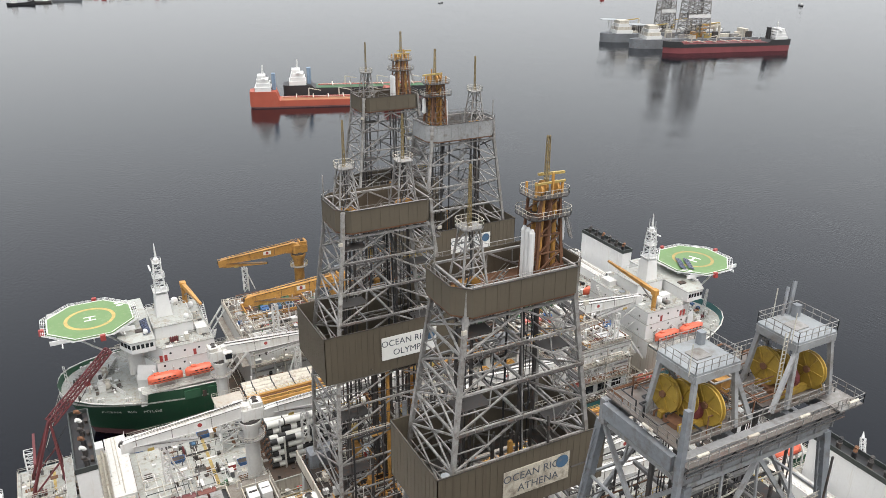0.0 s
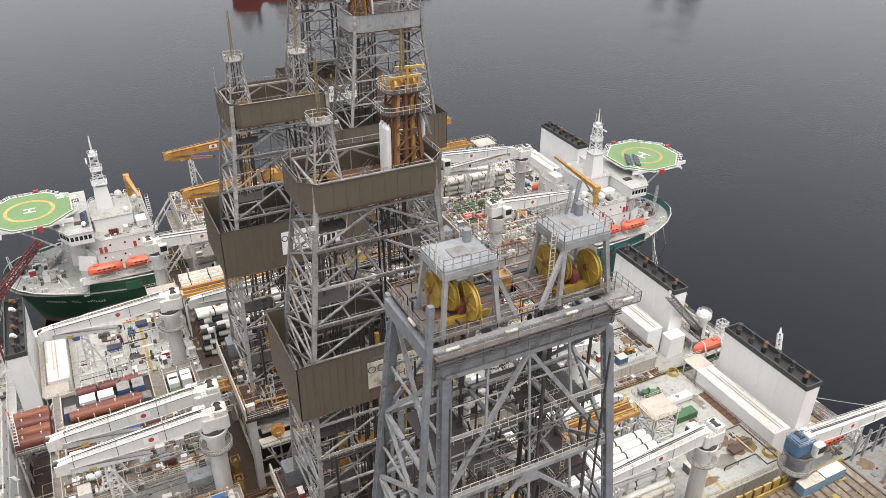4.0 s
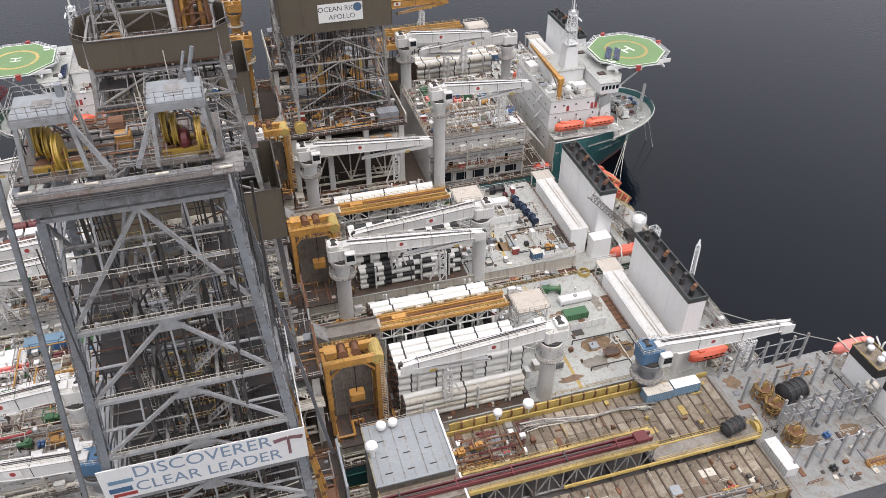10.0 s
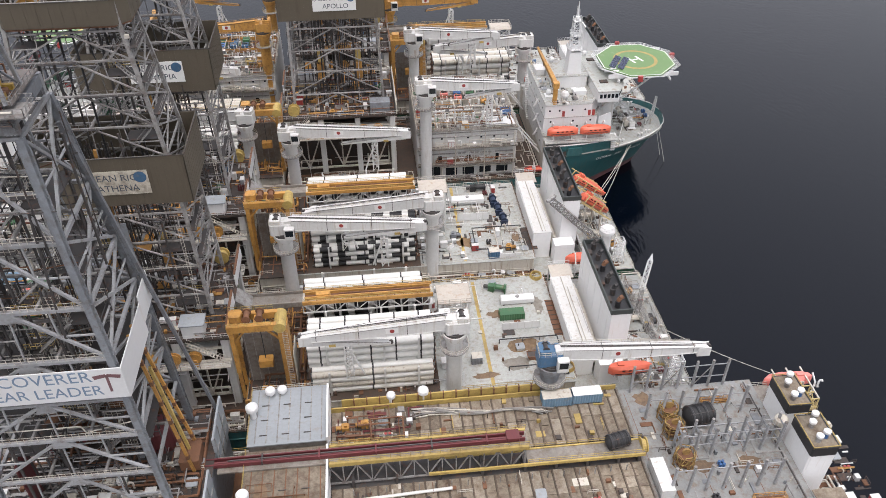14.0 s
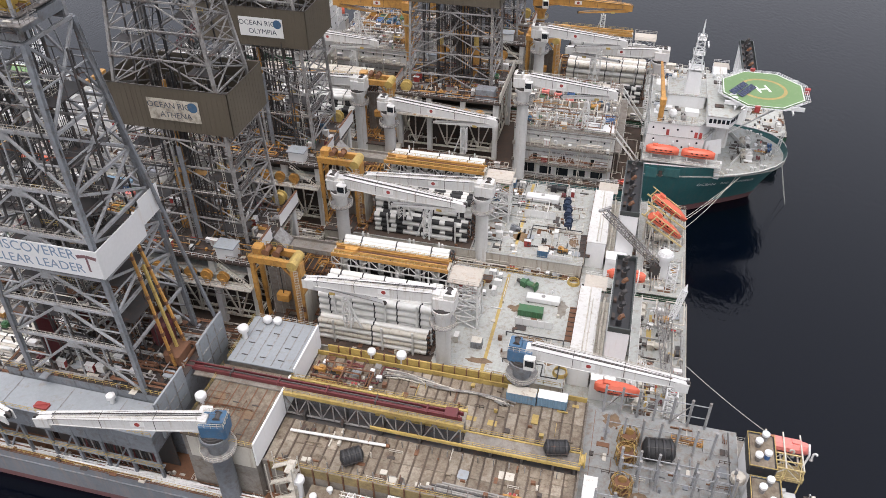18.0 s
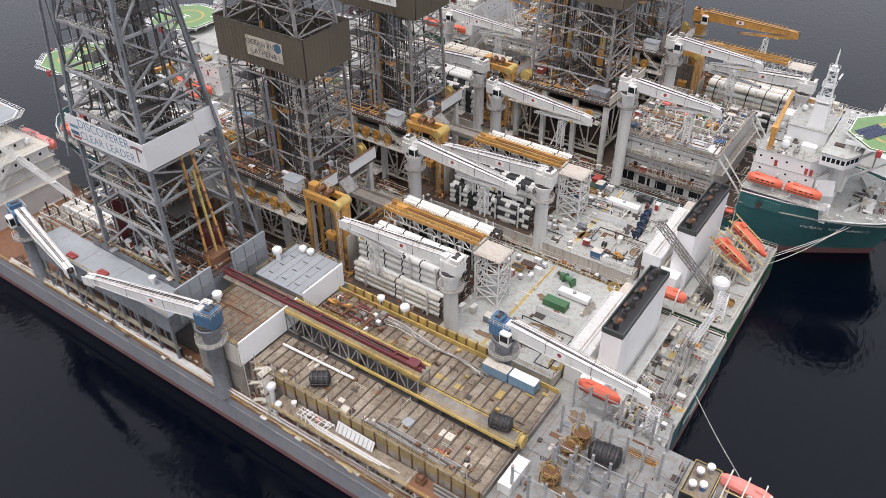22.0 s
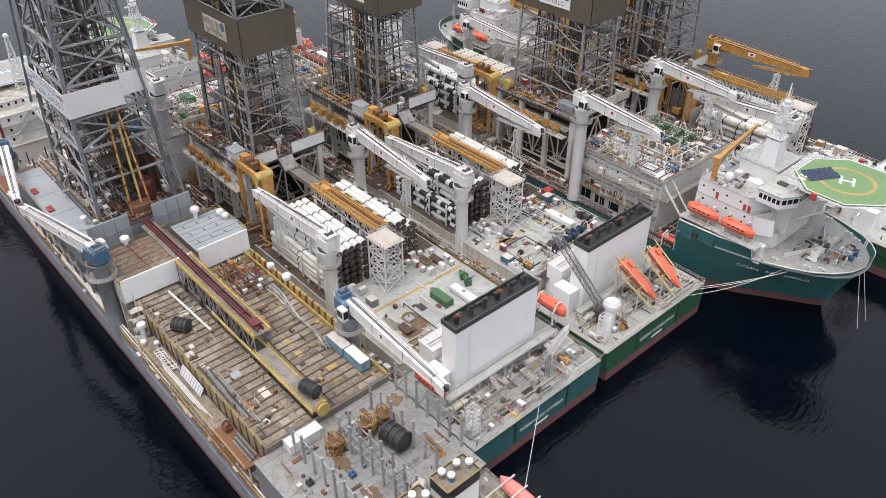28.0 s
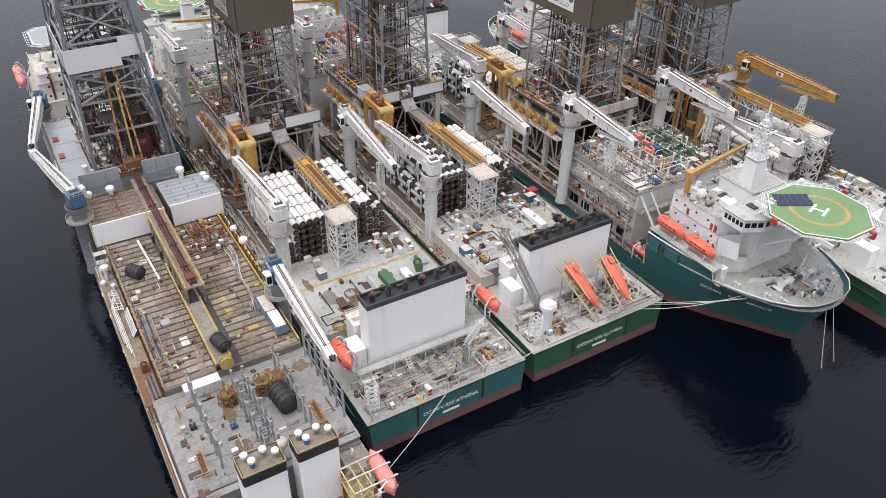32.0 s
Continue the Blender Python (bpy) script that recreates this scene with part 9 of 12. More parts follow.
slab_tank(110.6, 118.8, -21.6, -19.4, 13.37, 1.7, "white box tank lying on the pale working deck")
framed_wall(109.4, 118.2, -30.2, 13.37, 2.3, "white panel screen on posts across the deck")
slab_tank(103.4, 112.8, 22.0, 24.4, 13.37, 2.0, "long white box tank on the working deck")
framed_wall(104.2, 113.0, 14.3, 13.37, 2.6, "white panel screen with upright ribs")
framed_wall(112.5, 119.0, -3.2, 13.37, 1.4, "low white panel screen at the deck corner")
build_container(pose(112.4, -25.8, 13.37), CONTGREEN, "dark green half-height cargo container on the pale deck", size=(6.0, 2.5, 1.9))
build_container(pose(96.0, 31.0, 13.37, 0, 0, 90), REDPAINT, "small red cargo box at the deck edge", size=(3.0, 2.4, 2.3))
c = thing("deck_grating", pose(122.9, -27.0, 13.36), "dark rusted deck grating in a low frame", "grating", "deck gratings")
part("grating_plate", Geo().box(-1.4, 1.4, -6.2, 6.2, 0, 0.06), RUSTY, c)
for i in range(8):
    part("grating_bar", Geo().box(-1.4, 1.4, -6.0 + i * 1.65, -5.8 + i * 1.65, 0.06, 0.16), DECKDARK, c)
c = thing("deck_grating", pose(122.5, 4.5, 13.36), "dark rusted deck grating in a low frame", "grating", "deck gratings")
part("grating_plate", Geo().box(-1.6, 1.6, -5.0, 5.0, 0, 0.06), DECKDARK, c)
for i in range(6):
    part("grating_bar", Geo().box(-1.6, 1.6, -4.8 + i * 1.8, -4.6 + i * 1.8, 0.06, 0.16), STEELDARK, c)
puddle = paint("brown_rain_puddle", (0.16, 0.10, 0.05), 0.12, var=0.3, stain=(0.24, 0.17, 0.1), amount=0.5, bump=0.0)
for x, y, rx, ry in ((113.2, -35.5, 4.2, 2.4), (105.5, 4.6, 2.6, 2.2), (119.5, -39.0, 2.2, 3.0)):
    rr = random.Random(int(x * 7))
    w = new("puddle", mesh_of("puddle", Geo().prism([(rx * (0.75 + 0.4 * rr.random()) * math.cos(i * math.pi / 9), ry * (0.75 + 0.4 * rr.random()) * math.sin(i * math.pi / 9)) for i in range(18)], 0, 0.012), puddle))
    w.matrix_basis = pose(x, y, 13.36)
    tagged(w, "shallow brown rusty puddle on the deck plating", "puddle", "puddles")


def hose_coil(x, y, z, r, mat, label):
    c = thing("hose_coil", pose(x, y, z), label, "hose", "hose coils")
    for k in range(4):
        pts = [((r - 0.06 * k) * math.cos(2 * math.pi * i / 18), (r - 0.06 * k) * math.sin(2 * math.pi * i / 18), 0.16 + 0.24 * k) for i in range(19)]
        part("coil_turn", Geo().loft([[(x * (1 + 0.14 / r * math.cos(q)), y * (1 + 0.14 / r * math.cos(q)), z + 0.14 * math.sin(q)) for q in (0, 1.05, 2.1, 3.14, 4.2, 5.24)] for x, y, z in pts], caps=False), mat, c)


hose_coil(121.2, -11.7, 13.37, 1.5, YELLOW, "yellow hose coiled on the deck")
hose_coil(121.9, -43.6, 13.37, 1.6, YELLOW, "yellow hose coiled beside the crane")
hose_coil(100.5, 3.5, 13.37, 1.3, WHITE, "white hose coiled on the deck")
hose_coil(-4.0, 83.0, 9.3, 1.3, YELLOW, "yellow hose coiled on the deck")


RUSTWASH = paint("rust_water_stain", (0.16, 0.105, 0.062), 0.7, var=0.5, stain=(0.09, 0.06, 0.04), amount=0.5)
WETDECK = paint("damp_dark_deck", (0.17, 0.155, 0.13), 0.35, var=0.4, stain=(0.10, 0.075, 0.05), amount=0.5)


def stain_patch(x, y, z, rx, ry, mat, seed):
    """An uneven stain dried onto a deck plate."""
    r = random.Random(seed)
    pts = [(rx * r.uniform(0.55, 1.1) * math.cos(k * math.pi / 8), ry * r.uniform(0.55, 1.1) * math.sin(k * math.pi / 8)) for k in range(16)]
    c = thing("deck_stain", pose(x, y, z), "uneven brown rust stain dried on the deck plating", "stain", "deck stains")
    part("stain", Geo().prism(pts, 0, 0.008), mat, c)


for k, (x, y, z, rx, ry) in enumerate(((111.0, -41.0, 13.365, 4.2, 2.4), (116.5, -38.6, 13.365, 2.6, 3.4), (109.0, -24.6, 13.365, 2.4, 1.6), (119.6, -22.0, 13.365, 1.6, 3.6), (103.6, -44.0, 13.365, 3.2, 1.2), (113.0, 9.4, 13.365, 2.6, 1.8), (109.6, 20.0, 13.365, 2.0, 2.8), (119.4, 5.6, 13.365, 1.6, 2.8),
                                       (140.0, -75.6, 17.765, 3.4, 1.6), (147.0, -60.0, 17.765, 2.6, 1.4), (150.0, -76.0, 17.765, 3.0, 2.2), (134.0, -58.0, 17.765, 2.0, 2.4), (136.0, -84.6, 17.765, 2.6, 1.2), (58.0, -78.0, 25.305, 1.6, 3.0), (65.0, -80.0, 25.305, 2.2, 1.4))):
    stain_patch(x, y, z, rx, ry, RUSTWASH if k % 3 else WETDECK, 700 + k)


def mooring_winch(m, mat, label):
    c = thing("mooring_winch", m, label, "winch", "mooring winches")
    for y in (-1.5, 1.5):
        part("frame", Geo().cbox(-0.9, 0.9, y - 0.15, y + 0.15, 0, 1.8, 0.05), mat, c)
    part("drum", Geo().turned((0, -1.3, 1.3), [(1.15, 0), (1.15, 0.15), (0.7, 0.2), (0.7, 2.4), (1.15, 2.45), (1.15, 2.6)], "y", 14), mat, c)
    part("gearbox", Geo().cbox(-0.7, 0.7, 1.65, 2.9, 0, 1.7, 0.15), mat, c)
    part("motor", Geo().turned((0, 2.9, 1.0), [(0.5, 0), (0.5, 1.0), (0.35, 1.15)], "y", 10), STEELDARK, c)


for x, y, r, mt, lb in ((115.4, 21.6, 0, NAVY, "dark blue winch bolted to the working deck"), (116.2, 17.4, 0, NAVY, "dark blue winch bolted to the working deck"), (116.9, 12.4, 0, NAVY, "dark blue winch bolted to the working deck"), (111.0, -16.2, 70, CONTGREEN, "dark green winch on the pale deck"),
                        (112.6, 29.2, 90, BLACK, "black winch in a steel frame")):
    mooring_winch(pose(x, y, 13.37, 0, 0, r), mt, lb)
for sh, mt in ((B_SHIP, CREAM), (C_SHIP, CREAM), (D_SHIP, WHITE), (E_SHIP, WHITE)):
    for u, v, r in ((106.5, -15.5, 0), (106.5, 15.5, 180), (-93.5, -4.5, 0), (-93.5, 4.5, 180), (111.0, 3.0, 90)):
        mooring_winch(at(sh, u, v, 16.36 if u < 0 else 9.31, r), mt, "pale mooring winch with its rope drum")


def stern_house(m, label, seed):
    """The low stern structure: racks of stairs, cable trays and railed walkways abaft the funnel."""
    c = thing("stern_platform", m, label, "platform", "stern platforms")
    part("upper_walk", Geo().box(104.0, 106.0, -17, 17, 12.4, 12.6), DECK, c)
    part("walk_rail", Geo().rail([(106.0, -17, 12.6), (106.0, 17, 12.6)], step=1.6), WHITE, c)
    part("walk_rail", Geo().rail([(104.0, -17, 12.6), (104.0, 17, 12.6)], step=1.6), WHITE, c)
    for v in (-16.5, -8, 0, 8, 16.5):
        part("walk_post", Geo().bar((105.8, v, 9.3), (105.8, v, 12.4), 0.25), WHITE, c)
        part("walk_post", Geo().bar((104.2, v, 9.3), (104.2, v, 12.4), 0.25), WHITE, c)
    part("stair", Geo().stair((111.0, -5.0, 9.3), (106.2, -5.0, 12.6), 1.0, 9), WHITE, c)
    part("floor_stripe", Geo().box(108.4, 109.1, -17, -3, 9.305, 9.32), YELLOW, c, "yellow floor marking")
    part("floor_stripe", Geo().box(108.4, 109.1, 4, 15, 9.305, 9.32), YELLOW, c, "yellow floor marking")
    part("stair_tower", Geo().lattice((113.5, -17.4, 9.3), (113.5, -17.4, 17.0), 2.2, 6, 0.2), CLEANWHITE, c)


for sh, k in ((B_SHIP, 1), (C_SHIP, 2), (D_SHIP, 3)):
    stern_house(sh, "white railed stern walkways with stairs and yellow floor marks", k)


def cargo_bay(m, lx, ly, label, boxes, seed, wall=CREAM, h=1.5, floor=DECKDARK):
    """An open bay: dark floor, low coaming, dividers and what lies in it."""
    r = random.Random(seed)
    c = thing("cargo_bay", m, label, "bay", "cargo bays")
    part("bay_floor", Geo().box(-lx, lx, -ly, ly, 0.0, 0.05), floor, c)
    for s in (-1, 1):
        part("coaming", Geo().box(-lx - 0.2, lx + 0.2, s * ly - 0.12, s * ly + 0.12, 0, h), wall, c)
        part("end_coaming", Geo().box(s * lx - 0.12, s * lx + 0.12, -ly + 0.13, ly - 0.13, 0, h), wall, c)
        k = int(lx / 1.4)
        for i in range(k + 1):
            x = -lx + 2 * lx * i / k
            part("bay_post", Geo().bar((x, s * (ly - 0.3), 0), (x, s * (ly - 0.3), h + 1.2), 0.22), CLEANWHITE, c)
    for i in range(boxes):
        x, y = -lx + 1.8 + (2 * lx - 3.6) * (i % max(1, boxes // 2)) / max(1, boxes // 2 - 1), -ly * 0.45 if i < boxes // 2 else ly * 0.45
        kind = r.random()
        mm = m @ pose(x, y, 0.06)
        if kind < 0.4:
            k = thing("pipe_bundle", mm, "bundle of maroon-brown tubulars in a bay", "pipes", "pipe bundles")
            for q in range(5):
                part("pipe", Geo().rod((-1.2, -1.2 + q * 0.55, 0.3 + (q % 2) * 0.25), (1.2, -1.2 + q * 0.55, 0.3 + (q % 2) * 0.25), 0.27, 8), MAROON if r.random() < 0.7 else RUSTY, k)
        else:
            mat, lb = r.choice(((CRANEBLUE, "blue cargo box with a hatched lid"), (CLEANWHITE, "white cargo box with a plain lid"), (WHITE, "off-white cargo box with stains"), (BLUE, "dark blue cargo box with scuffed lid"), (LIFEPINK, "orange-red cargo box with a lid"), (CONTGREEN, "dark green cargo box with a lid")))
            k = thing("cargo_box", mm, lb, "box", "cargo boxes")
            part("body", Geo().cbox(-1.15, 1.15, -ly * 0.32, ly * 0.32, 0, 1.5 + r.random() * 0.7, 0.1), mat, k)
            part("lid", Geo().box(-0.9, 0.9, -0.1, 0.1, 1.5, 2.28), STEELDARK, k)


cargo_bay(at(C_SHIP, -42.0, 11.5, 25.56), 9.5, 5.6, "black-floored open cargo bay with white posts and coaming", 0, 4, floor=BLACK, h=0.9)


def forward_catwalk(m, label):
    """A lower yellow pipe walkway between the forward house and the drill floor."""
    c = thing("pipe_walkway", m, label, "catwalk", "catwalk machines")
    part("walkway_bed", Geo().box(-11, 11, -1.1, 1.1, 1.2, 1.4), RUSTY, c)
    for y in (-1.2, 1.2):
        part("edge_girder", Geo().box(-11, 11, y - 0.2, y + 0.2, 0.9, 1.9), ORANGE, c)
        part("edge_rail", Geo().rail([(-10.8, y, 1.9), (10.8, y, 1.9)], step=1.5, h=0.9), YELLOW, c)
    for k in range(12):
        part("cross_tie", Geo().box(-10.4 + k * 1.86, -10.1 + k * 1.86, -1.0, 1.0, 1.4, 1.7), ORANGE, c)
    for x in (-10, -5, -1.4):
        part("trestle", Geo().bar((x, -1.1, 0), (x, -1.1, 0.9), 0.3), CREAM, c)
        part("trestle", Geo().bar((x, 1.1, 0), (x, 1.1, 0.9), 0.3), CREAM, c)
    for y in (-1.6, 1.6):
        part("side_truss", Geo().truss((0.5, y, -3.4), (11, y, -3.4), 3.6, (0, 0, 1), 6, 0.2), WHITE, c)


for sh, v in ((B_SHIP, 3.2), (C_SHIP, 3.8)):
    forward_catwalk(at(sh, -22.6, v, 25.56), "orange-yellow pipe walkway from the forward house to the drill floor")
for u, v, lx, ly, h, mt, lb in ((-44.6, 0.2, 1.9, 1.5, 2.2, CONTGREEN, "dark green machine box with a rounded lid"), (-41.2, 0.2, 1.5, 1.5, 2.4, CONTGREEN, "dark green machine box with a rounded lid"), (-28.2, 12.7, 3.0, 1.2, 1.8, CONTGREEN, "long dark green skid tank"),
                                (-31.4, 0.1, 1.4, 1.6, 2.6, ORANGE, "orange winch housing beside the walkway"), (-48.6, 13.6, 1.8, 1.6, 2.2, WHITE, "white deck box with a plain lid"), (-36.0, 14.6, 4.0, 1.5, 2.2, SKYBLUE, "pale blue-grey container on the forward house")):
    c = thing("machine_box", at(B_SHIP, u, v, 25.56), lb, "machine", "deck machines")
    part("housing", Geo().cbox(-lx, lx, -ly, ly, 0.15, h, 0.3), mt, c)
    part("housing_lid", Geo().cbox(-lx * 0.8, lx * 0.8, -ly * 0.75, ly * 0.75, h, h + 0.25, 0.3), mt, c)
    for a in (-0.7, 0.7):
        part("skid_runner", Geo().box(-lx - 0.1, lx + 0.1, a * ly - 0.12, a * ly + 0.12, 0, 0.15), STEELDARK, c)
        part("band", Geo().box(a * lx - 0.08, a * lx + 0.08, -ly - 0.04, ly + 0.04, 0.2, h + 0.04), STEELDARK, c)
c = thing("red_pipe_rack", at(B_SHIP, -44.0, 8.9, 25.56), "faded pink-red pipes resting in white posts", "pipes", "pipe bundles")
for k in range(3):
    part("pipe", Geo().rod((-5.2, -0.6 + k * 0.6, 0.9), (5.2, -0.6 + k * 0.6, 0.9), 0.28, 8), REDPAINT if k % 2 else LIFEPINK, c)
for k in range(6):
    for y in (-1.2, 1.2):
        part("rack_post", Geo().bar((-5 + k * 2, y, 0), (-5 + k * 2, y, 1.9), 0.26), CLEANWHITE, c)
    part("rack_beam", Geo().bar((-5 + k * 2, -1.2, 0.45), (-5 + k * 2, 1.2, 0.45), 0.22), CLEANWHITE, c)
for sh in (B_SHIP, C_SHIP):
    for u, v, w in ((-19.6, -6.5, 1.3), (-20.4, 7.8, 1.5), (-19.8, 12.0, 1.1), (-20.2, -12.4, 1.2)):
        c = thing("bop_skid", at(sh, u, v, 9.32), "orange and rust-brown machinery skid in the gap before the drill floor", "machine", "deck machines")
        part("skid_base", Geo().cbox(-w, w, -w, w, 0, 0.5, 0.1), RUSTY, c)
        for a in (-0.7, 0.7):
            for e in (-0.7, 0.7):
                part("skid_post", Geo().bar((a * w, e * w, 0.5), (a * w, e * w, 4.6), 0.24), ORANGE, c)
        part("skid_body", Geo().turned((0, 0, 0.5), [(w * 0.6, 0), (w * 0.6, 2.6), (w * 0.3, 3.4), (w * 0.3, 4.2)], "z", 14), ORANGE if v > 0 else YELLOW, c)
        part("skid_top", Geo().rail([(-w * 0.7, -w * 0.7, 4.5), (w * 0.7, -w * 0.7, 4.5), (w * 0.7, w * 0.7, 4.5), (-w * 0.7, w * 0.7, 4.5), (-w * 0.7, -w * 0.7, 4.5)], h=0.5, step=2, w=0.16, rows=1), ORANGE, c)


def big_tube(m, length, r, mat, label):
    """A large coated tube lying along x on two chocks, banded by pale straps."""
    c = thing("coated_tube", m, label, "tube", "coated tubes")
    part("tube_body", Geo().turned((-length / 2, 0, r + 0.1), [(r * 0.8, 0), (r, 0.1), (r, length - 0.1), (r * 0.8, length)], "x", 16), mat, c)
    k = max(2, int(length / 3.2))
    for i in range(k):
        x = -length / 2 + length * (i + 0.5) / k
        part("strap", Geo().turned((x - 0.1, 0, r + 0.1), [(r + 0.03, 0), (r + 0.03, 0.2)], "x", 16), mat, c)
        part("lifting_lug", Geo().cbox(x - 0.12, x + 0.12, -0.2, 0.2, 2 * r, 2 * r + 0.6, 0.05), CLEANWHITE, c)
    for x in (-length * 0.32, length * 0.32):
        part("chock", Geo().box(x - 0.25, x + 0.25, -r * 0.8, r * 0.8, 0, 0.5), STEELDARK, c)


TUBERED = paint("rust_red_tube_coating", (0.125, 0.032, 0.022), 0.5, var=0.3, stain=(0.06, 0.025, 0.02), amount=0.35)
TUBEBROWN = paint("brown_tube_coating", (0.20, 0.062, 0.03), 0.5, var=0.3, stain=(0.10, 0.035, 0.02), amount=0.35)
for u, v, ln, r, mt, lb in ((-45.8, 15.4, 4.2, 1.2, MAROON, "short dark maroon coated tube in the bay"), (-41.2, 15.4, 4.2, 1.2, MAROON, "short dark maroon coated tube in the bay"), (-36.8, 15.6, 4.0, 1.1, TUBERED, "short rust-red coated tube in the bay"),
                            (-42.4, 7.6, 15.0, 1.25, TUBEBROWN, "long brown coated tube in the bay"), (-42.0, 9.9, 13.0, 0.8, TUBERED, "long rust-red coated tube in the bay")):
    big_tube(at(C_SHIP, u, v, 25.62), ln, r, mt, lb)
for u, v, a, e, h, mt, lb in ((-46.0, 12.3, 1.6, 1.3, 1.7, CLEANWHITE, "white cargo box with ribbed sides"), (-42.2, 12.3, 1.6, 1.3, 1.7, CLEANWHITE, "white cargo box with ribbed sides"), (-38.4, 12.6, 1.3, 1.5, 2.2, BLUE, "dark blue cargo box with a grey lid"),
                              (-35.3, 12.2, 1.2, 1.6, 2.4, CRANEBLUE, "mid-blue cargo box with a grey lid"), (-49.6, 9.6, 1.2, 1.1, 2.0, BLUE, "dark blue cargo box with a grey lid"), (-34.4, 8.0, 1.2, 1.2, 1.6, BLUE, "dark blue cargo box with a grey lid")):
    k = thing("cargo_box", at(C_SHIP, u, v, 25.62), lb, "box", "cargo boxes")
    part("body", Geo().cbox(-a, a, -e, e, 0, h, 0.08), mt, k)
    part("lid", Geo().box(-a - 0.05, a + 0.05, -e - 0.05, e + 0.05, h, h + 0.12), STEEL if mt is not CLEANWHITE else CLEANWHITE, k)
    for x in (-a * 0.5, a * 0.5):
        part("side_rib", Geo().box(x - 0.06, x + 0.06, -e - 0.06, e + 0.06, 0.1, h), mt, k)
# rust-red tubes on a raised stand between the deckhouse and the accommodation
stand = thing("tube_stand", at(C_SHIP, -57.6, 11.0, 9.32), "grey raised stand under a row of coated tubes", "stand")
part("stand_deck", Geo().box(-3.8, 3.8, -6.2, 6.2, 13.6, 13.9), DECKWORN, stand)
for x in (-3.4, 3.4):
    for y in (-5.8, 0, 5.8):
        part("stand_post", Geo().bar((x, y, 0), (x, y, 13.6), 0.4), WHITE, stand)
part("stand_rail", Geo().rail([(-3.7, -6.1, 13.9), (3.7, -6.1, 13.9)], step=1.5), CLEANWHITE, stand)
for k, v in enumerate((6.6, 9.5, 12.4, 15.3)):
    big_tube(at(C_SHIP, -57.6, v, 23.24), 7.2, 1.3, (TUBERED, TUBEBROWN)[k % 2], "rust-brown coated tube in a row on a raised stand")
cargo_bay(at(C_SHIP, -42.0, -3.0, 25.56), 9.5, 4.6, "dark open cargo bay with white posts and mixed boxes", 10, 9)
cargo_bay(at(C_SHIP, -26.5, 8.0, 25.56), 3.2, 6.0, "dark open cargo bay with white posts and boxes", 4, 12)
cargo_bay(at(B_SHIP, -30.0, 12.5, 25.56), 5.0, 3.6, "shallow open bay with white posts and green boxes", 6, 21)
cargo_bay(at(D_SHIP, -35.0, -2.5, 25.56), 8.0, 3.4, "green pump frames in a dark railed bay", 8, 33)
cargo_bay(at(E_SHIP, -38.0, 6.0, 25.56), 10.0, 5.0, "dark bay with rows of white posts and hoses", 10, 41, ORANGE)


def pump_frame(m, mat, label):
    """A framed machine: base, block, motor and lifting frame."""
    c = thing("pump_unit", m, label, "machine", "pump units")
    part("skid", Geo().box(-1.5, 1.5, -1.1, 1.1, 0, 0.25), STEELDARK, c)
    part("block", Geo().cbox(-1.2, 0.3, -0.8, 0.8, 0.25, 1.6, 0.15), mat, c)
    part("motor", Geo().turned((0.3, 0, 0.9), [(0.55, 0), (0.55, 1.0), (0.35, 1.1)], "x", 10), mat, c)
    for x in (-1.4, 1.4):
        for y in (-1.0, 1.0):
            part("post", Geo().bar((x, y, 0.25), (x, y, 2.2), 0.14), mat, c)
    part("top_frame", Geo().rail([(-1.4, -1, 2.0), (1.4, -1, 2.0), (1.4, 1, 2.0), (-1.4, 1, 2.0), (-1.4, -1, 2.0)], h=0.2, step=3, w=0.14, rows=1), mat, c)


for i in range(4):
    for j in range(3):
        pump_frame(at(D_SHIP, -29.0 - i * 4.6, -11.5 + j * 4.6 - (8 if j == 2 and i == 3 else 0) * 0, 25.56 if j < 2 else 25.62, 90 * (j % 2)), CONTGREEN, "dark green framed pump unit on the forward deck") if j < 2 else None
for sh, u, v, mat, lb in ((B_SHIP, -28.5, -6.5, CONTGREEN, "dark green framed pump unit"), (B_SHIP, -33.0, -6.5, CONTGREEN, "dark green framed pump unit"), (B_SHIP, -27.0, 2.8, CONTGREEN, "dark green framed pump unit"), (B_SHIP, -48.5, -13.5, CONTGREEN, "dark green framed pump unit"), (B_SHIP, -44.5, -13.5, CONTGREEN, "dark green framed pump unit"),
                          (B_SHIP, -31.5, -12.5, ORANGE, "orange framed pump unit"), (D_SHIP, -45.5, 1.5, ORANGE, "orange framed pump unit"), (D_SHIP, -50.6, 9.8, BLUE, "blue framed pump unit at the deck corner"), (B_SHIP, -29.0, 8.0, STEEL, "grey framed machine on the forward deck"),
                          (E_SHIP, -27, -12, ORANGE, "orange framed pump unit"), (E_SHIP, -31, -10, YELLOW, "yellow framed pump unit")):
    pump_frame(at(sh, u, v, 25.56, 0), mat, lb)
slab_tank(1.0, 6.5, -8.6, -5.6, 25.57, 2.2, "plain grey box tank on the forward deck", STEELBLUE)
c = thing("red_pipe_line", at(B_SHIP, -40, -9.2, 25.56), "thick red pipe line on low saddles", "pipe")
part("pipe", Geo().line([(-12, 0, 0.9), (3.0, 0, 0.9), (3.4, 0.4, 0.9)], 0.32, 10), REDPAINT, c)
for x in (-11, -6, -2, 2):
    part("saddle", Geo().box(x - 0.2, x + 0.2, -0.4, 0.4, 0, 0.62), STEEL, c)
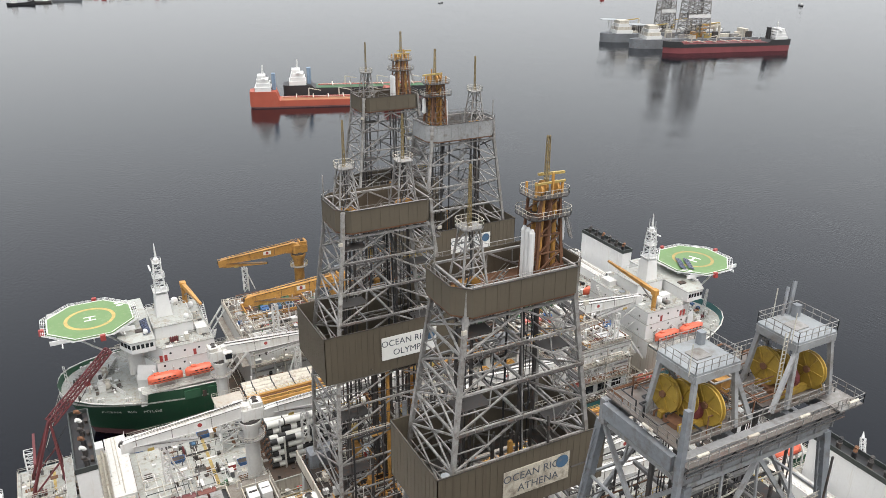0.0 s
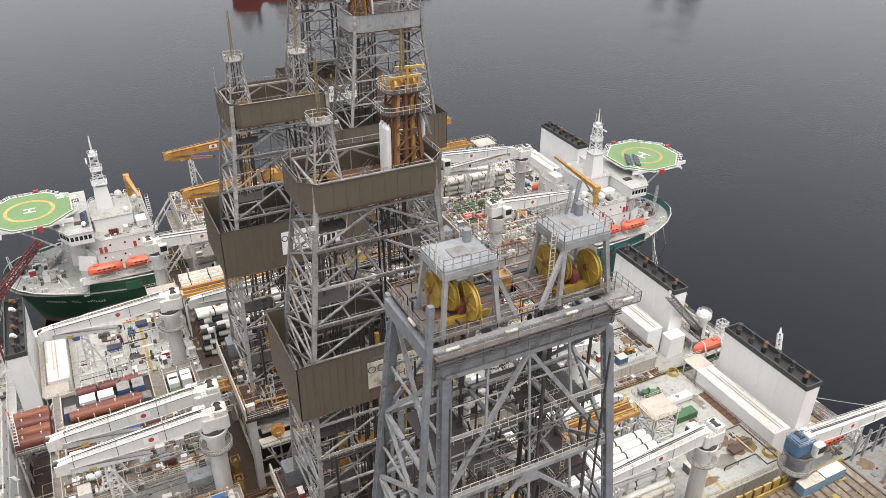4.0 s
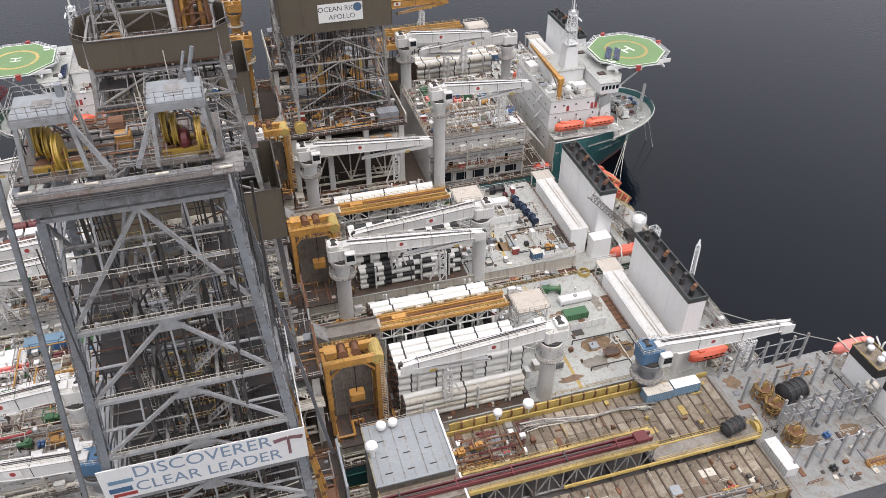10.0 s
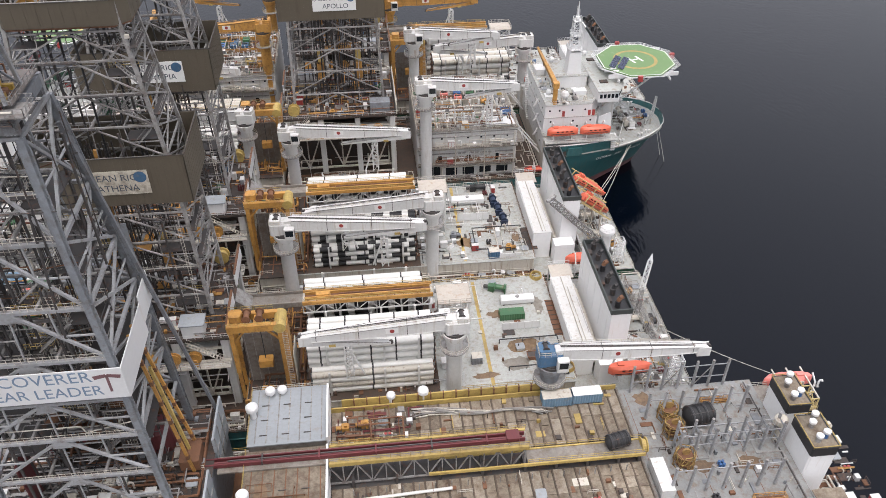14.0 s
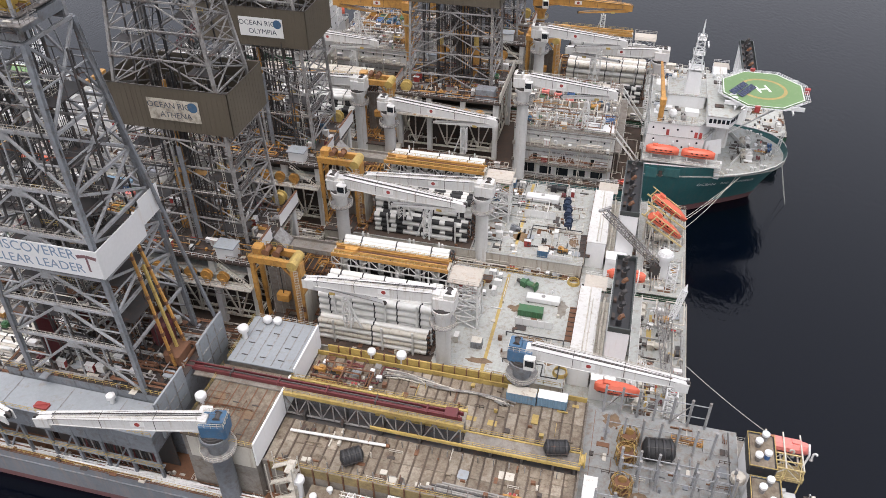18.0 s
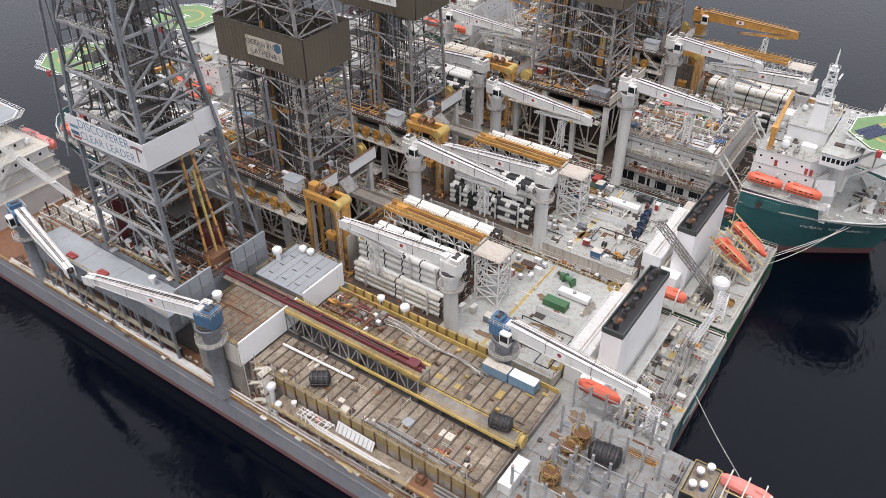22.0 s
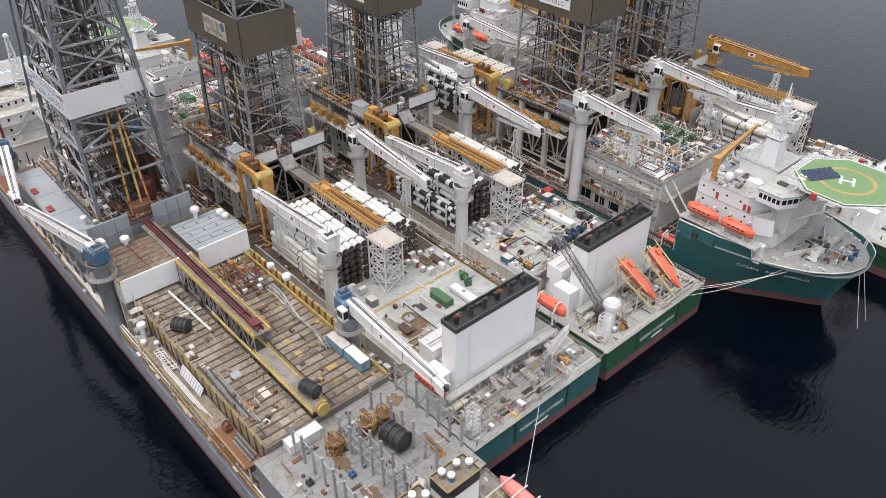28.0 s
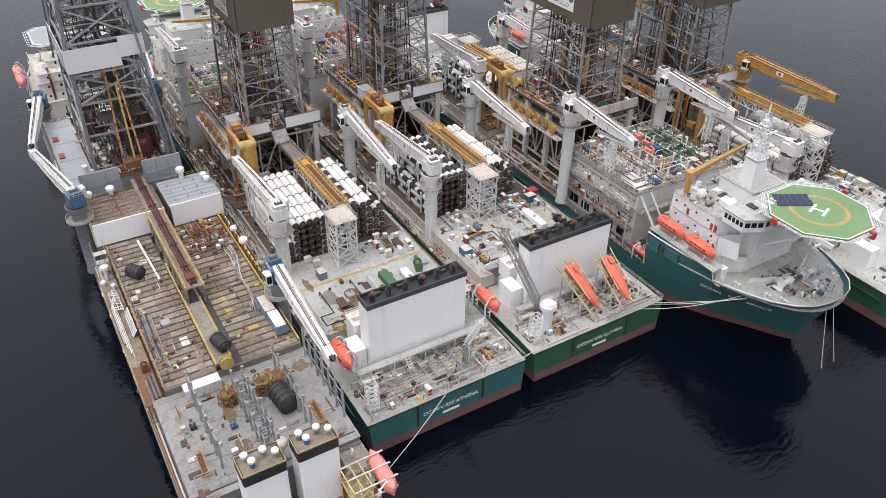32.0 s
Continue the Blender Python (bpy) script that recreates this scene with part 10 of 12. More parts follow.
for sh, u0, u1, v, h in ((B_SHIP, -51.5, -36, -2.5, 1.6), (B_SHIP, -51.5, -36, 5.5, 1.8), (D_SHIP, -51.5, -44, 7.0, 1.6), (D_SHIP, -41, -27, 5.2, 1.4), (D_SHIP, -41, -27, 9.5, 1.4), (D_SHIP, -51, -27, -13.8, 1.8), (E_SHIP, -51.5, -30, -3.0, 1.8), (E_SHIP, -51.5, -30, 13.5, 1.8)):
    o = at(sh, 0, 0, 0)
    c = thing("stanchion_row", o, "row of white stanchion posts on a pale base", "posts", "stanchion rows")
    part("base_strip", Geo().box(u0 - 0.4, u1 + 0.4, v - 0.5, v + 0.5, 25.56, 25.8), CLEANWHITE, c)
    k = int((u1 - u0) / 1.9)
    for i in range(k + 1):
        u = u0 + (u1 - u0) * i / k
        part("post", Geo().cbox(u - 0.14, u + 0.14, v - 0.14, v + 0.14, 25.8, 25.8 + h, 0.04), CLEANWHITE, c)
for sh, u, v, a, e in ((D_SHIP, -48.0, 14.2, 4.4, 2.6), (B_SHIP, -45.5, 11.0, 6.0, 3.8), (B_SHIP, -44.0, 1.5, 7.5, 2.8), (E_SHIP, -45.0, -12.5, 6.0, 3.4)):
    c = thing("raised_platform", at(sh, u, v, 25.56), "raised white platform with railed edge and hatch", "platform", "raised platforms")
    part("platform_plate", Geo().box(-a, a, -e, e, 0.7, 0.85), CLEANWHITE, c)
    part("platform_skirt", Geo().box(-a + 0.3, a - 0.3, -e + 0.3, e - 0.3, 0, 0.7), WHITE, c)
    part("handrail", Geo().rail([(-a, -e, 0.85), (a, -e, 0.85), (a, e, 0.85)], step=1.5), WHITE, c)
    part("hatch", Geo().cbox(-1.0, 0.6, -0.8, 0.8, 0.85, 1.15, 0.1), DECKGREY, c)

# shell doors of the green hulls below the lifeboats
for sh, hm in ((D_SHIP, TEAL), (E_SHIP, GREEN)):
    s = 1 if sh is D_SHIP else -1
    c = thing("shell_door", sh, "green shell door standing proud of the hull below the lifeboats", "door", "shell doors")
    part("door_leaf", Geo().box(-66.5, -63.2, min(s * 20.9, s * 21.2), max(s * 20.9, s * 21.2), 15.6, 18.9), hm, c)
    part("door_frame", Geo().box(-68.0, -67.0, min(s * 20.9, s * 21.1), max(s * 20.9, s * 21.1), 16.0, 18.0), DECKDARK, c)
    part("door_leaf", Geo().box(-73.0, -68.4, min(s * 20.2, s * 20.95), max(s * 20.2, s * 20.95), 16.2, 18.9), hm, c)


def mooring_rope(p, q, sag, label="pale mooring rope hanging between ship and shore"):
    pts = [Vector(p).lerp(Vector(q), i / 12) - Vector((0, 0, sag * math.sin(math.pi * i / 12))) for i in range(13)]
    ob = new("mooring_rope", mesh_of("pipe", Geo().line(pts, 0.075, 6), ROPE))
    tagged(ob, label, "rope", "mooring ropes")


mooring_rope((148.8, 28.5, 10.4), (170.0, 56.0, 16.8), 0.8, "pale mooring rope between two ships")
mooring_rope((149.0, 27.5, 10.4), (166.5, 50.8, 16.2), 1.0, "pale mooring rope between two ships")
mooring_rope((149.2, 24.0, 10.4), (164.0, 49.0, 15.8), 1.6, "pale mooring rope between two ships")
mooring_rope((149.9, -30.5, 9.5), (167.2, -54.2, 16.0), 0.6, "pale mooring rope between two sterns")
mooring_rope((149.6, -12.0, 10.2), (149.0, -6.0, 10.2), 0.5, "pale mooring rope between two sterns")
for y in (-1.2, 1.2):
    mooring_rope((176.5, 61.5 + y, 16.6), (181.5, 61.5 + y * 2, 0.0), 0.0, "dark mooring chain running from bow to water")
for v in (-1.0, 1.2):
    mooring_rope((-31.0, 107 + v, 17.0), (-38.0, 107 + v * 2, 0.0), 0.0, "dark mooring chain running from bow to water")

# ---- far vessels and shore ----


def far_tanker(m, length, hull, low, deck, label, mid=11.5, boot=2.5, funnel=None):
    """A laid-up tanker far off: hull with raised ends, deck pipes, house and funnel; x along its length, house at -x."""
    c = thing("tanker", m, label, "ship", "far ships")
    L, b2 = length / 2, length * 0.075
    plan = [(-1.0, 0.72), (-0.94, 0.96), (-0.66, 1.0), (-0.62, 1.0), (0.74, 1.0), (0.78, 0.98), (0.86, 0.8), (0.95, 0.42), (1.0, 0.03)]
    top = lambda x: mid if -0.63 < x < 0.75 else 13.5
    part("hull", Geo().loft([[(x * L, -w * b2, boot), (x * L, w * b2, boot), (x * L, w * b2, top(x)), (x * L, -w * b2, top(x))] for x, w in plan]), hull, c)
    part("bottom_paint", Geo().loft([[(x * L * 0.99, -w * b2 * 0.99, -1), (x * L * 0.99, w * b2 * 0.99, -1), (x * L * 0.99, w * b2 * 0.99, boot), (x * L * 0.99, -w * b2 * 0.99, boot)] for x, w in plan]), low, c)
    part("main_deck", Geo().box(-L * 0.6, L * 0.73, -b2 * 0.92, b2 * 0.92, mid, mid + 0.2), deck, c)
    for i, (a, e, z0, z1) in enumerate(((-0.93, -0.72, 13.0, 17.0), (-0.91, -0.73, 17.0, 20.0), (-0.90, -0.75, 20.0, 23.0), (-0.89, -0.79, 23.0, 26.0))):
        t = part("tier", Geo().cbox(a * L, e * L, -b2 * (0.9 - i * 0.1), b2 * (0.9 - i * 0.1), z0, z1, 0.4), CLEANWHITE, c)
        for k in range(7):
            y = b2 * (0.8 - i * 0.1) * (k - 3) / 3.2
            part("window", Geo().box(e * L - 0.05, e * L + 0.08, y - 0.45, y + 0.45, z0 + 1.2, z0 + 2.2), GLASS, t)
    part("bridge_wing", Geo().box(-0.83 * L, -0.79 * L, -b2, b2, 23.2, 24.4), CLEANWHITE, c)
    part("funnel", Geo().cbox(-0.71 * L, -0.66 * L, -2.6, 2.6, 13.5, 27, 0.6), funnel or hull, c)
    part("mast", Geo().lattice((-0.82 * L, 0, 26), (-0.82 * L, 0, 34), 1.6, 5, 0.3, 0.6), CLEANWHITE, c)
    for y in (-1.2, 0, 1.2):
        part("deck_pipe", Geo().rod((-0.58 * L, y, mid + 1.3), (0.72 * L, y, mid + 1.3), 0.35, 6), REDPAINT if y else CREAM, c)
    for x in (-0.4, -0.18, 0.02, 0.22, 0.4, 0.6):
        part("manifold", Geo().rod((x * L, -b2 * 0.85, mid + 1.7), (x * L, b2 * 0.85, mid + 1.7), 0.45, 6), CREAM, c)
    for x in (-0.3, 0.1, 0.5):
        part("hose_crane", Geo().bar((x * L + 4, 0, mid), (x * L + 4, 0, mid + 8), 0.9).bar((x * L + 4, 0, mid + 8), (x * L + 14, 0, mid + 6), 0.6), CREAM, c)
    part("foremast", Geo().rod((0.88 * L, 0, 13), (0.88 * L, 0, 24), 0.35, 6), CREAM, c)


def far_drillship(m, length, label, wide):
    """A drillship seen far off: hull, cluttered deck, house forward, cranes and a straight-sided derrick with a pale band."""
    c = thing("drillship", m, label, "ship", "far ships")
    L, b2 = length / 2, length * 0.085
    plan = [(-1.0, 0.9), (-0.6, 1.0), (0.6, 1.0), (0.85, 0.75), (0.96, 0.35), (1.0, 0.03)]
    part("hull", Geo().loft([[(x * L, -w * b2, -1), (x * L, w * b2, -1), (x * L, w * b2, 11), (x * L, -w * b2, 11)] for x, w in plan]), STEELBLUE, c)
    r = random.Random(int(length + wide * 7))
    for k in range(26):
        x, y, a = r.uniform(-0.9, 0.5) * L, r.uniform(-0.7, 0.7) * b2, r.uniform(2, 7)
        part("deck_block", Geo().cbox(x - a, x + a, y - 2.5, y + 2.5, 11, 11 + r.uniform(2, 9), 0.3), r.choice((CREAM, CREAM, STEEL, CLEANWHITE, YELLOW, ORANGE, STEELDARK)), c)
    for i in range(4):
        part("house_tier", Geo().cbox(0.55 * L + i * 1.6, 0.8 * L - i * 1.2, -b2 * (0.75 - i * 0.07), b2 * (0.75 - i * 0.07), 11 + i * 4, 15 + i * 4, 0.5), CREAM if i % 2 else CLEANWHITE, c)
    part("helideck", Geo().prism([(0.9 * L + 11 * math.cos(i * math.pi / 4), 11 * math.sin(i * math.pi / 4)) for i in range(8)], 28, 28.4), DECKGREY, c)
    for i in range(4):
        part("helideck_strut", Geo().bar((0.82 * L, -8 + i * 5.3, 11), (0.86 * L, -8 + i * 5.3, 28), 0.5), WHITE, c)
    build_tower(c, [(14, wide, wide * 0.8), (60, wide * 0.85, wide * 0.65), (92, wide * 0.6, wide * 0.5)], [14, 24, 34, 44, 54, 64, 74, 84, 92], STEEL, STEEL, 1.0, 0.6, joined=True)
    for y in (-1, 1):
        part("derrick_band", Geo().box(-wide * 0.93, wide * 0.93, min(y * wide * 0.76, y * wide * 0.78), max(y * wide * 0.76, y * wide * 0.78), 36, 40), CLEANWHITE, c)
    part("derrick_core", Geo().lattice((0, 0, 14), (0, 0, 90), wide * 0.8, 16, 0.6), STEELDARK, c)
    for x, y in ((-0.35, 0.8), (-0.5, -0.8), (0.35, -0.8)):
        part("crane_post", Geo().rod((x * L, y * b2, 11), (x * L, y * b2, 27), 1.3, 10), CREAM, c)
        part("crane_boom", Geo().bar((x * L, y * b2, 27), (x * L + 26, y * b2, 24), 1.2), CREAM if y > 0 else YELLOW, c)
    part("funnel", Geo().cbox(-0.85 * L, -0.78 * L, -b2 * 0.6, b2 * 0.6, 11, 21, 0.5), CREAM, c)


def far_boat(m, length, hull, label):
    """A small vessel at anchor: sheered hull, wheelhouse, mast."""
    c = thing("small_vessel", m, label, "ship", "small far vessels")
    L, b2 = length / 2, length * 0.14
    plan = [(-1.0, 0.75, 0.1), (-0.5, 1.0, 0.08), (0.3, 1.0, 0.09), (0.75, 0.6, 0.13), (1.0, 0.04, 0.18)]
    part("hull", Geo().loft([[(x * L, -w * b2 * 0.9, -0.4), (x * L, w * b2 * 0.9, -0.4), (x * L, w * b2, length * h), (x * L, -w * b2, length * h)] for x, w, h in plan]), hull, c)
    part("wheelhouse", Geo().cbox(-0.7 * L, -0.25 * L, -b2 * 0.6, b2 * 0.6, length * 0.08, length * 0.24, 0.2), CLEANWHITE, c)
    part("mast", Geo().rod((-0.4 * L, 0, length * 0.24), (-0.4 * L, 0, length * 0.42), length * 0.008, 6), CREAM, c)


far_tanker(pose(196, 514.5, 0, 0, 0, -18), 126, TANKORANGE, BOOT, TUBEBROWN_FAR, "far orange-red tanker with a low rusty deck and white house astern", mid=6.0, boot=1.2, funnel=LETTERBLUE)
far_tanker(pose(236, 528, 0, 0, 0, -18), 140, BLACK, BOOT, CONTGREEN, "far black tanker with a green deck moored behind another", mid=11.0, boot=2.0, funnel=LETTERBLUE)
far_tanker(pose(737, 593, 0, 0, 0, 164.5), 166, BLACK, TANKERRED, MAROON, "far black tanker riding high over its red bottom paint", mid=10.5, boot=6.6, funnel=BLACK)
far_drillship(pose(728, 640, 0, 0, 0, 164.5), 170, "far grey drillship with cream deckhouses and a broad derrick", 16.0)
far_drillship(pose(735, 700, 0, 0, 0, 164.5), 180, "far grey drillship with cream deckhouses and a slim derrick", 11.0)
for x, y, a, ln, mt, lb in ((702, 1282, 10, 11, BLACK, "small dark boat at anchor far off"), (1028, 1201, 30, 18, REDPAINT, "small red boat at anchor far off"), (1309, 954, 60, 19, BLACK, "small dark boat at anchor far off"),
                            (-16, 1556, 8, 46, BLACK, "dark coaster lying off the far quay"), (16, 1580, 172, 40, STEELDARK, "grey coaster lying off the far quay"), (64, 1612, 4, 52, STEELBLUE, "grey coaster lying off the far quay")):
    far_boat(pose(x, y, 0, 0, 0, a), ln, mt, lb)
quay = thing("far_quay", pose(0, 0, 0), "low grey quay with sheds along the far shore", "quay", kind="structure")
part("quay_wall", Geo().box(80, 330, 1640, 1670, -0.5, 2.2), DECKWORN, quay)
rr = random.Random(14)
for k in range(16):
    x, a = 90 + k * 14.5, rr.uniform(3, 7)
    part("shed", Geo().cbox(x - a, x + a, 1646, 1658, 2.2, 2.2 + rr.uniform(2, 6), 0.2), rr.choice((CREAM, STEEL, CLEANWHITE, REDPAINT, STEELBLUE)), quay)

# ---- deck clutter ----


def locker_mesh(mat):
    return mixed_mesh("equipment_locker", [(Geo().cbox(-0.9, 0.9, -0.5, 0.5, 0.12, 1.9, 0.06), mat), (Geo().box(-0.85, -0.04, -0.53, -0.5, 0.25, 1.8).box(0.04, 0.85, -0.53, -0.5, 0.25, 1.8).box(-0.95, 0.95, -0.55, 0.55, 1.9, 1.98), WHITE), (Geo().box(-0.8, 0.8, -0.4, 0.4, 0, 0.12), STEELDARK)])


def tank_mesh(mat):
    return mixed_mesh("pressure_tank", [(Geo().turned((-1.5, 0, 0.95), [(0.1, 0), (0.55, 0.15), (0.7, 0.4), (0.7, 2.6), (0.55, 2.85), (0.1, 3.0)], "x", 14), mat), (Geo().box(-0.95, -0.75, -0.6, 0.6, 0, 0.5).box(0.75, 0.95, -0.6, 0.6, 0, 0.5).rod((0, 0, 1.6), (0, 0, 2.1), 0.15), STEELDARK)])


def skip_mesh(mat):
    g = Geo().hexa([(-1.3, -0.8, 0.1), (1.3, -0.8, 0.1), (1.3, 0.8, 0.1), (-1.3, 0.8, 0.1), (-1.8, -0.95, 1.2), (1.8, -0.95, 1.2), (1.8, 0.95, 1.2), (-1.8, 0.95, 1.2)])
    return mixed_mesh("waste_skip", [(g.rail([(-1.8, -0.95, 1.15), (1.8, -0.95, 1.15), (1.8, 0.95, 1.15), (-1.8, 0.95, 1.15), (-1.8, -0.95, 1.15)], h=0.12, step=4, w=0.12, rows=1), mat), (Geo().box(-1.65, 1.65, -0.82, 0.82, 1.2, 1.23), DECKDARK)])


def tote_mesh():
    g = Geo()
    for z in (0.25, 0.6, 0.95, 1.25):
        g.rail([(-0.52, -0.62, z - 0.05), (0.52, -0.62, z - 0.05), (0.52, 0.62, z - 0.05), (-0.52, 0.62, z - 0.05), (-0.52, -0.62, z - 0.05)], h=0.04, step=0.4, w=0.05, rows=1)
    return mixed_mesh("chemical_tote", [(Geo().cbox(-0.48, 0.48, -0.58, 0.58, 0.16, 1.22, 0.1), CLEANWHITE), (g, STEEL), (Geo().box(-0.52, 0.52, -0.62, 0.62, 0, 0.16), BLACK)])


def vent_mesh(mat):
    return mixed_mesh("gooseneck_vent", [(Geo().line([(0, 0, 0), (0, 0, 1.6), (0.12, 0, 1.85), (0.4, 0, 1.95), (0.65, 0, 1.85), (0.75, 0, 1.5)], 0.2, 8), mat), (Geo().turned((0, 0, 0), [(0.42, 0), (0.42, 0.1)], n=10), STEEL)])


def rack_mesh(mat):
    g, f = Geo(), Geo()
    for i in range(4):
        g.turned((-0.9 + i * 0.6, 0, 0.1), [(0.27, 0), (0.27, 1.45), (0.14, 1.65), (0.08, 1.8)], n=8)
    f.box(-1.4, 1.4, 0.42, 0.5, 0.1, 1.5)
    return mixed_mesh("gas_bottle_rack", [(g, mat), (f, STEEL), (Geo().box(-1.4, 1.4, -0.5, 0.5, 0, 0.1), STEELDARK)])


def basket_mesh(mat):
    g, p = Geo(), Geo()
    g.rail([(-3, -0.6, 0.1), (3, -0.6, 0.1), (3, 0.6, 0.1), (-3, 0.6, 0.1), (-3, -0.6, 0.1)], h=1.0, step=1.0, w=0.1)
    for i in range(5):
        p.rod((-2.8, -0.42 + 0.2 * i, 0.25 + 0.1 * (i % 2)), (2.7, -0.42 + 0.2 * i, 0.25 + 0.1 * (i % 2)), 0.1, 6)
    return mixed_mesh("pipe_basket", [(g, mat), (p, RUSTY), (Geo().box(-3, 3, -0.6, 0.6, 0, 0.1), mat)])


def manifold_mesh(mat):
    return mesh_of("valve_manifold", Geo().rod((-1.7, 0, 0.8), (1.7, 0, 0.8), 0.2, 8), mat)


loop_mesh = mesh_of("pipe_loop", Geo().loft([[(0.13 * math.cos(q), y, z + 0.13 * math.sin(q)) if flat else (0.13 * math.cos(q), y + 0.13 * math.sin(q), z) for q in (0, 1.57, 3.14, 4.71)] for y, z, flat in ((-0.7, 0, 0), (-0.7, 0.7, 0), (-0.6, 0.8, 1), (0.6, 0.8, 1))]), CREAM)
wheel_mesh = mesh_of("handwheel", Geo().turned((0, 0, 0), [(0.05, 0), (0.05, 0.3), (0.3, 0.35), (0.3, 0.41)], n=10), REDPAINT)


def skid_mesh(mat):
    return mixed_mesh("machinery_skid", [(Geo().cbox(-1.3, 0.2, -0.7, 0.7, 0.2, 1.3, 0.12).turned((0.3, 0, 0.75), [(0.48, 0), (0.48, 0.95), (0.3, 1.05)], "x", 10).cbox(-1.0, -0.3, -0.4, 0.4, 1.3, 1.75, 0.08), mat),
                                         (Geo().box(-1.5, 1.5, -0.85, 0.85, 0, 0.2).line([(-0.6, 0.7, 0.6), (-0.6, 1.05, 0.6), (0.9, 1.05, 0.6), (0.9, 1.05, 1.7)], 0.09, 6), STEELDARK)])


def hatch_mesh(mat):
    return mixed_mesh("deck_hatch", [(Geo().cbox(-0.9, 0.9, -0.9, 0.9, 0, 0.55, 0.15), mat), (Geo().cbox(-1.0, 1.0, -1.0, 1.0, 0.55, 0.68, 0.2).bar((-0.5, -1.05, 0.45), (0.5, -1.05, 0.45), 0.1), DECKGREY)])


def lamp_mesh():
    return mixed_mesh("floodlight_post", [(Geo().rod((0, 0, 0), (0, 0, 5.5), 0.09, 6).bar((-0.7, 0, 5.4), (0.7, 0, 5.4), 0.1), WHITE), (Geo().box(-0.8, -0.3, -0.25, 0.1, 5.45, 5.75).box(0.3, 0.8, -0.25, 0.1, 5.45, 5.75), STEEL)])


def drum_mesh(mat):
    g = Geo()
    for x, y in ((-0.35, -0.35), (0.35, -0.35), (-0.35, 0.35), (0.35, 0.35)):
        g.turned((x, y, 0.14), [(0.29, 0), (0.29, 0.28), (0.31, 0.3), (0.29, 0.32), (0.29, 0.58), (0.31, 0.6), (0.29, 0.62), (0.29, 0.88)], n=9)
    return mixed_mesh("oil_drum_pallet", [(g, mat), (Geo().box(-0.7, 0.7, -0.7, -0.5, 0, 0.14).box(-0.7, 0.7, 0.5, 0.7, 0, 0.14).box(-0.7, 0.7, -0.1, 0.1, 0, 0.14), TIMBER)])


def box_mesh(mat, a, e, h):
    return mixed_mesh("tool_container", [(Geo().prism(ribbed(a, e, int(a * 3.4)), 0.12, h), mat), (Geo().box(-a + 0.1, a - 0.1, -e + 0.1, e - 0.1, h, h + 0.05), CREAM), (Geo().box(-a, a, -e + 0.2, e - 0.2, 0, 0.12), STEELDARK)])


def cable_mesh(mat):
    return mixed_mesh("cable_drum", [(Geo().turned((0, -0.55, 0.95), [(0.95, 0), (0.95, 0.1), (0.5, 0.12), (0.5, 1.0), (0.95, 1.02), (0.95, 1.12)], "y", 16), mat), (Geo().turned((0, -0.4, 0.95), [(0.75, 0), (0.75, 0.8)], "y", 14).box(-0.9, 0.9, -0.5, -0.4, 0, 0.1).box(-0.9, 0.9, 0.4, 0.5, 0, 0.1), BLACK)])


KINDS = {
    "locker": ([locker_mesh(m) for m in (CLEANWHITE, CREAM, STEELBLUE, REDPAINT)], 1.1, "painted steel deck locker with double doors", "locker"),
    "tank": ([tank_mesh(m) for m in (CLEANWHITE, CREAM, YELLOW, STEEL)], 1.7, "horizontal pressure tank on two saddles", "tank"),
    "skip": ([skip_mesh(m) for m in (CONTGREEN, BLUE, YELLOW, RUSTY)], 2.0, "open steel waste skip with sloping ends", "skip"),
    "tote": ([tote_mesh()], 0.8, "white chemical tote in a steel cage", "tote"),
    "vent": ([vent_mesh(m) for m in (CLEANWHITE, CREAM)], 0.8, "white gooseneck tank vent", "ventilator"),
    "bottles": ([rack_mesh(m) for m in (STEELDARK, CRANEBLUE, MAROON)], 1.5, "rack of upright gas bottles", "rack"),
    "basket": ([basket_mesh(m) for m in (YELLOW, WHITE, ORANGE)], 3.1, "long open steel basket of rusty pipes", "basket"),
    "manifold": ([manifold_mesh(m) for m in (CREAM, STEEL, ORANGE)], 1.8, "valve manifold with red handwheels", "valves"),
    "skid": ([skid_mesh(m) for m in (CONTGREEN, STEELBLUE, CREAM, CRANEBLUE, ORANGE)], 1.6, "skid-mounted machine with motor and pipe", "machine"),
    "hatch": ([hatch_mesh(m) for m in (WHITE, CREAM)], 1.1, "low square deck hatch with a grey lid", "hatch"),
    "lamp": ([lamp_mesh()], 0.9, "white floodlight post with two lamps", "lamp"),
    "drums": ([drum_mesh(m) for m in (BLUE, MAROON, BLACK)], 0.9, "four oil drums on a timber pallet", "drums"),
    "box": ([box_mesh(m, a, e, h) for m, a, e, h in ((CLEANWHITE, 1.5, 1.2, 2.3), (STEELBLUE, 1.3, 1.1, 2.0), (CRANEBLUE, 1.5, 1.2, 2.2), (CREAM, 1.8, 1.2, 2.4), (ORANGE, 1.2, 1.0, 1.6))], 1.9, "small ribbed tool container with a pale roof", "container"),
    "cable": ([cable_mesh(m) for m in (TIMBER, ORANGE, STEEL)], 1.1, "cable drum standing on chocks", "drum"),
}
ALL = ("locker", "tank", "skip", "tote", "vent", "bottles", "basket", "manifold", "skid", "hatch", "drums", "box", "cable", "locker", "skid", "manifold", "tote", "vent", "lamp")
SMALLS = ("locker", "vent", "manifold", "hatch", "tote", "drums", "skid", "locker", "bottles", "lamp")


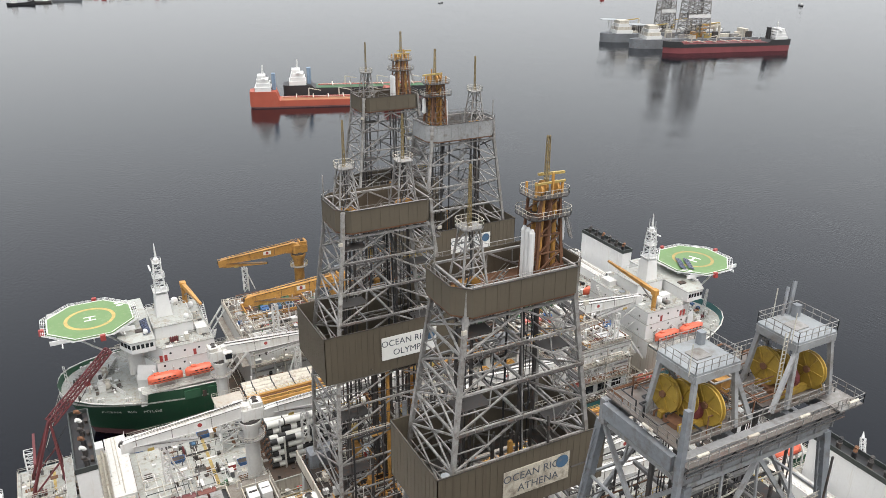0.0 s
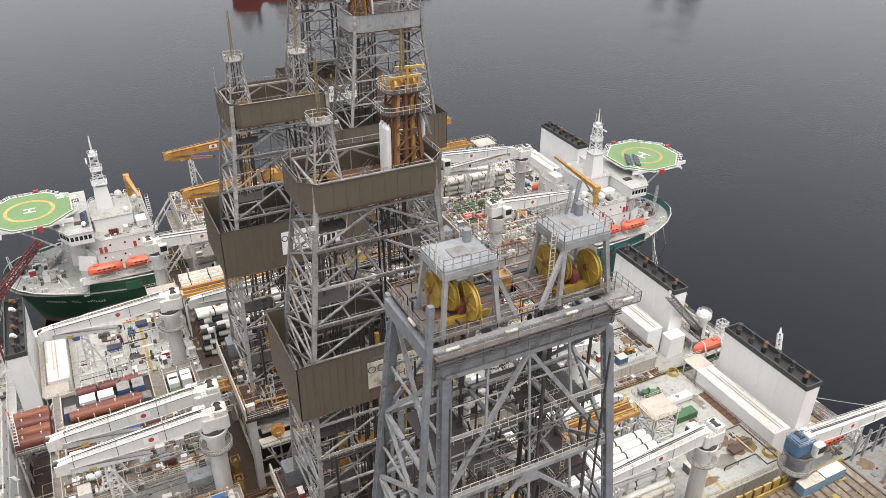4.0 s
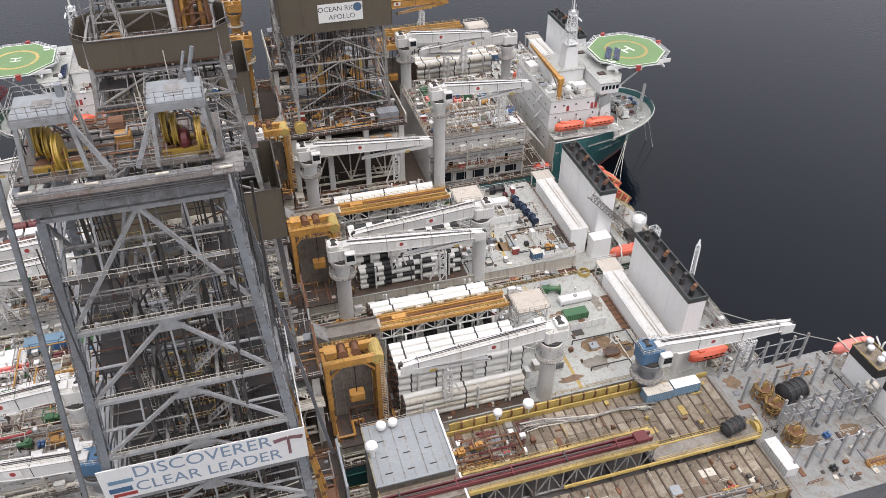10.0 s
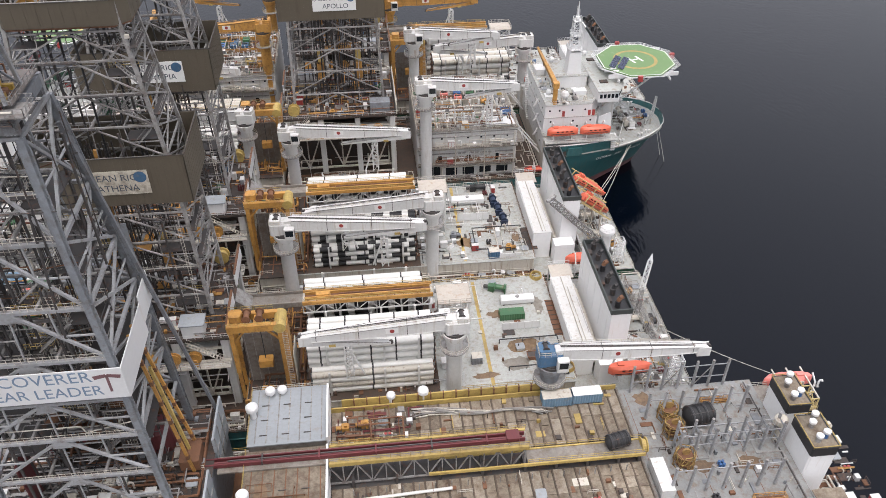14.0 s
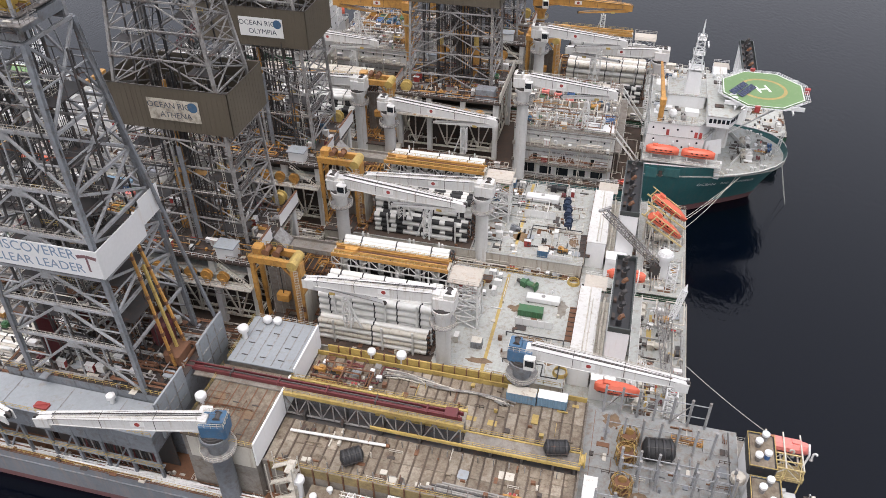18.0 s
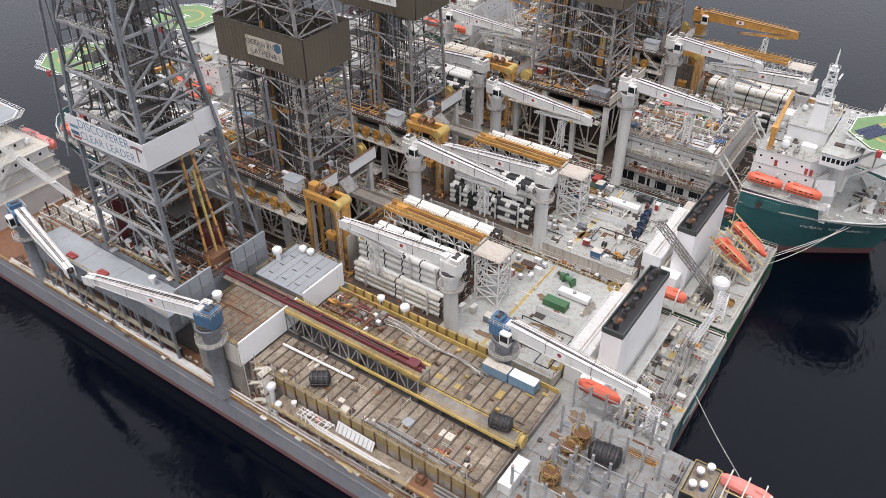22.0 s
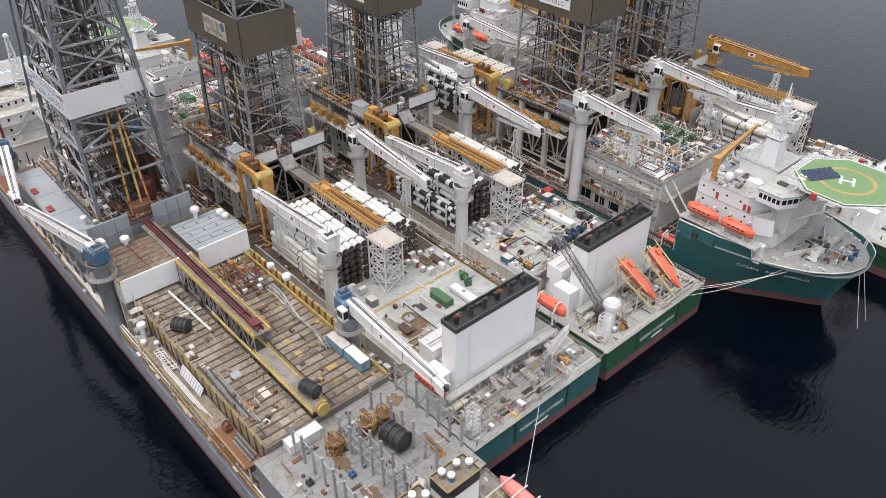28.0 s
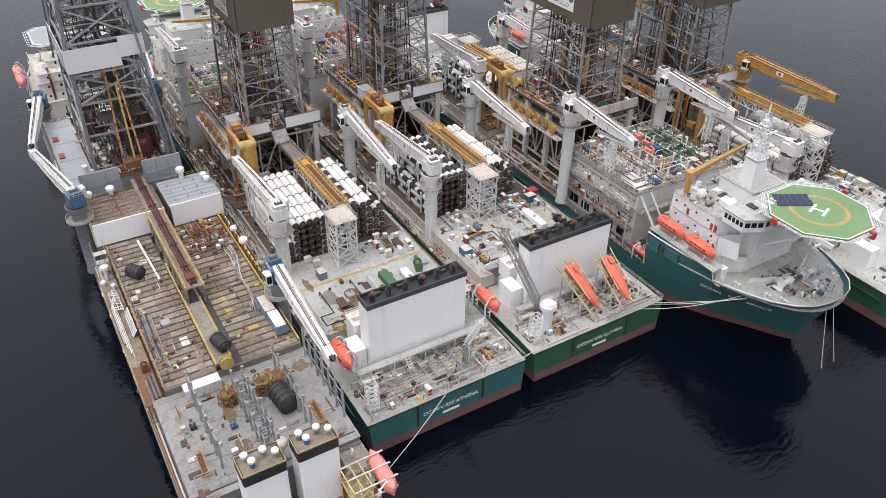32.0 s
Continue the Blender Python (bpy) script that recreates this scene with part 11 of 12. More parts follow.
def strew(m, u0, u1, v0, v1, z, count, seed, kinds=ALL, avoid=(), where="deck"):
    """Sets clutter out over a rectangle, each piece clear of the others and of the rectangles to avoid."""
    r = random.Random(seed)
    put = []
    for _ in range(count * 12):
        if len(put) >= count:
            break
        kind = r.choice(kinds)
        meshes, rad, label, cat = KINDS[kind]
        u, v = r.uniform(u0 + rad * 0.6, max(u0 + rad * 0.7, u1 - rad * 0.6)), r.uniform(v0 + min(rad, 1.0), max(v0 + 1.05, v1 - min(rad, 1.0)))
        turn = r.choice((0, 0, 90, 180)) if v1 - v0 > 4.5 else r.choice((0, 180))
        ru, rv = (rad, min(rad, 1.1)) if turn % 180 == 0 else (min(rad, 1.1), rad)
        if any(abs(u - a) < ru + ra and abs(v - e) < rv + re for a, e, ra, re in put) or any(a - ru < u < c + ru and e - rv < v < d + rv for a, c, e, d in avoid):
            continue
        put.append((u, v, ru, rv))
        me = r.choice(meshes)
        ob = new(me.name.split(".")[0], me)
        ob.matrix_basis = at(m, u, v, z, turn + r.uniform(-2, 2))
        tagged(ob, label, cat, cat + "s on the " + where)
        if kind == "manifold":
            for x in (-0.8, 0.8):
                piece("pipe_loop", loop_mesh, ob, Matrix.Translation((x, 0, 0)))
                piece("handwheel", wheel_mesh, ob, Matrix.Translation((x * 0.5, 0, 1.0)))


def pipework(m, u0, u1, v0, v1, z, runs, seed, mat, label, r0=0.12):
    """Uncountable service pipes over a rectangle, on low supports, with bends and risers."""
    r = random.Random(seed)
    g = Geo()
    for _ in range(runs):
        along = (u1 - u0) > (v1 - v0) or r.random() < 0.5
        h = z + r.choice((0.35, 0.5, 0.8, 1.2, 1.8))
        rad = r0 * r.choice((0.6, 0.8, 1.0, 1.5))
        u, v = r.uniform(u0, u1), r.uniform(v0, v1)
        pts = [(u, v, z), (u, v, h)]
        for k in range(r.randint(2, 5)):
            if (k % 2 == 0) == along:
                u = min(u1, max(u0, u + r.choice((-1, 1)) * r.uniform(2, 0.45 * (u1 - u0) + 2)))
            else:
                v = min(v1, max(v0, v + r.choice((-1, 1)) * r.uniform(0.6, 0.4 * (v1 - v0) + 0.8)))
            pts.append((u, v, h))
        pts.append((u, v, z))
        g.line(pts, rad, 5)
        for p, q in zip(pts[1:-1], pts[2:-1]):
            a, e = Vector(p), Vector(q)
            for i in range(1, int((e - a).length / 4)):
                s = a.lerp(e, i * 4 / (e - a).length)
                g.bar((s.x, s.y, z), s, 0.1)
    ob = new("pipework", mesh_of("pipework", g, mat))
    ob.matrix_basis = m.copy()
    tagged(ob, label, "pipes", kind="stuff")


rack_post = mesh_of("rack_post", Geo().turned((0, 0, 0), [(0.42, 0), (0.3, 0.12), (0.3, 2.5), (0.2, 2.6)], "z", 10), CLEANWHITE)
n = 100
for sh, forward_avoid in ((B_SHIP, ((-35.5, -24.5, 8.5, 16.5), (-52, -35.5, -3.5, -1.5), (-52, -35.5, 4.7, 6.3), (-52, -39, 6.5, 15), (-52, -36, -2, 5), (-58, -36, -10, -8.3), (-31.8, -25.8, 20.5, 25), (-35, -25, -8, -5), (-51, -42, -15, -12), (-33.5, -29.5, -14, -11), (-31, -25, 1, 10), (-32, -25.5, 20.9, 24))),
                          (C_SHIP, ((-52, -32, 5.5, 17.5), (-52, -32, -8, 2), (-30, -23, 1.5, 14.5))),
                          (D_SHIP, ((-43.5, -26.5, -6.5, 1.5), (-45, -27, -13.5, -5), (-52, -43.5, 6, 8.5), (-41.5, -26.5, 9, 10), (-41.5, -26.5, 4.6, 5.8), (-51.5, -26.5, -14.5, -13.2), (-53, -43.5, 8, 17.5), (-48, -43, 0, 3))),
                          (E_SHIP, ((-48.5, -27.5, 0.5, 11.5), (-52, -29.5, -3.6, -2.4), (-52, -29.5, 12.8, 14.2), (-51.5, -38.5, -16.2, -8.8), (-29, -25, -13.5, -10.5), (-33, -29, -11.5, -8.5)))):
    aft = -7.0 if sh is E_SHIP else 0.0
    posts = (-4.5, 3.2, 11.6) if sh is D_SHIP else ()
    for k, v in enumerate(posts):
        for i in range(8):
            pst = new("rack_post", rack_post)
            pst.matrix_basis = at(sh, -49 + i * 2.9, v, 25.56)
            tagged(pst, "white steel rack post standing on the forward deck", "post", "rack posts")
    av = tuple((-50, -27.5, v - 0.4, v + 0.4) for v in posts) + forward_avoid + ((-28.5, -20, -19, -13), (-28.5, -20, 16, 20))
    strew(sh, -52.5, -23, -17, 17, 25.56, 44, n, ALL, av, "forward deck")
    for k, (mat, lb) in enumerate(((CREAM, "cream service pipes running over the forward deck"), (RUSTY, "rusty service pipes running over the forward deck"), (STEEL, "grey service pipes running over the forward deck"), (ORANGE, "orange service pipes on the forward deck"))):
        pipework(sh, -52.5, -23, -17, 4.5 if sh is C_SHIP else 17, 25.56, (26, 16, 18, 5)[k], n + k, mat, lb)
    # working deck abaft the pipe stacks
    occupied = ((78, 87.5, -4, 12), (76, 87, -1, 9.5), (70.5, 81.5, 7.5, 11), (71, 81, -1.2, 1.8), (59, 69, -21, -12.5), (88, 92, -6, 14), (87, 92.5, -13, 16), (61, 69, -6.5, 3.5)) if sh in (B_SHIP, C_SHIP) else ((61, 69, -6.5, 8.5), (59, 69, -21, -12.5))
    strew(sh, 62 if sh is not B_SHIP else 73, 89.5 + aft, -17.3, 17.3, 13.36, 3 if sh is B_SHIP else 18, n + 5, ("skip", "locker", "hatch") if sh is B_SHIP else ALL, occupied, "working deck")
    strew(sh, 60.5, 71, -12, -6, 13.36, 6, n + 6, ("box", "skip", "tote", "locker"), ((61, 69, -6.5, 3.5),), "working deck")
    strew(sh, 60.5, 71, 4, 17, 13.36, 12, n + 7, ("box", "skip", "tote", "locker", "basket"), ((61, 69, -6.5, 6.5),), "working deck")
    for k, (mat, lb) in enumerate(((CREAM, "cream pipes laid over the working deck"), (BLACK, "black hoses laid over the working deck"), (WHITE, "white pipes laid over the working deck"))):
        pipework(sh, 61, 89 + aft, -17, 17, 13.36, (1, 1, 2)[k] if sh is B_SHIP else (9, 8, 7)[k], n + 8 + k, mat, lb, 0.1)
    for s in (-1, 1):
        v0, v1 = (18.5, 20.3) if s > 0 else (-20.3, -18.5)
        pipework(sh, 19, 89 + aft, v0, v1, 9.31, 16, n + 12 + s, CREAM, "cream service pipes along the side deck", 0.14)
        pipework(sh, -60, 18, v0, v1, 9.31, 14, n + 15 + s, STEEL, "grey service pipes along the side deck", 0.14)
        strew(sh, 28 if s < 0 else 33, 88 + aft, v0 - 0.2, v1 + 0.2, 9.31, 12, n + 18 + s, ("locker", "vent", "manifold", "hatch", "tote"), ((59, 67, -22, -14), (18, 36, 15, 22)), "side deck")
        v0, v1 = (17.8, 19.3) if s > 0 else (-19.3, -17.8)
        for z in (14.61, 20.41):
            pipework(sh, -52, -28, v0, v1, z, 12, n + 20 + s + int(z), RUSTY if z < 15 else CREAM, "service pipes along the gallery", 0.12)
            strew(sh, -52, -28, v0 - 0.6, v1 + 0.4, z, 6, n + 24 + s + int(z), ("locker", "tote", "vent"), (), "gallery")
    for k, (mat, lb) in enumerate(((ORANGE, "orange pipework round the riser gantries"), (RUSTY, "rusty pipework round the riser gantries"))):
        pipework(sh, 18.8, 31, -17, 17, 13.4, 22, n + 80 + k, mat, lb, 0.2)
    # stern deck
    if sh is not E_SHIP:
        strew(sh, 103, 116.5, -19, 19, 9.31, 20, n + 30, ALL, ((103, 107.5, -20, 20), (107.5, 112.5, -6, 6), (110, 116, -19.5, -15), (111, 118, -8, 22) if sh is C_SHIP else (110.5, 114.5, 4.5, 8), (96, 108, 12, 22), (96, 108, -22, -13)), "stern deck")
        for k, (mat, lb) in enumerate(((CREAM, "cream pipes over the stern deck"), (STEEL, "grey pipes over the stern deck"))):
            pipework(sh, 103, 116.5, -19, 19, 9.31, 14, n + 31 + k, mat, lb)
    # drill floor, outside and inside the derrick legs
    dfa = ((7.5, 13, -13, -9), (-15.2, -8.8, 8.8, 12.8), (11, 16, 9, 13), (-8, 6.6, -6, 2), (-14, -12, -9.6, -7.4), (12, 14.6, -9.6, -7.4), (-14, -12, 7.4, 9.6), (12, 14.6, 7.4, 9.6))
    strew(sh, -16, 17, -13, 13, 30.0, 34, n + 40, SMALLS, dfa, "drill floor")
    for k, (mat, lb) in enumerate(((STEEL, "grey pipes across the drill floor"), (RUSTY, "rusty pipes across the drill floor"), (ORANGE, "orange pipes across the drill floor"), (BLACK, "black hoses hanging over the drill floor"))):
        pipework(sh, -16, 17, -13, 13, 30.01, (14, 14, 7, 9)[k], n + 41 + k, mat, lb)
    pipework(sh, -14, 16, -12, 12, 12.0, 30, n + 46, CREAM, "pipes among the drill floor columns", 0.2)
    # forecastle and roofs of the house
    strew(sh, -101, -91, -6, 6, 16.36, 9, n + 50, ("hatch", "vent", "locker", "drums", "manifold"), ((-95, -92, -8, 8), (-94, -87, -11, 11)), "forecastle")
    strew(sh, -76, -63, -14, 14, 30.55, 12, n + 51, ("locker", "vent", "bottles", "hatch", "tank"), ((-78.5, -65.5, -9.5, 4.5), (-66.5, -62, -11, -5), (-77, -71, 5.5, 10), (-70.5, -66.5, 10, 13), (-66.5, -62, 6.5, 15)), "house roof")
    strew(sh, -83, -63, 16.8, 20, 20.71, 3, n + 52, ("locker", "vent", "hatch"), ((-83, -61, 16.5, 20.1),), "lifeboat deck")
    pipework(sh, -77, -63, -14, 14, 30.55, 8, n + 53, CREAM, "pipes and cable runs over the house roof", 0.08)
    pipework(sh, -60.8, -53.5, -16, 16, 9.31, 14, n + 56, CREAM, "pipes in the gap behind the house", 0.14)
    for s in (-1, 1):
        a, e = (13.8, 20.3) if s > 0 else (-20.3, -13.8)
        pipework(sh, -21, 18, a, e, 9.31, 26, n + 57 + s, RUSTY, "rusty pipework beside the drill floor", 0.18)
        pipework(sh, -21, 18, a, e, 9.31, 20, n + 60 + s, CREAM, "cream pipework beside the drill floor", 0.16)
        pipework(sh, -15, 17, a, a + 2.4 if s > 0 else e, 24.3, 8, n + 63 + s, STEEL, "grey pipes along the tensioner gallery", 0.1)
        strew(sh, -20, 18, a, e, 9.31, 14, n + 66 + s, ALL, ((-30, -19, 12, 24), (-30, -19, -24, -12)), "moonpool deck")
    g = Geo()
    rr = random.Random(n + 70)
    for k in range(46):
        x, y, z0 = rr.uniform(-11, 11), rr.uniform(-6.8, 6.8), rr.choice((30.2, 30.2, 44, 50))
        L = rr.uniform(5, 26)
        g.rod((x, y, z0), (x, y, min(z0 + L, 68)), rr.choice((0.08, 0.12, 0.18)), 5)
        if k % 2:
            z = rr.uniform(32, 66)
            g.rod((x, -6.5, z), (x, 6.5, z), 0.1, 4) if k % 4 == 1 else g.rod((-10, y, z), (10, y, z), 0.1, 4)
    ob = new("derrick_piping", mesh_of("pipework", g, STEELDARK))
    ob.matrix_basis = sh.copy()
    tagged(ob, "dark pipes, hoses and cables inside the derrick", "pipes", kind="stuff")
    pipework(sh, -89, -66, -18.0, -16.3, 16.36, 6, n + 54, CREAM, "pipes beside the house")
    pipework(sh, -89, -66, 16.3, 18.0, 16.36, 6, n + 55, CREAM, "pipes beside the house")
    n += 100

# the grey ship
A = pose(0, AY, 0)
strew(A, -20, 127, -16.2, -12.8, 9.31, 46, 901, ("locker", "vent", "manifold", "hatch", "tote", "skid", "drums", "tank", "basket"), ((-2, 50, -18, -9), (81, 129, -17, -12), (52, 70, -17, -12), (60, 80, -19, -13), (75.5, 80, -17.5, -14), (-9, -3, -18, -12), (90.5, 93.5, -17.5, -14), (108.5, 111.5, -17.5, -14), (119.5, 122.5, -17.5, -14)), "side deck")
strew(A, 60, 70, 14.6, 16.4, 9.31, 4, 902, ("locker", "vent", "manifold", "hatch"), ((112, 121, 14, 20),), "side deck")
strew(A, 13, 48, -8, 13, 26.76, 34, 903, SMALLS, ((16, 20, -10.4, -6.4), (43, 48, -10.4, -6.4), (16, 20, 9.6, 13.6), (43, 48, 9.6, 13.6), (23, 40, -1, 4), (36, 44, 3, 9), (27, 35, 4, 9), (42, 49, -2, 6)), "drill floor")
strew(A, -20, 10, -8, 16, 16.5, 20, 904, ("skid", "tote", "box", "skip", "locker"), ((-19.5, 7, -8, 8), (6, 13, 13, 20)), "rack deck")
strew(A, 132, 155, -14, 15.5, 17.76, 5, 905, ("tote", "drums", "locker", "basket"), ((129, 158, -9.5, -7.5), (129, 158, -1.8, 2.9), (129, 158, 8.2, 10.2), (129, 158, 15.4, 17.2), (133, 140.5, -5, 12), (137, 147, 2, 10), (127, 135, -10, -1)), "rack deck")
strew(A, 166.5, 175.5, -15.5, 11.5, 9.31, 14, 906, SMALLS, ((158, 166.2, -12, 10), (162, 175, 12, 19)), "stern deck")
strew(A, 159, 173, 12.8, 17.6, 17.16, 5, 907, ("locker", "vent", "hatch"), ((160, 175, 15, 20),), "stern house")
strew(A, -88, -64, -7, 7, 15.31, 14, 908, ("hatch", "vent", "locker", "drums", "manifold"), (), "forecastle")
strew(A, 71, 127, -11.5, -4.5, 19.27, 2, 909, ("hatch", "manifold"), ((83, 92, -13, -6), (124, 130, -10, 0)), "riser deck")
strew(A, 71, 86, 5.2, 15.5, 19.27, 9, 910, ("manifold", "skid", "tote", "basket", "hatch"), ((80, 91, 15, 19),), "riser deck")
for k, (u0, u1, v0, v1, z, runs, mat, lb, r0) in enumerate((
        (-20, 127, -16.4, -15.2, 9.31, 26, WHITE, "white service pipes along the side deck", 0.15), (-20, 127, -16.4, -15.2, 9.31, 18, RUSTY, "rusty service pipes along the side deck", 0.13),
        (13, 48, -8, 13, 26.76, 26, STEEL, "grey pipes across the drill floor", 0.16), (13, 48, -8, 13, 26.76, 20, RUSTY, "rusty pipes across the drill floor", 0.16), (13, 48, -8, 13, 26.76, 12, BLACK, "black hoses across the drill floor", 0.12),
        (71, 84, 5.2, 16, 19.26, 8, RUSTY, "rusty pipes lying over the riser deck", 0.13), (71, 88, 5.2, 16, 19.26, 6, MAROON, "maroon hoses lying over the riser deck", 0.1), (71, 127, -12, -10.5, 19.26, 2, BLACK, "black hoses lying over the riser deck", 0.09),
        (50, 70, 13.6, 16.4, 9.31, 20, CREAM, "cream service pipes along the side deck", 0.15), (-22, 11, -8, 16, 16.5, 24, CREAM, "cream pipes between the racks", 0.15), (50, 69, -3.2, 4.4, 9.31, 14, STEEL, "pipes below the catwalk", 0.25),
        (130, 156, -14, 15.5, 17.76, 5, STEEL, "grey pipes over the stern rack deck", 0.1), (164.5, 167.5, -15.5, 9, 9.31, 12, CREAM, "cream pipes over the stern deck", 0.14), (55.5, 69, -13.5, -4, 25.31, 4, RUSTY, "rusty pipes on the hatch deck", 0.07), (-56, -44, -8, 8, 28.9, 12, CREAM, "pipes over the house roof", 0.12))):
    pipework(A, u0, u1, v0, v1, z, runs, 940 + k, mat, lb, r0)
g = Geo()
rr = random.Random(77)
for k in range(80):
    x, y, z0 = rr.uniform(20, 43), rr.uniform(-7, 10), rr.choice((26.8, 26.8, 48, 56, 64, 73))
    g.rod((x, y, z0), (x, y, min(z0 + rr.uniform(5, 26), 95)), rr.choice((0.09, 0.13, 0.2)), 5)
    if k % 2:
        z = rr.uniform(30, 92)
        g.rod((x, -6.0, z), (x, 8.0, z), 0.11, 4) if k % 4 == 1 else g.rod((20, y, z), (42, y, z), 0.11, 4)
ob = new("derrick_piping", mesh_of("pipework", g, STEELDARK))
ob.matrix_basis = pose(0, AY, 0)
tagged(ob, "dark pipes, hoses and cables inside the derrick", "pipes", kind="stuff")
for z in (38.0, 48.0, 55.9, 63.8):
    pipework(A, 21, 42, -5.5, 7.5, z, 12, int(z), STEEL, "grey pipes and trays on the derrick levels", 0.1)
strew(pose(31.2, AY + 1.6, 0), -10, -2, 0.5, 4, 100.82, 6, 981, ("locker", "vent", "manifold"), ((-11.5, -4.0, -3.2, 3.2),), "crown deck")
strew(pose(31.2, AY + 1.6, 0), 2, 9.2, 0.5, 4, 100.82, 6, 982, ("locker", "vent", "manifold"), ((4.0, 11.5, -3.2, 3.2),), "crown deck")
for k, (mat, lb) in enumerate(((STEEL, "grey pipes over the crown deck"), (RUSTY, "rusty pipes over the crown deck"), (BLACK, "black cables over the crown deck"))):
    pipework(pose(31.2, AY + 1.6, 0), -10, 9, -5, 4, 100.82, 8, 983 + k, mat, lb, 0.08)


def fittings(m, u0, u1, v0, v1, z, count, seed, mix, label):
    """Small uncountable fittings on a deck: plates, sockets, coamings, pipe stubs and thin posts, in the paints of mix."""
    r = random.Random(seed)
    layers = [(Geo(), mt) for mt in mix]
    for i in range(count):
        g = layers[r.randrange(len(layers))][0]
        u, v = r.uniform(u0, u1), r.uniform(v0, v1)
        kind = r.random()
        if kind < 0.34:
            a, e, h = r.uniform(0.3, 1.5), r.uniform(0.25, 0.9), r.uniform(0.05, 0.3)
            if r.random() < 0.5:
                a, e = e, a
            g.box(u - a, u + a, v - e, v + e, z, z + h)
        elif kind < 0.56:
            a, e, h = r.uniform(0.15, 0.5), r.uniform(0.15, 0.5), r.uniform(0.3, 1.1)
            g.box(u - a, u + a, v - e, v + e, z, z + h)
        elif kind < 0.7:
            g.rod((u, v, z), (u, v, z + r.uniform(0.4, 1.6)), r.uniform(0.08, 0.22), 7)
        elif kind < 0.86:
            d = r.uniform(1.2, 4.5)
            p, q = ((u, v, z + 0.2), (min(u + d, u1), v, z + 0.2)) if r.random() < 0.6 else ((u, v, z + 0.2), (u, min(v + d, v1), z + 0.2))
            if abs(q[0] - p[0]) + abs(q[1] - p[1]) > 0.3:
                g.bar(p, q, r.uniform(0.12, 0.3))
        else:
            d = r.uniform(1.5, 3.5)
            if r.random() < 0.5:
                g.rail([(u, v, z), (min(u + d, u1 + 0.2), v, z)], step=1.2, w=0.08)
            else:
                g.rail([(u, v, z), (u, min(v + d, v1 + 0.2), z)], step=1.2, w=0.08)
    ob = new("deck_fittings", mixed_mesh("deck_fittings", [q for q in layers if q[0].v]))
    ob.matrix_basis = m.copy()
    tagged(ob, label, "fittings", kind="stuff")


fittings(pose(0, AY, 0), 74, 128, -16.4, -13.4, 9.31, 120, 3901, (CREAM, CREAM, RUSTY, CLEANWHITE, PALEYELLOW), "small cream and rusty fittings along the port side deck")
fittings(pose(0, AY, 0), 70.5, 127, -12.2, -2.4, 19.27, 46, 3902, (RUSTY, DECKDARK, TIMBER, CREAM), "small rusty fittings and loose plates on the planked deck")
fittings(pose(0, AY, 0), 87, 127, 4.4, 15.4, 19.27, 40, 3903, (RUSTY, DECKDARK, TIMBER, YELLOW), "small rusty fittings and loose plates on the planked deck")
GRUBBY = (DECKDARK, RUSTY, CLEANWHITE, CREAM, STEELDARK)
seed = 3000
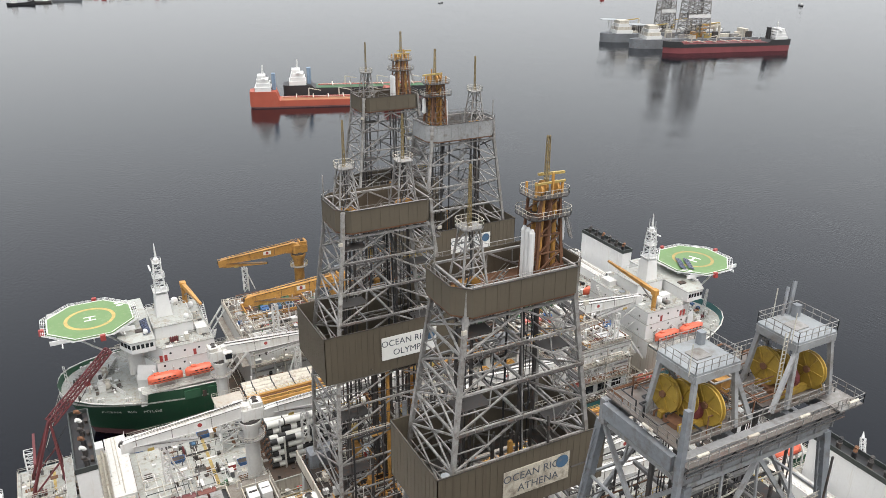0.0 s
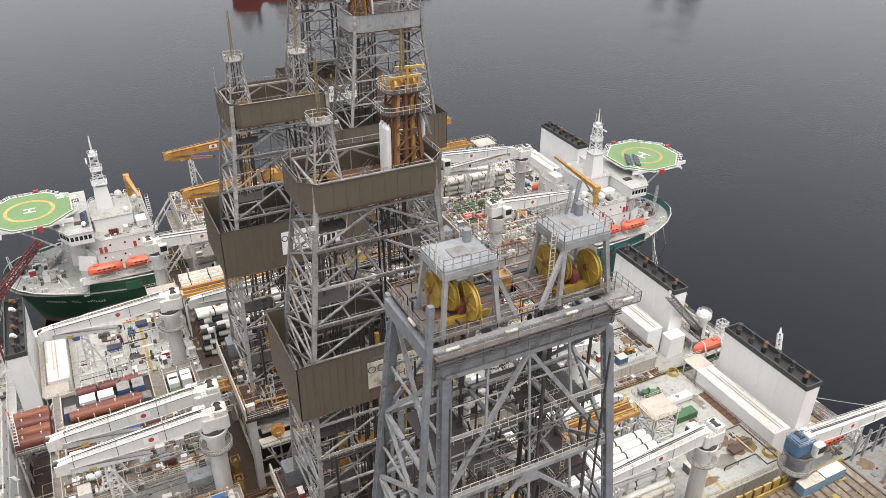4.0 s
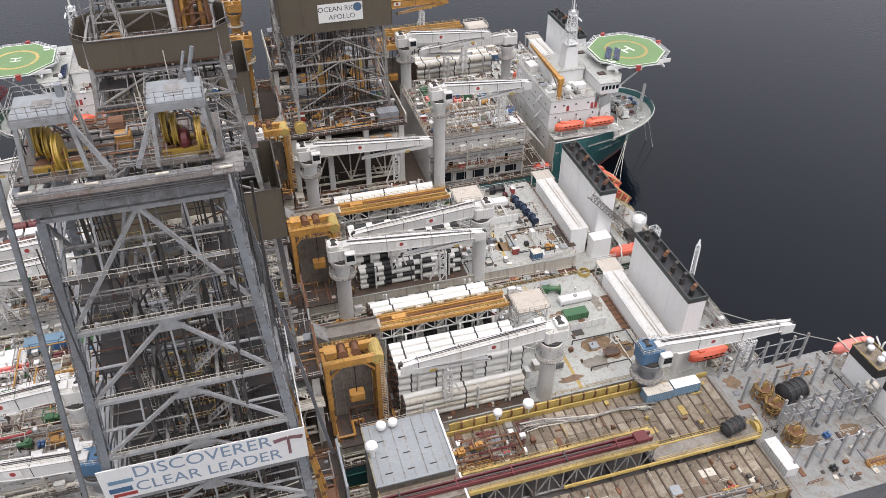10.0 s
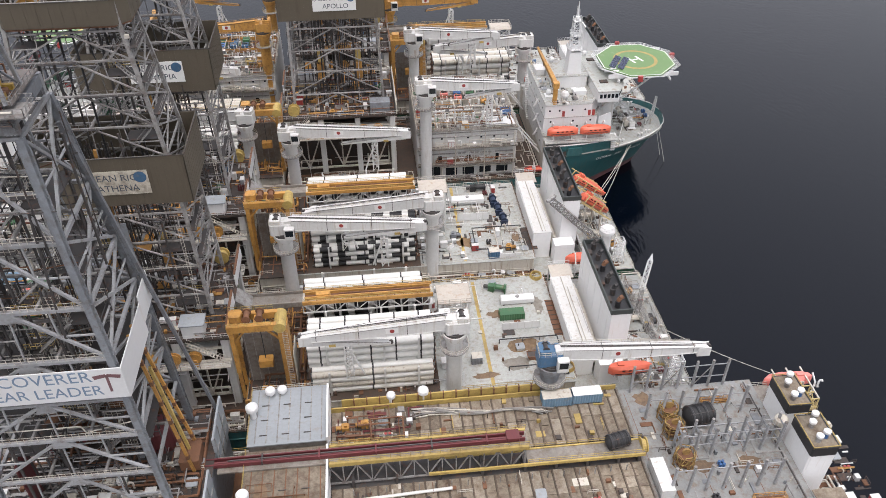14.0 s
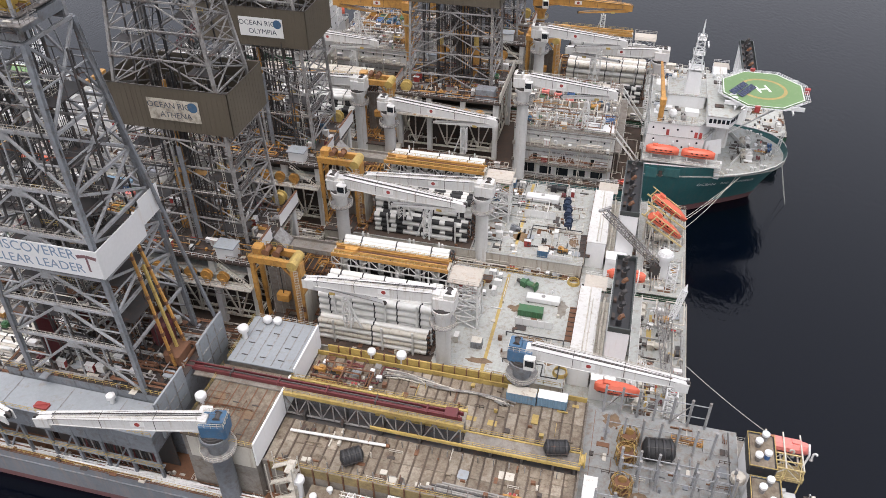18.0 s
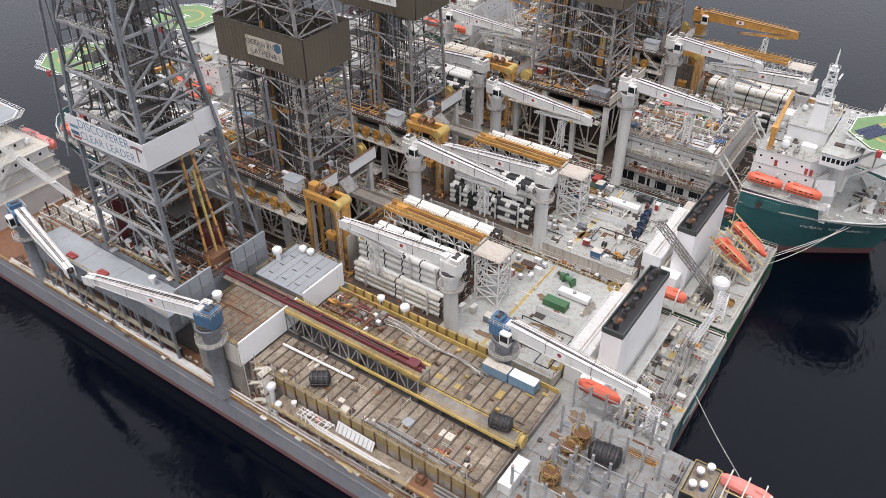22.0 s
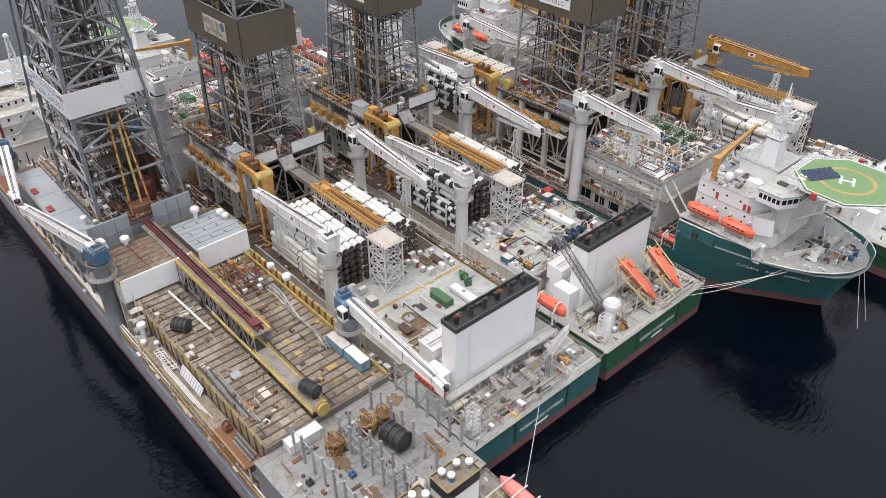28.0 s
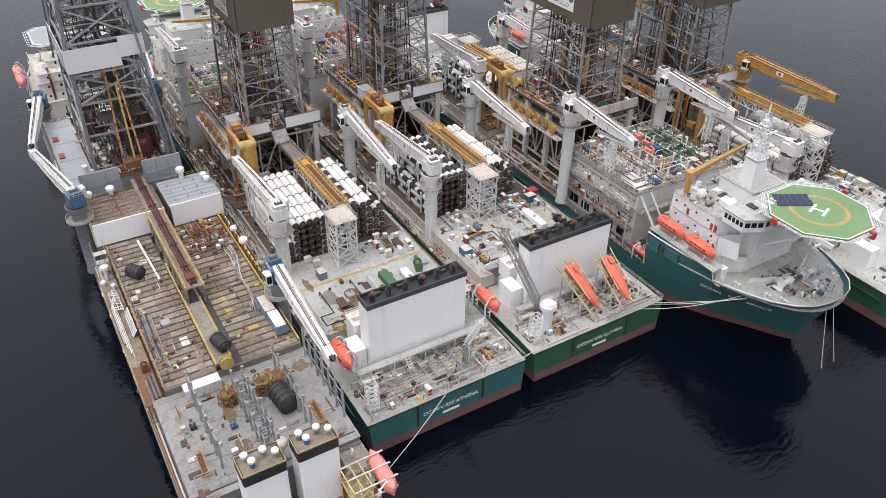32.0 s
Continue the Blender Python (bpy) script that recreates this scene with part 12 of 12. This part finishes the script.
for sh in (B_SHIP, C_SHIP, D_SHIP, E_SHIP):
    aft = -7.0 if sh is E_SHIP else 0.0
    seed += 40
    fittings(sh, 62, 89 + aft, -17.2, 17.2, 13.36, 26 if sh is B_SHIP else 110, seed, GRUBBY, "small sockets, plates and rails on the working deck")
    fittings(sh, 19, 62, -17.6, 17.6, 13.36, 200, seed + 1, (RUSTY, DECKDARK, STEEL, CREAM), "rusty small fittings between the pipe stacks")
    fittings(sh, -52.3, -23.2, -17.2, 2.0 if sh is C_SHIP else 17.2, 25.56, 210, seed + 2, GRUBBY + (CLEANWHITE, CONTGREEN), "small fittings, coamings and rails on the forward deck")
    fittings(sh, -16, 16.6, -13, 13, 30.01, 170, seed + 3, (DECKDARK, RUSTY, STEEL, ORANGE, CREAM), "small machinery and rails on the drill floor")
    for s in (-1, 1):
        fittings(sh, -50, 90 + aft, min(s * 18.5, s * 20.4), max(s * 18.5, s * 20.4), 9.31, 170, seed + 5 + s, (CLEANWHITE, DECKDARK, RUSTY, CREAM), "bollards, vents and small fittings along the side deck")
    fittings(sh, 103.2 + aft, 116 + aft, -18.5, 18.5, 9.31, 110, seed + 7, GRUBBY, "small mooring fittings and rails on the stern deck")
    fittings(sh, -100, -88, -8, 8, 16.37, 60, seed + 8, (CLEANWHITE, DECKDARK, STEEL), "small mooring fittings on the forecastle")
    fittings(sh, -76, -63, -14, 14, 30.56, 70, seed + 9, (CLEANWHITE, CREAM, STEELDARK), "small vents and boxes on the house roof")
fittings(A, 130, 156.5, -14, 15.6, 17.76, 70, 3501, (RUSTY, DECKDARK, CREAM, STEELBLUE), "small rusty fittings on the stern rack deck")
fittings(A, 70.5, 127.5, -12.2, -10.6, 19.26, 30, 3502, (RUSTY, DECKDARK, CREAM, STEEL), "loose planks, clamps and pipes on the riser deck")
fittings(A, 70.5, 87, 5.0, 16, 19.26, 60, 3503, (RUSTY, DECKDARK, CREAM, STEEL, MAROON), "loose planks, clamps and pipes on the riser deck")
fittings(A, 14, 48, -9, 13, 26.77, 150, 3504, (DECKDARK, RUSTY, STEELBLUE, CREAM), "small machinery and rails on the drill floor")
fittings(A, -20, 10, -14, 16, 16.51, 120, 3505, (RUSTY, STEELBLUE, CLEANWHITE, DECKDARK), "small fittings on the forward rack deck")
fittings(A, -20, 127, -16.4, -13.4, 9.31, 240, 3506, (RUSTY, DECKDARK, CLEANWHITE, CREAM), "vents, pipes and small fittings along the side deck")
fittings(A, 166.5, 175.5, -15.5, 11.5, 9.31, 70, 3507, (RUSTY, DECKDARK, CLEANWHITE), "small mooring fittings on the stern deck")
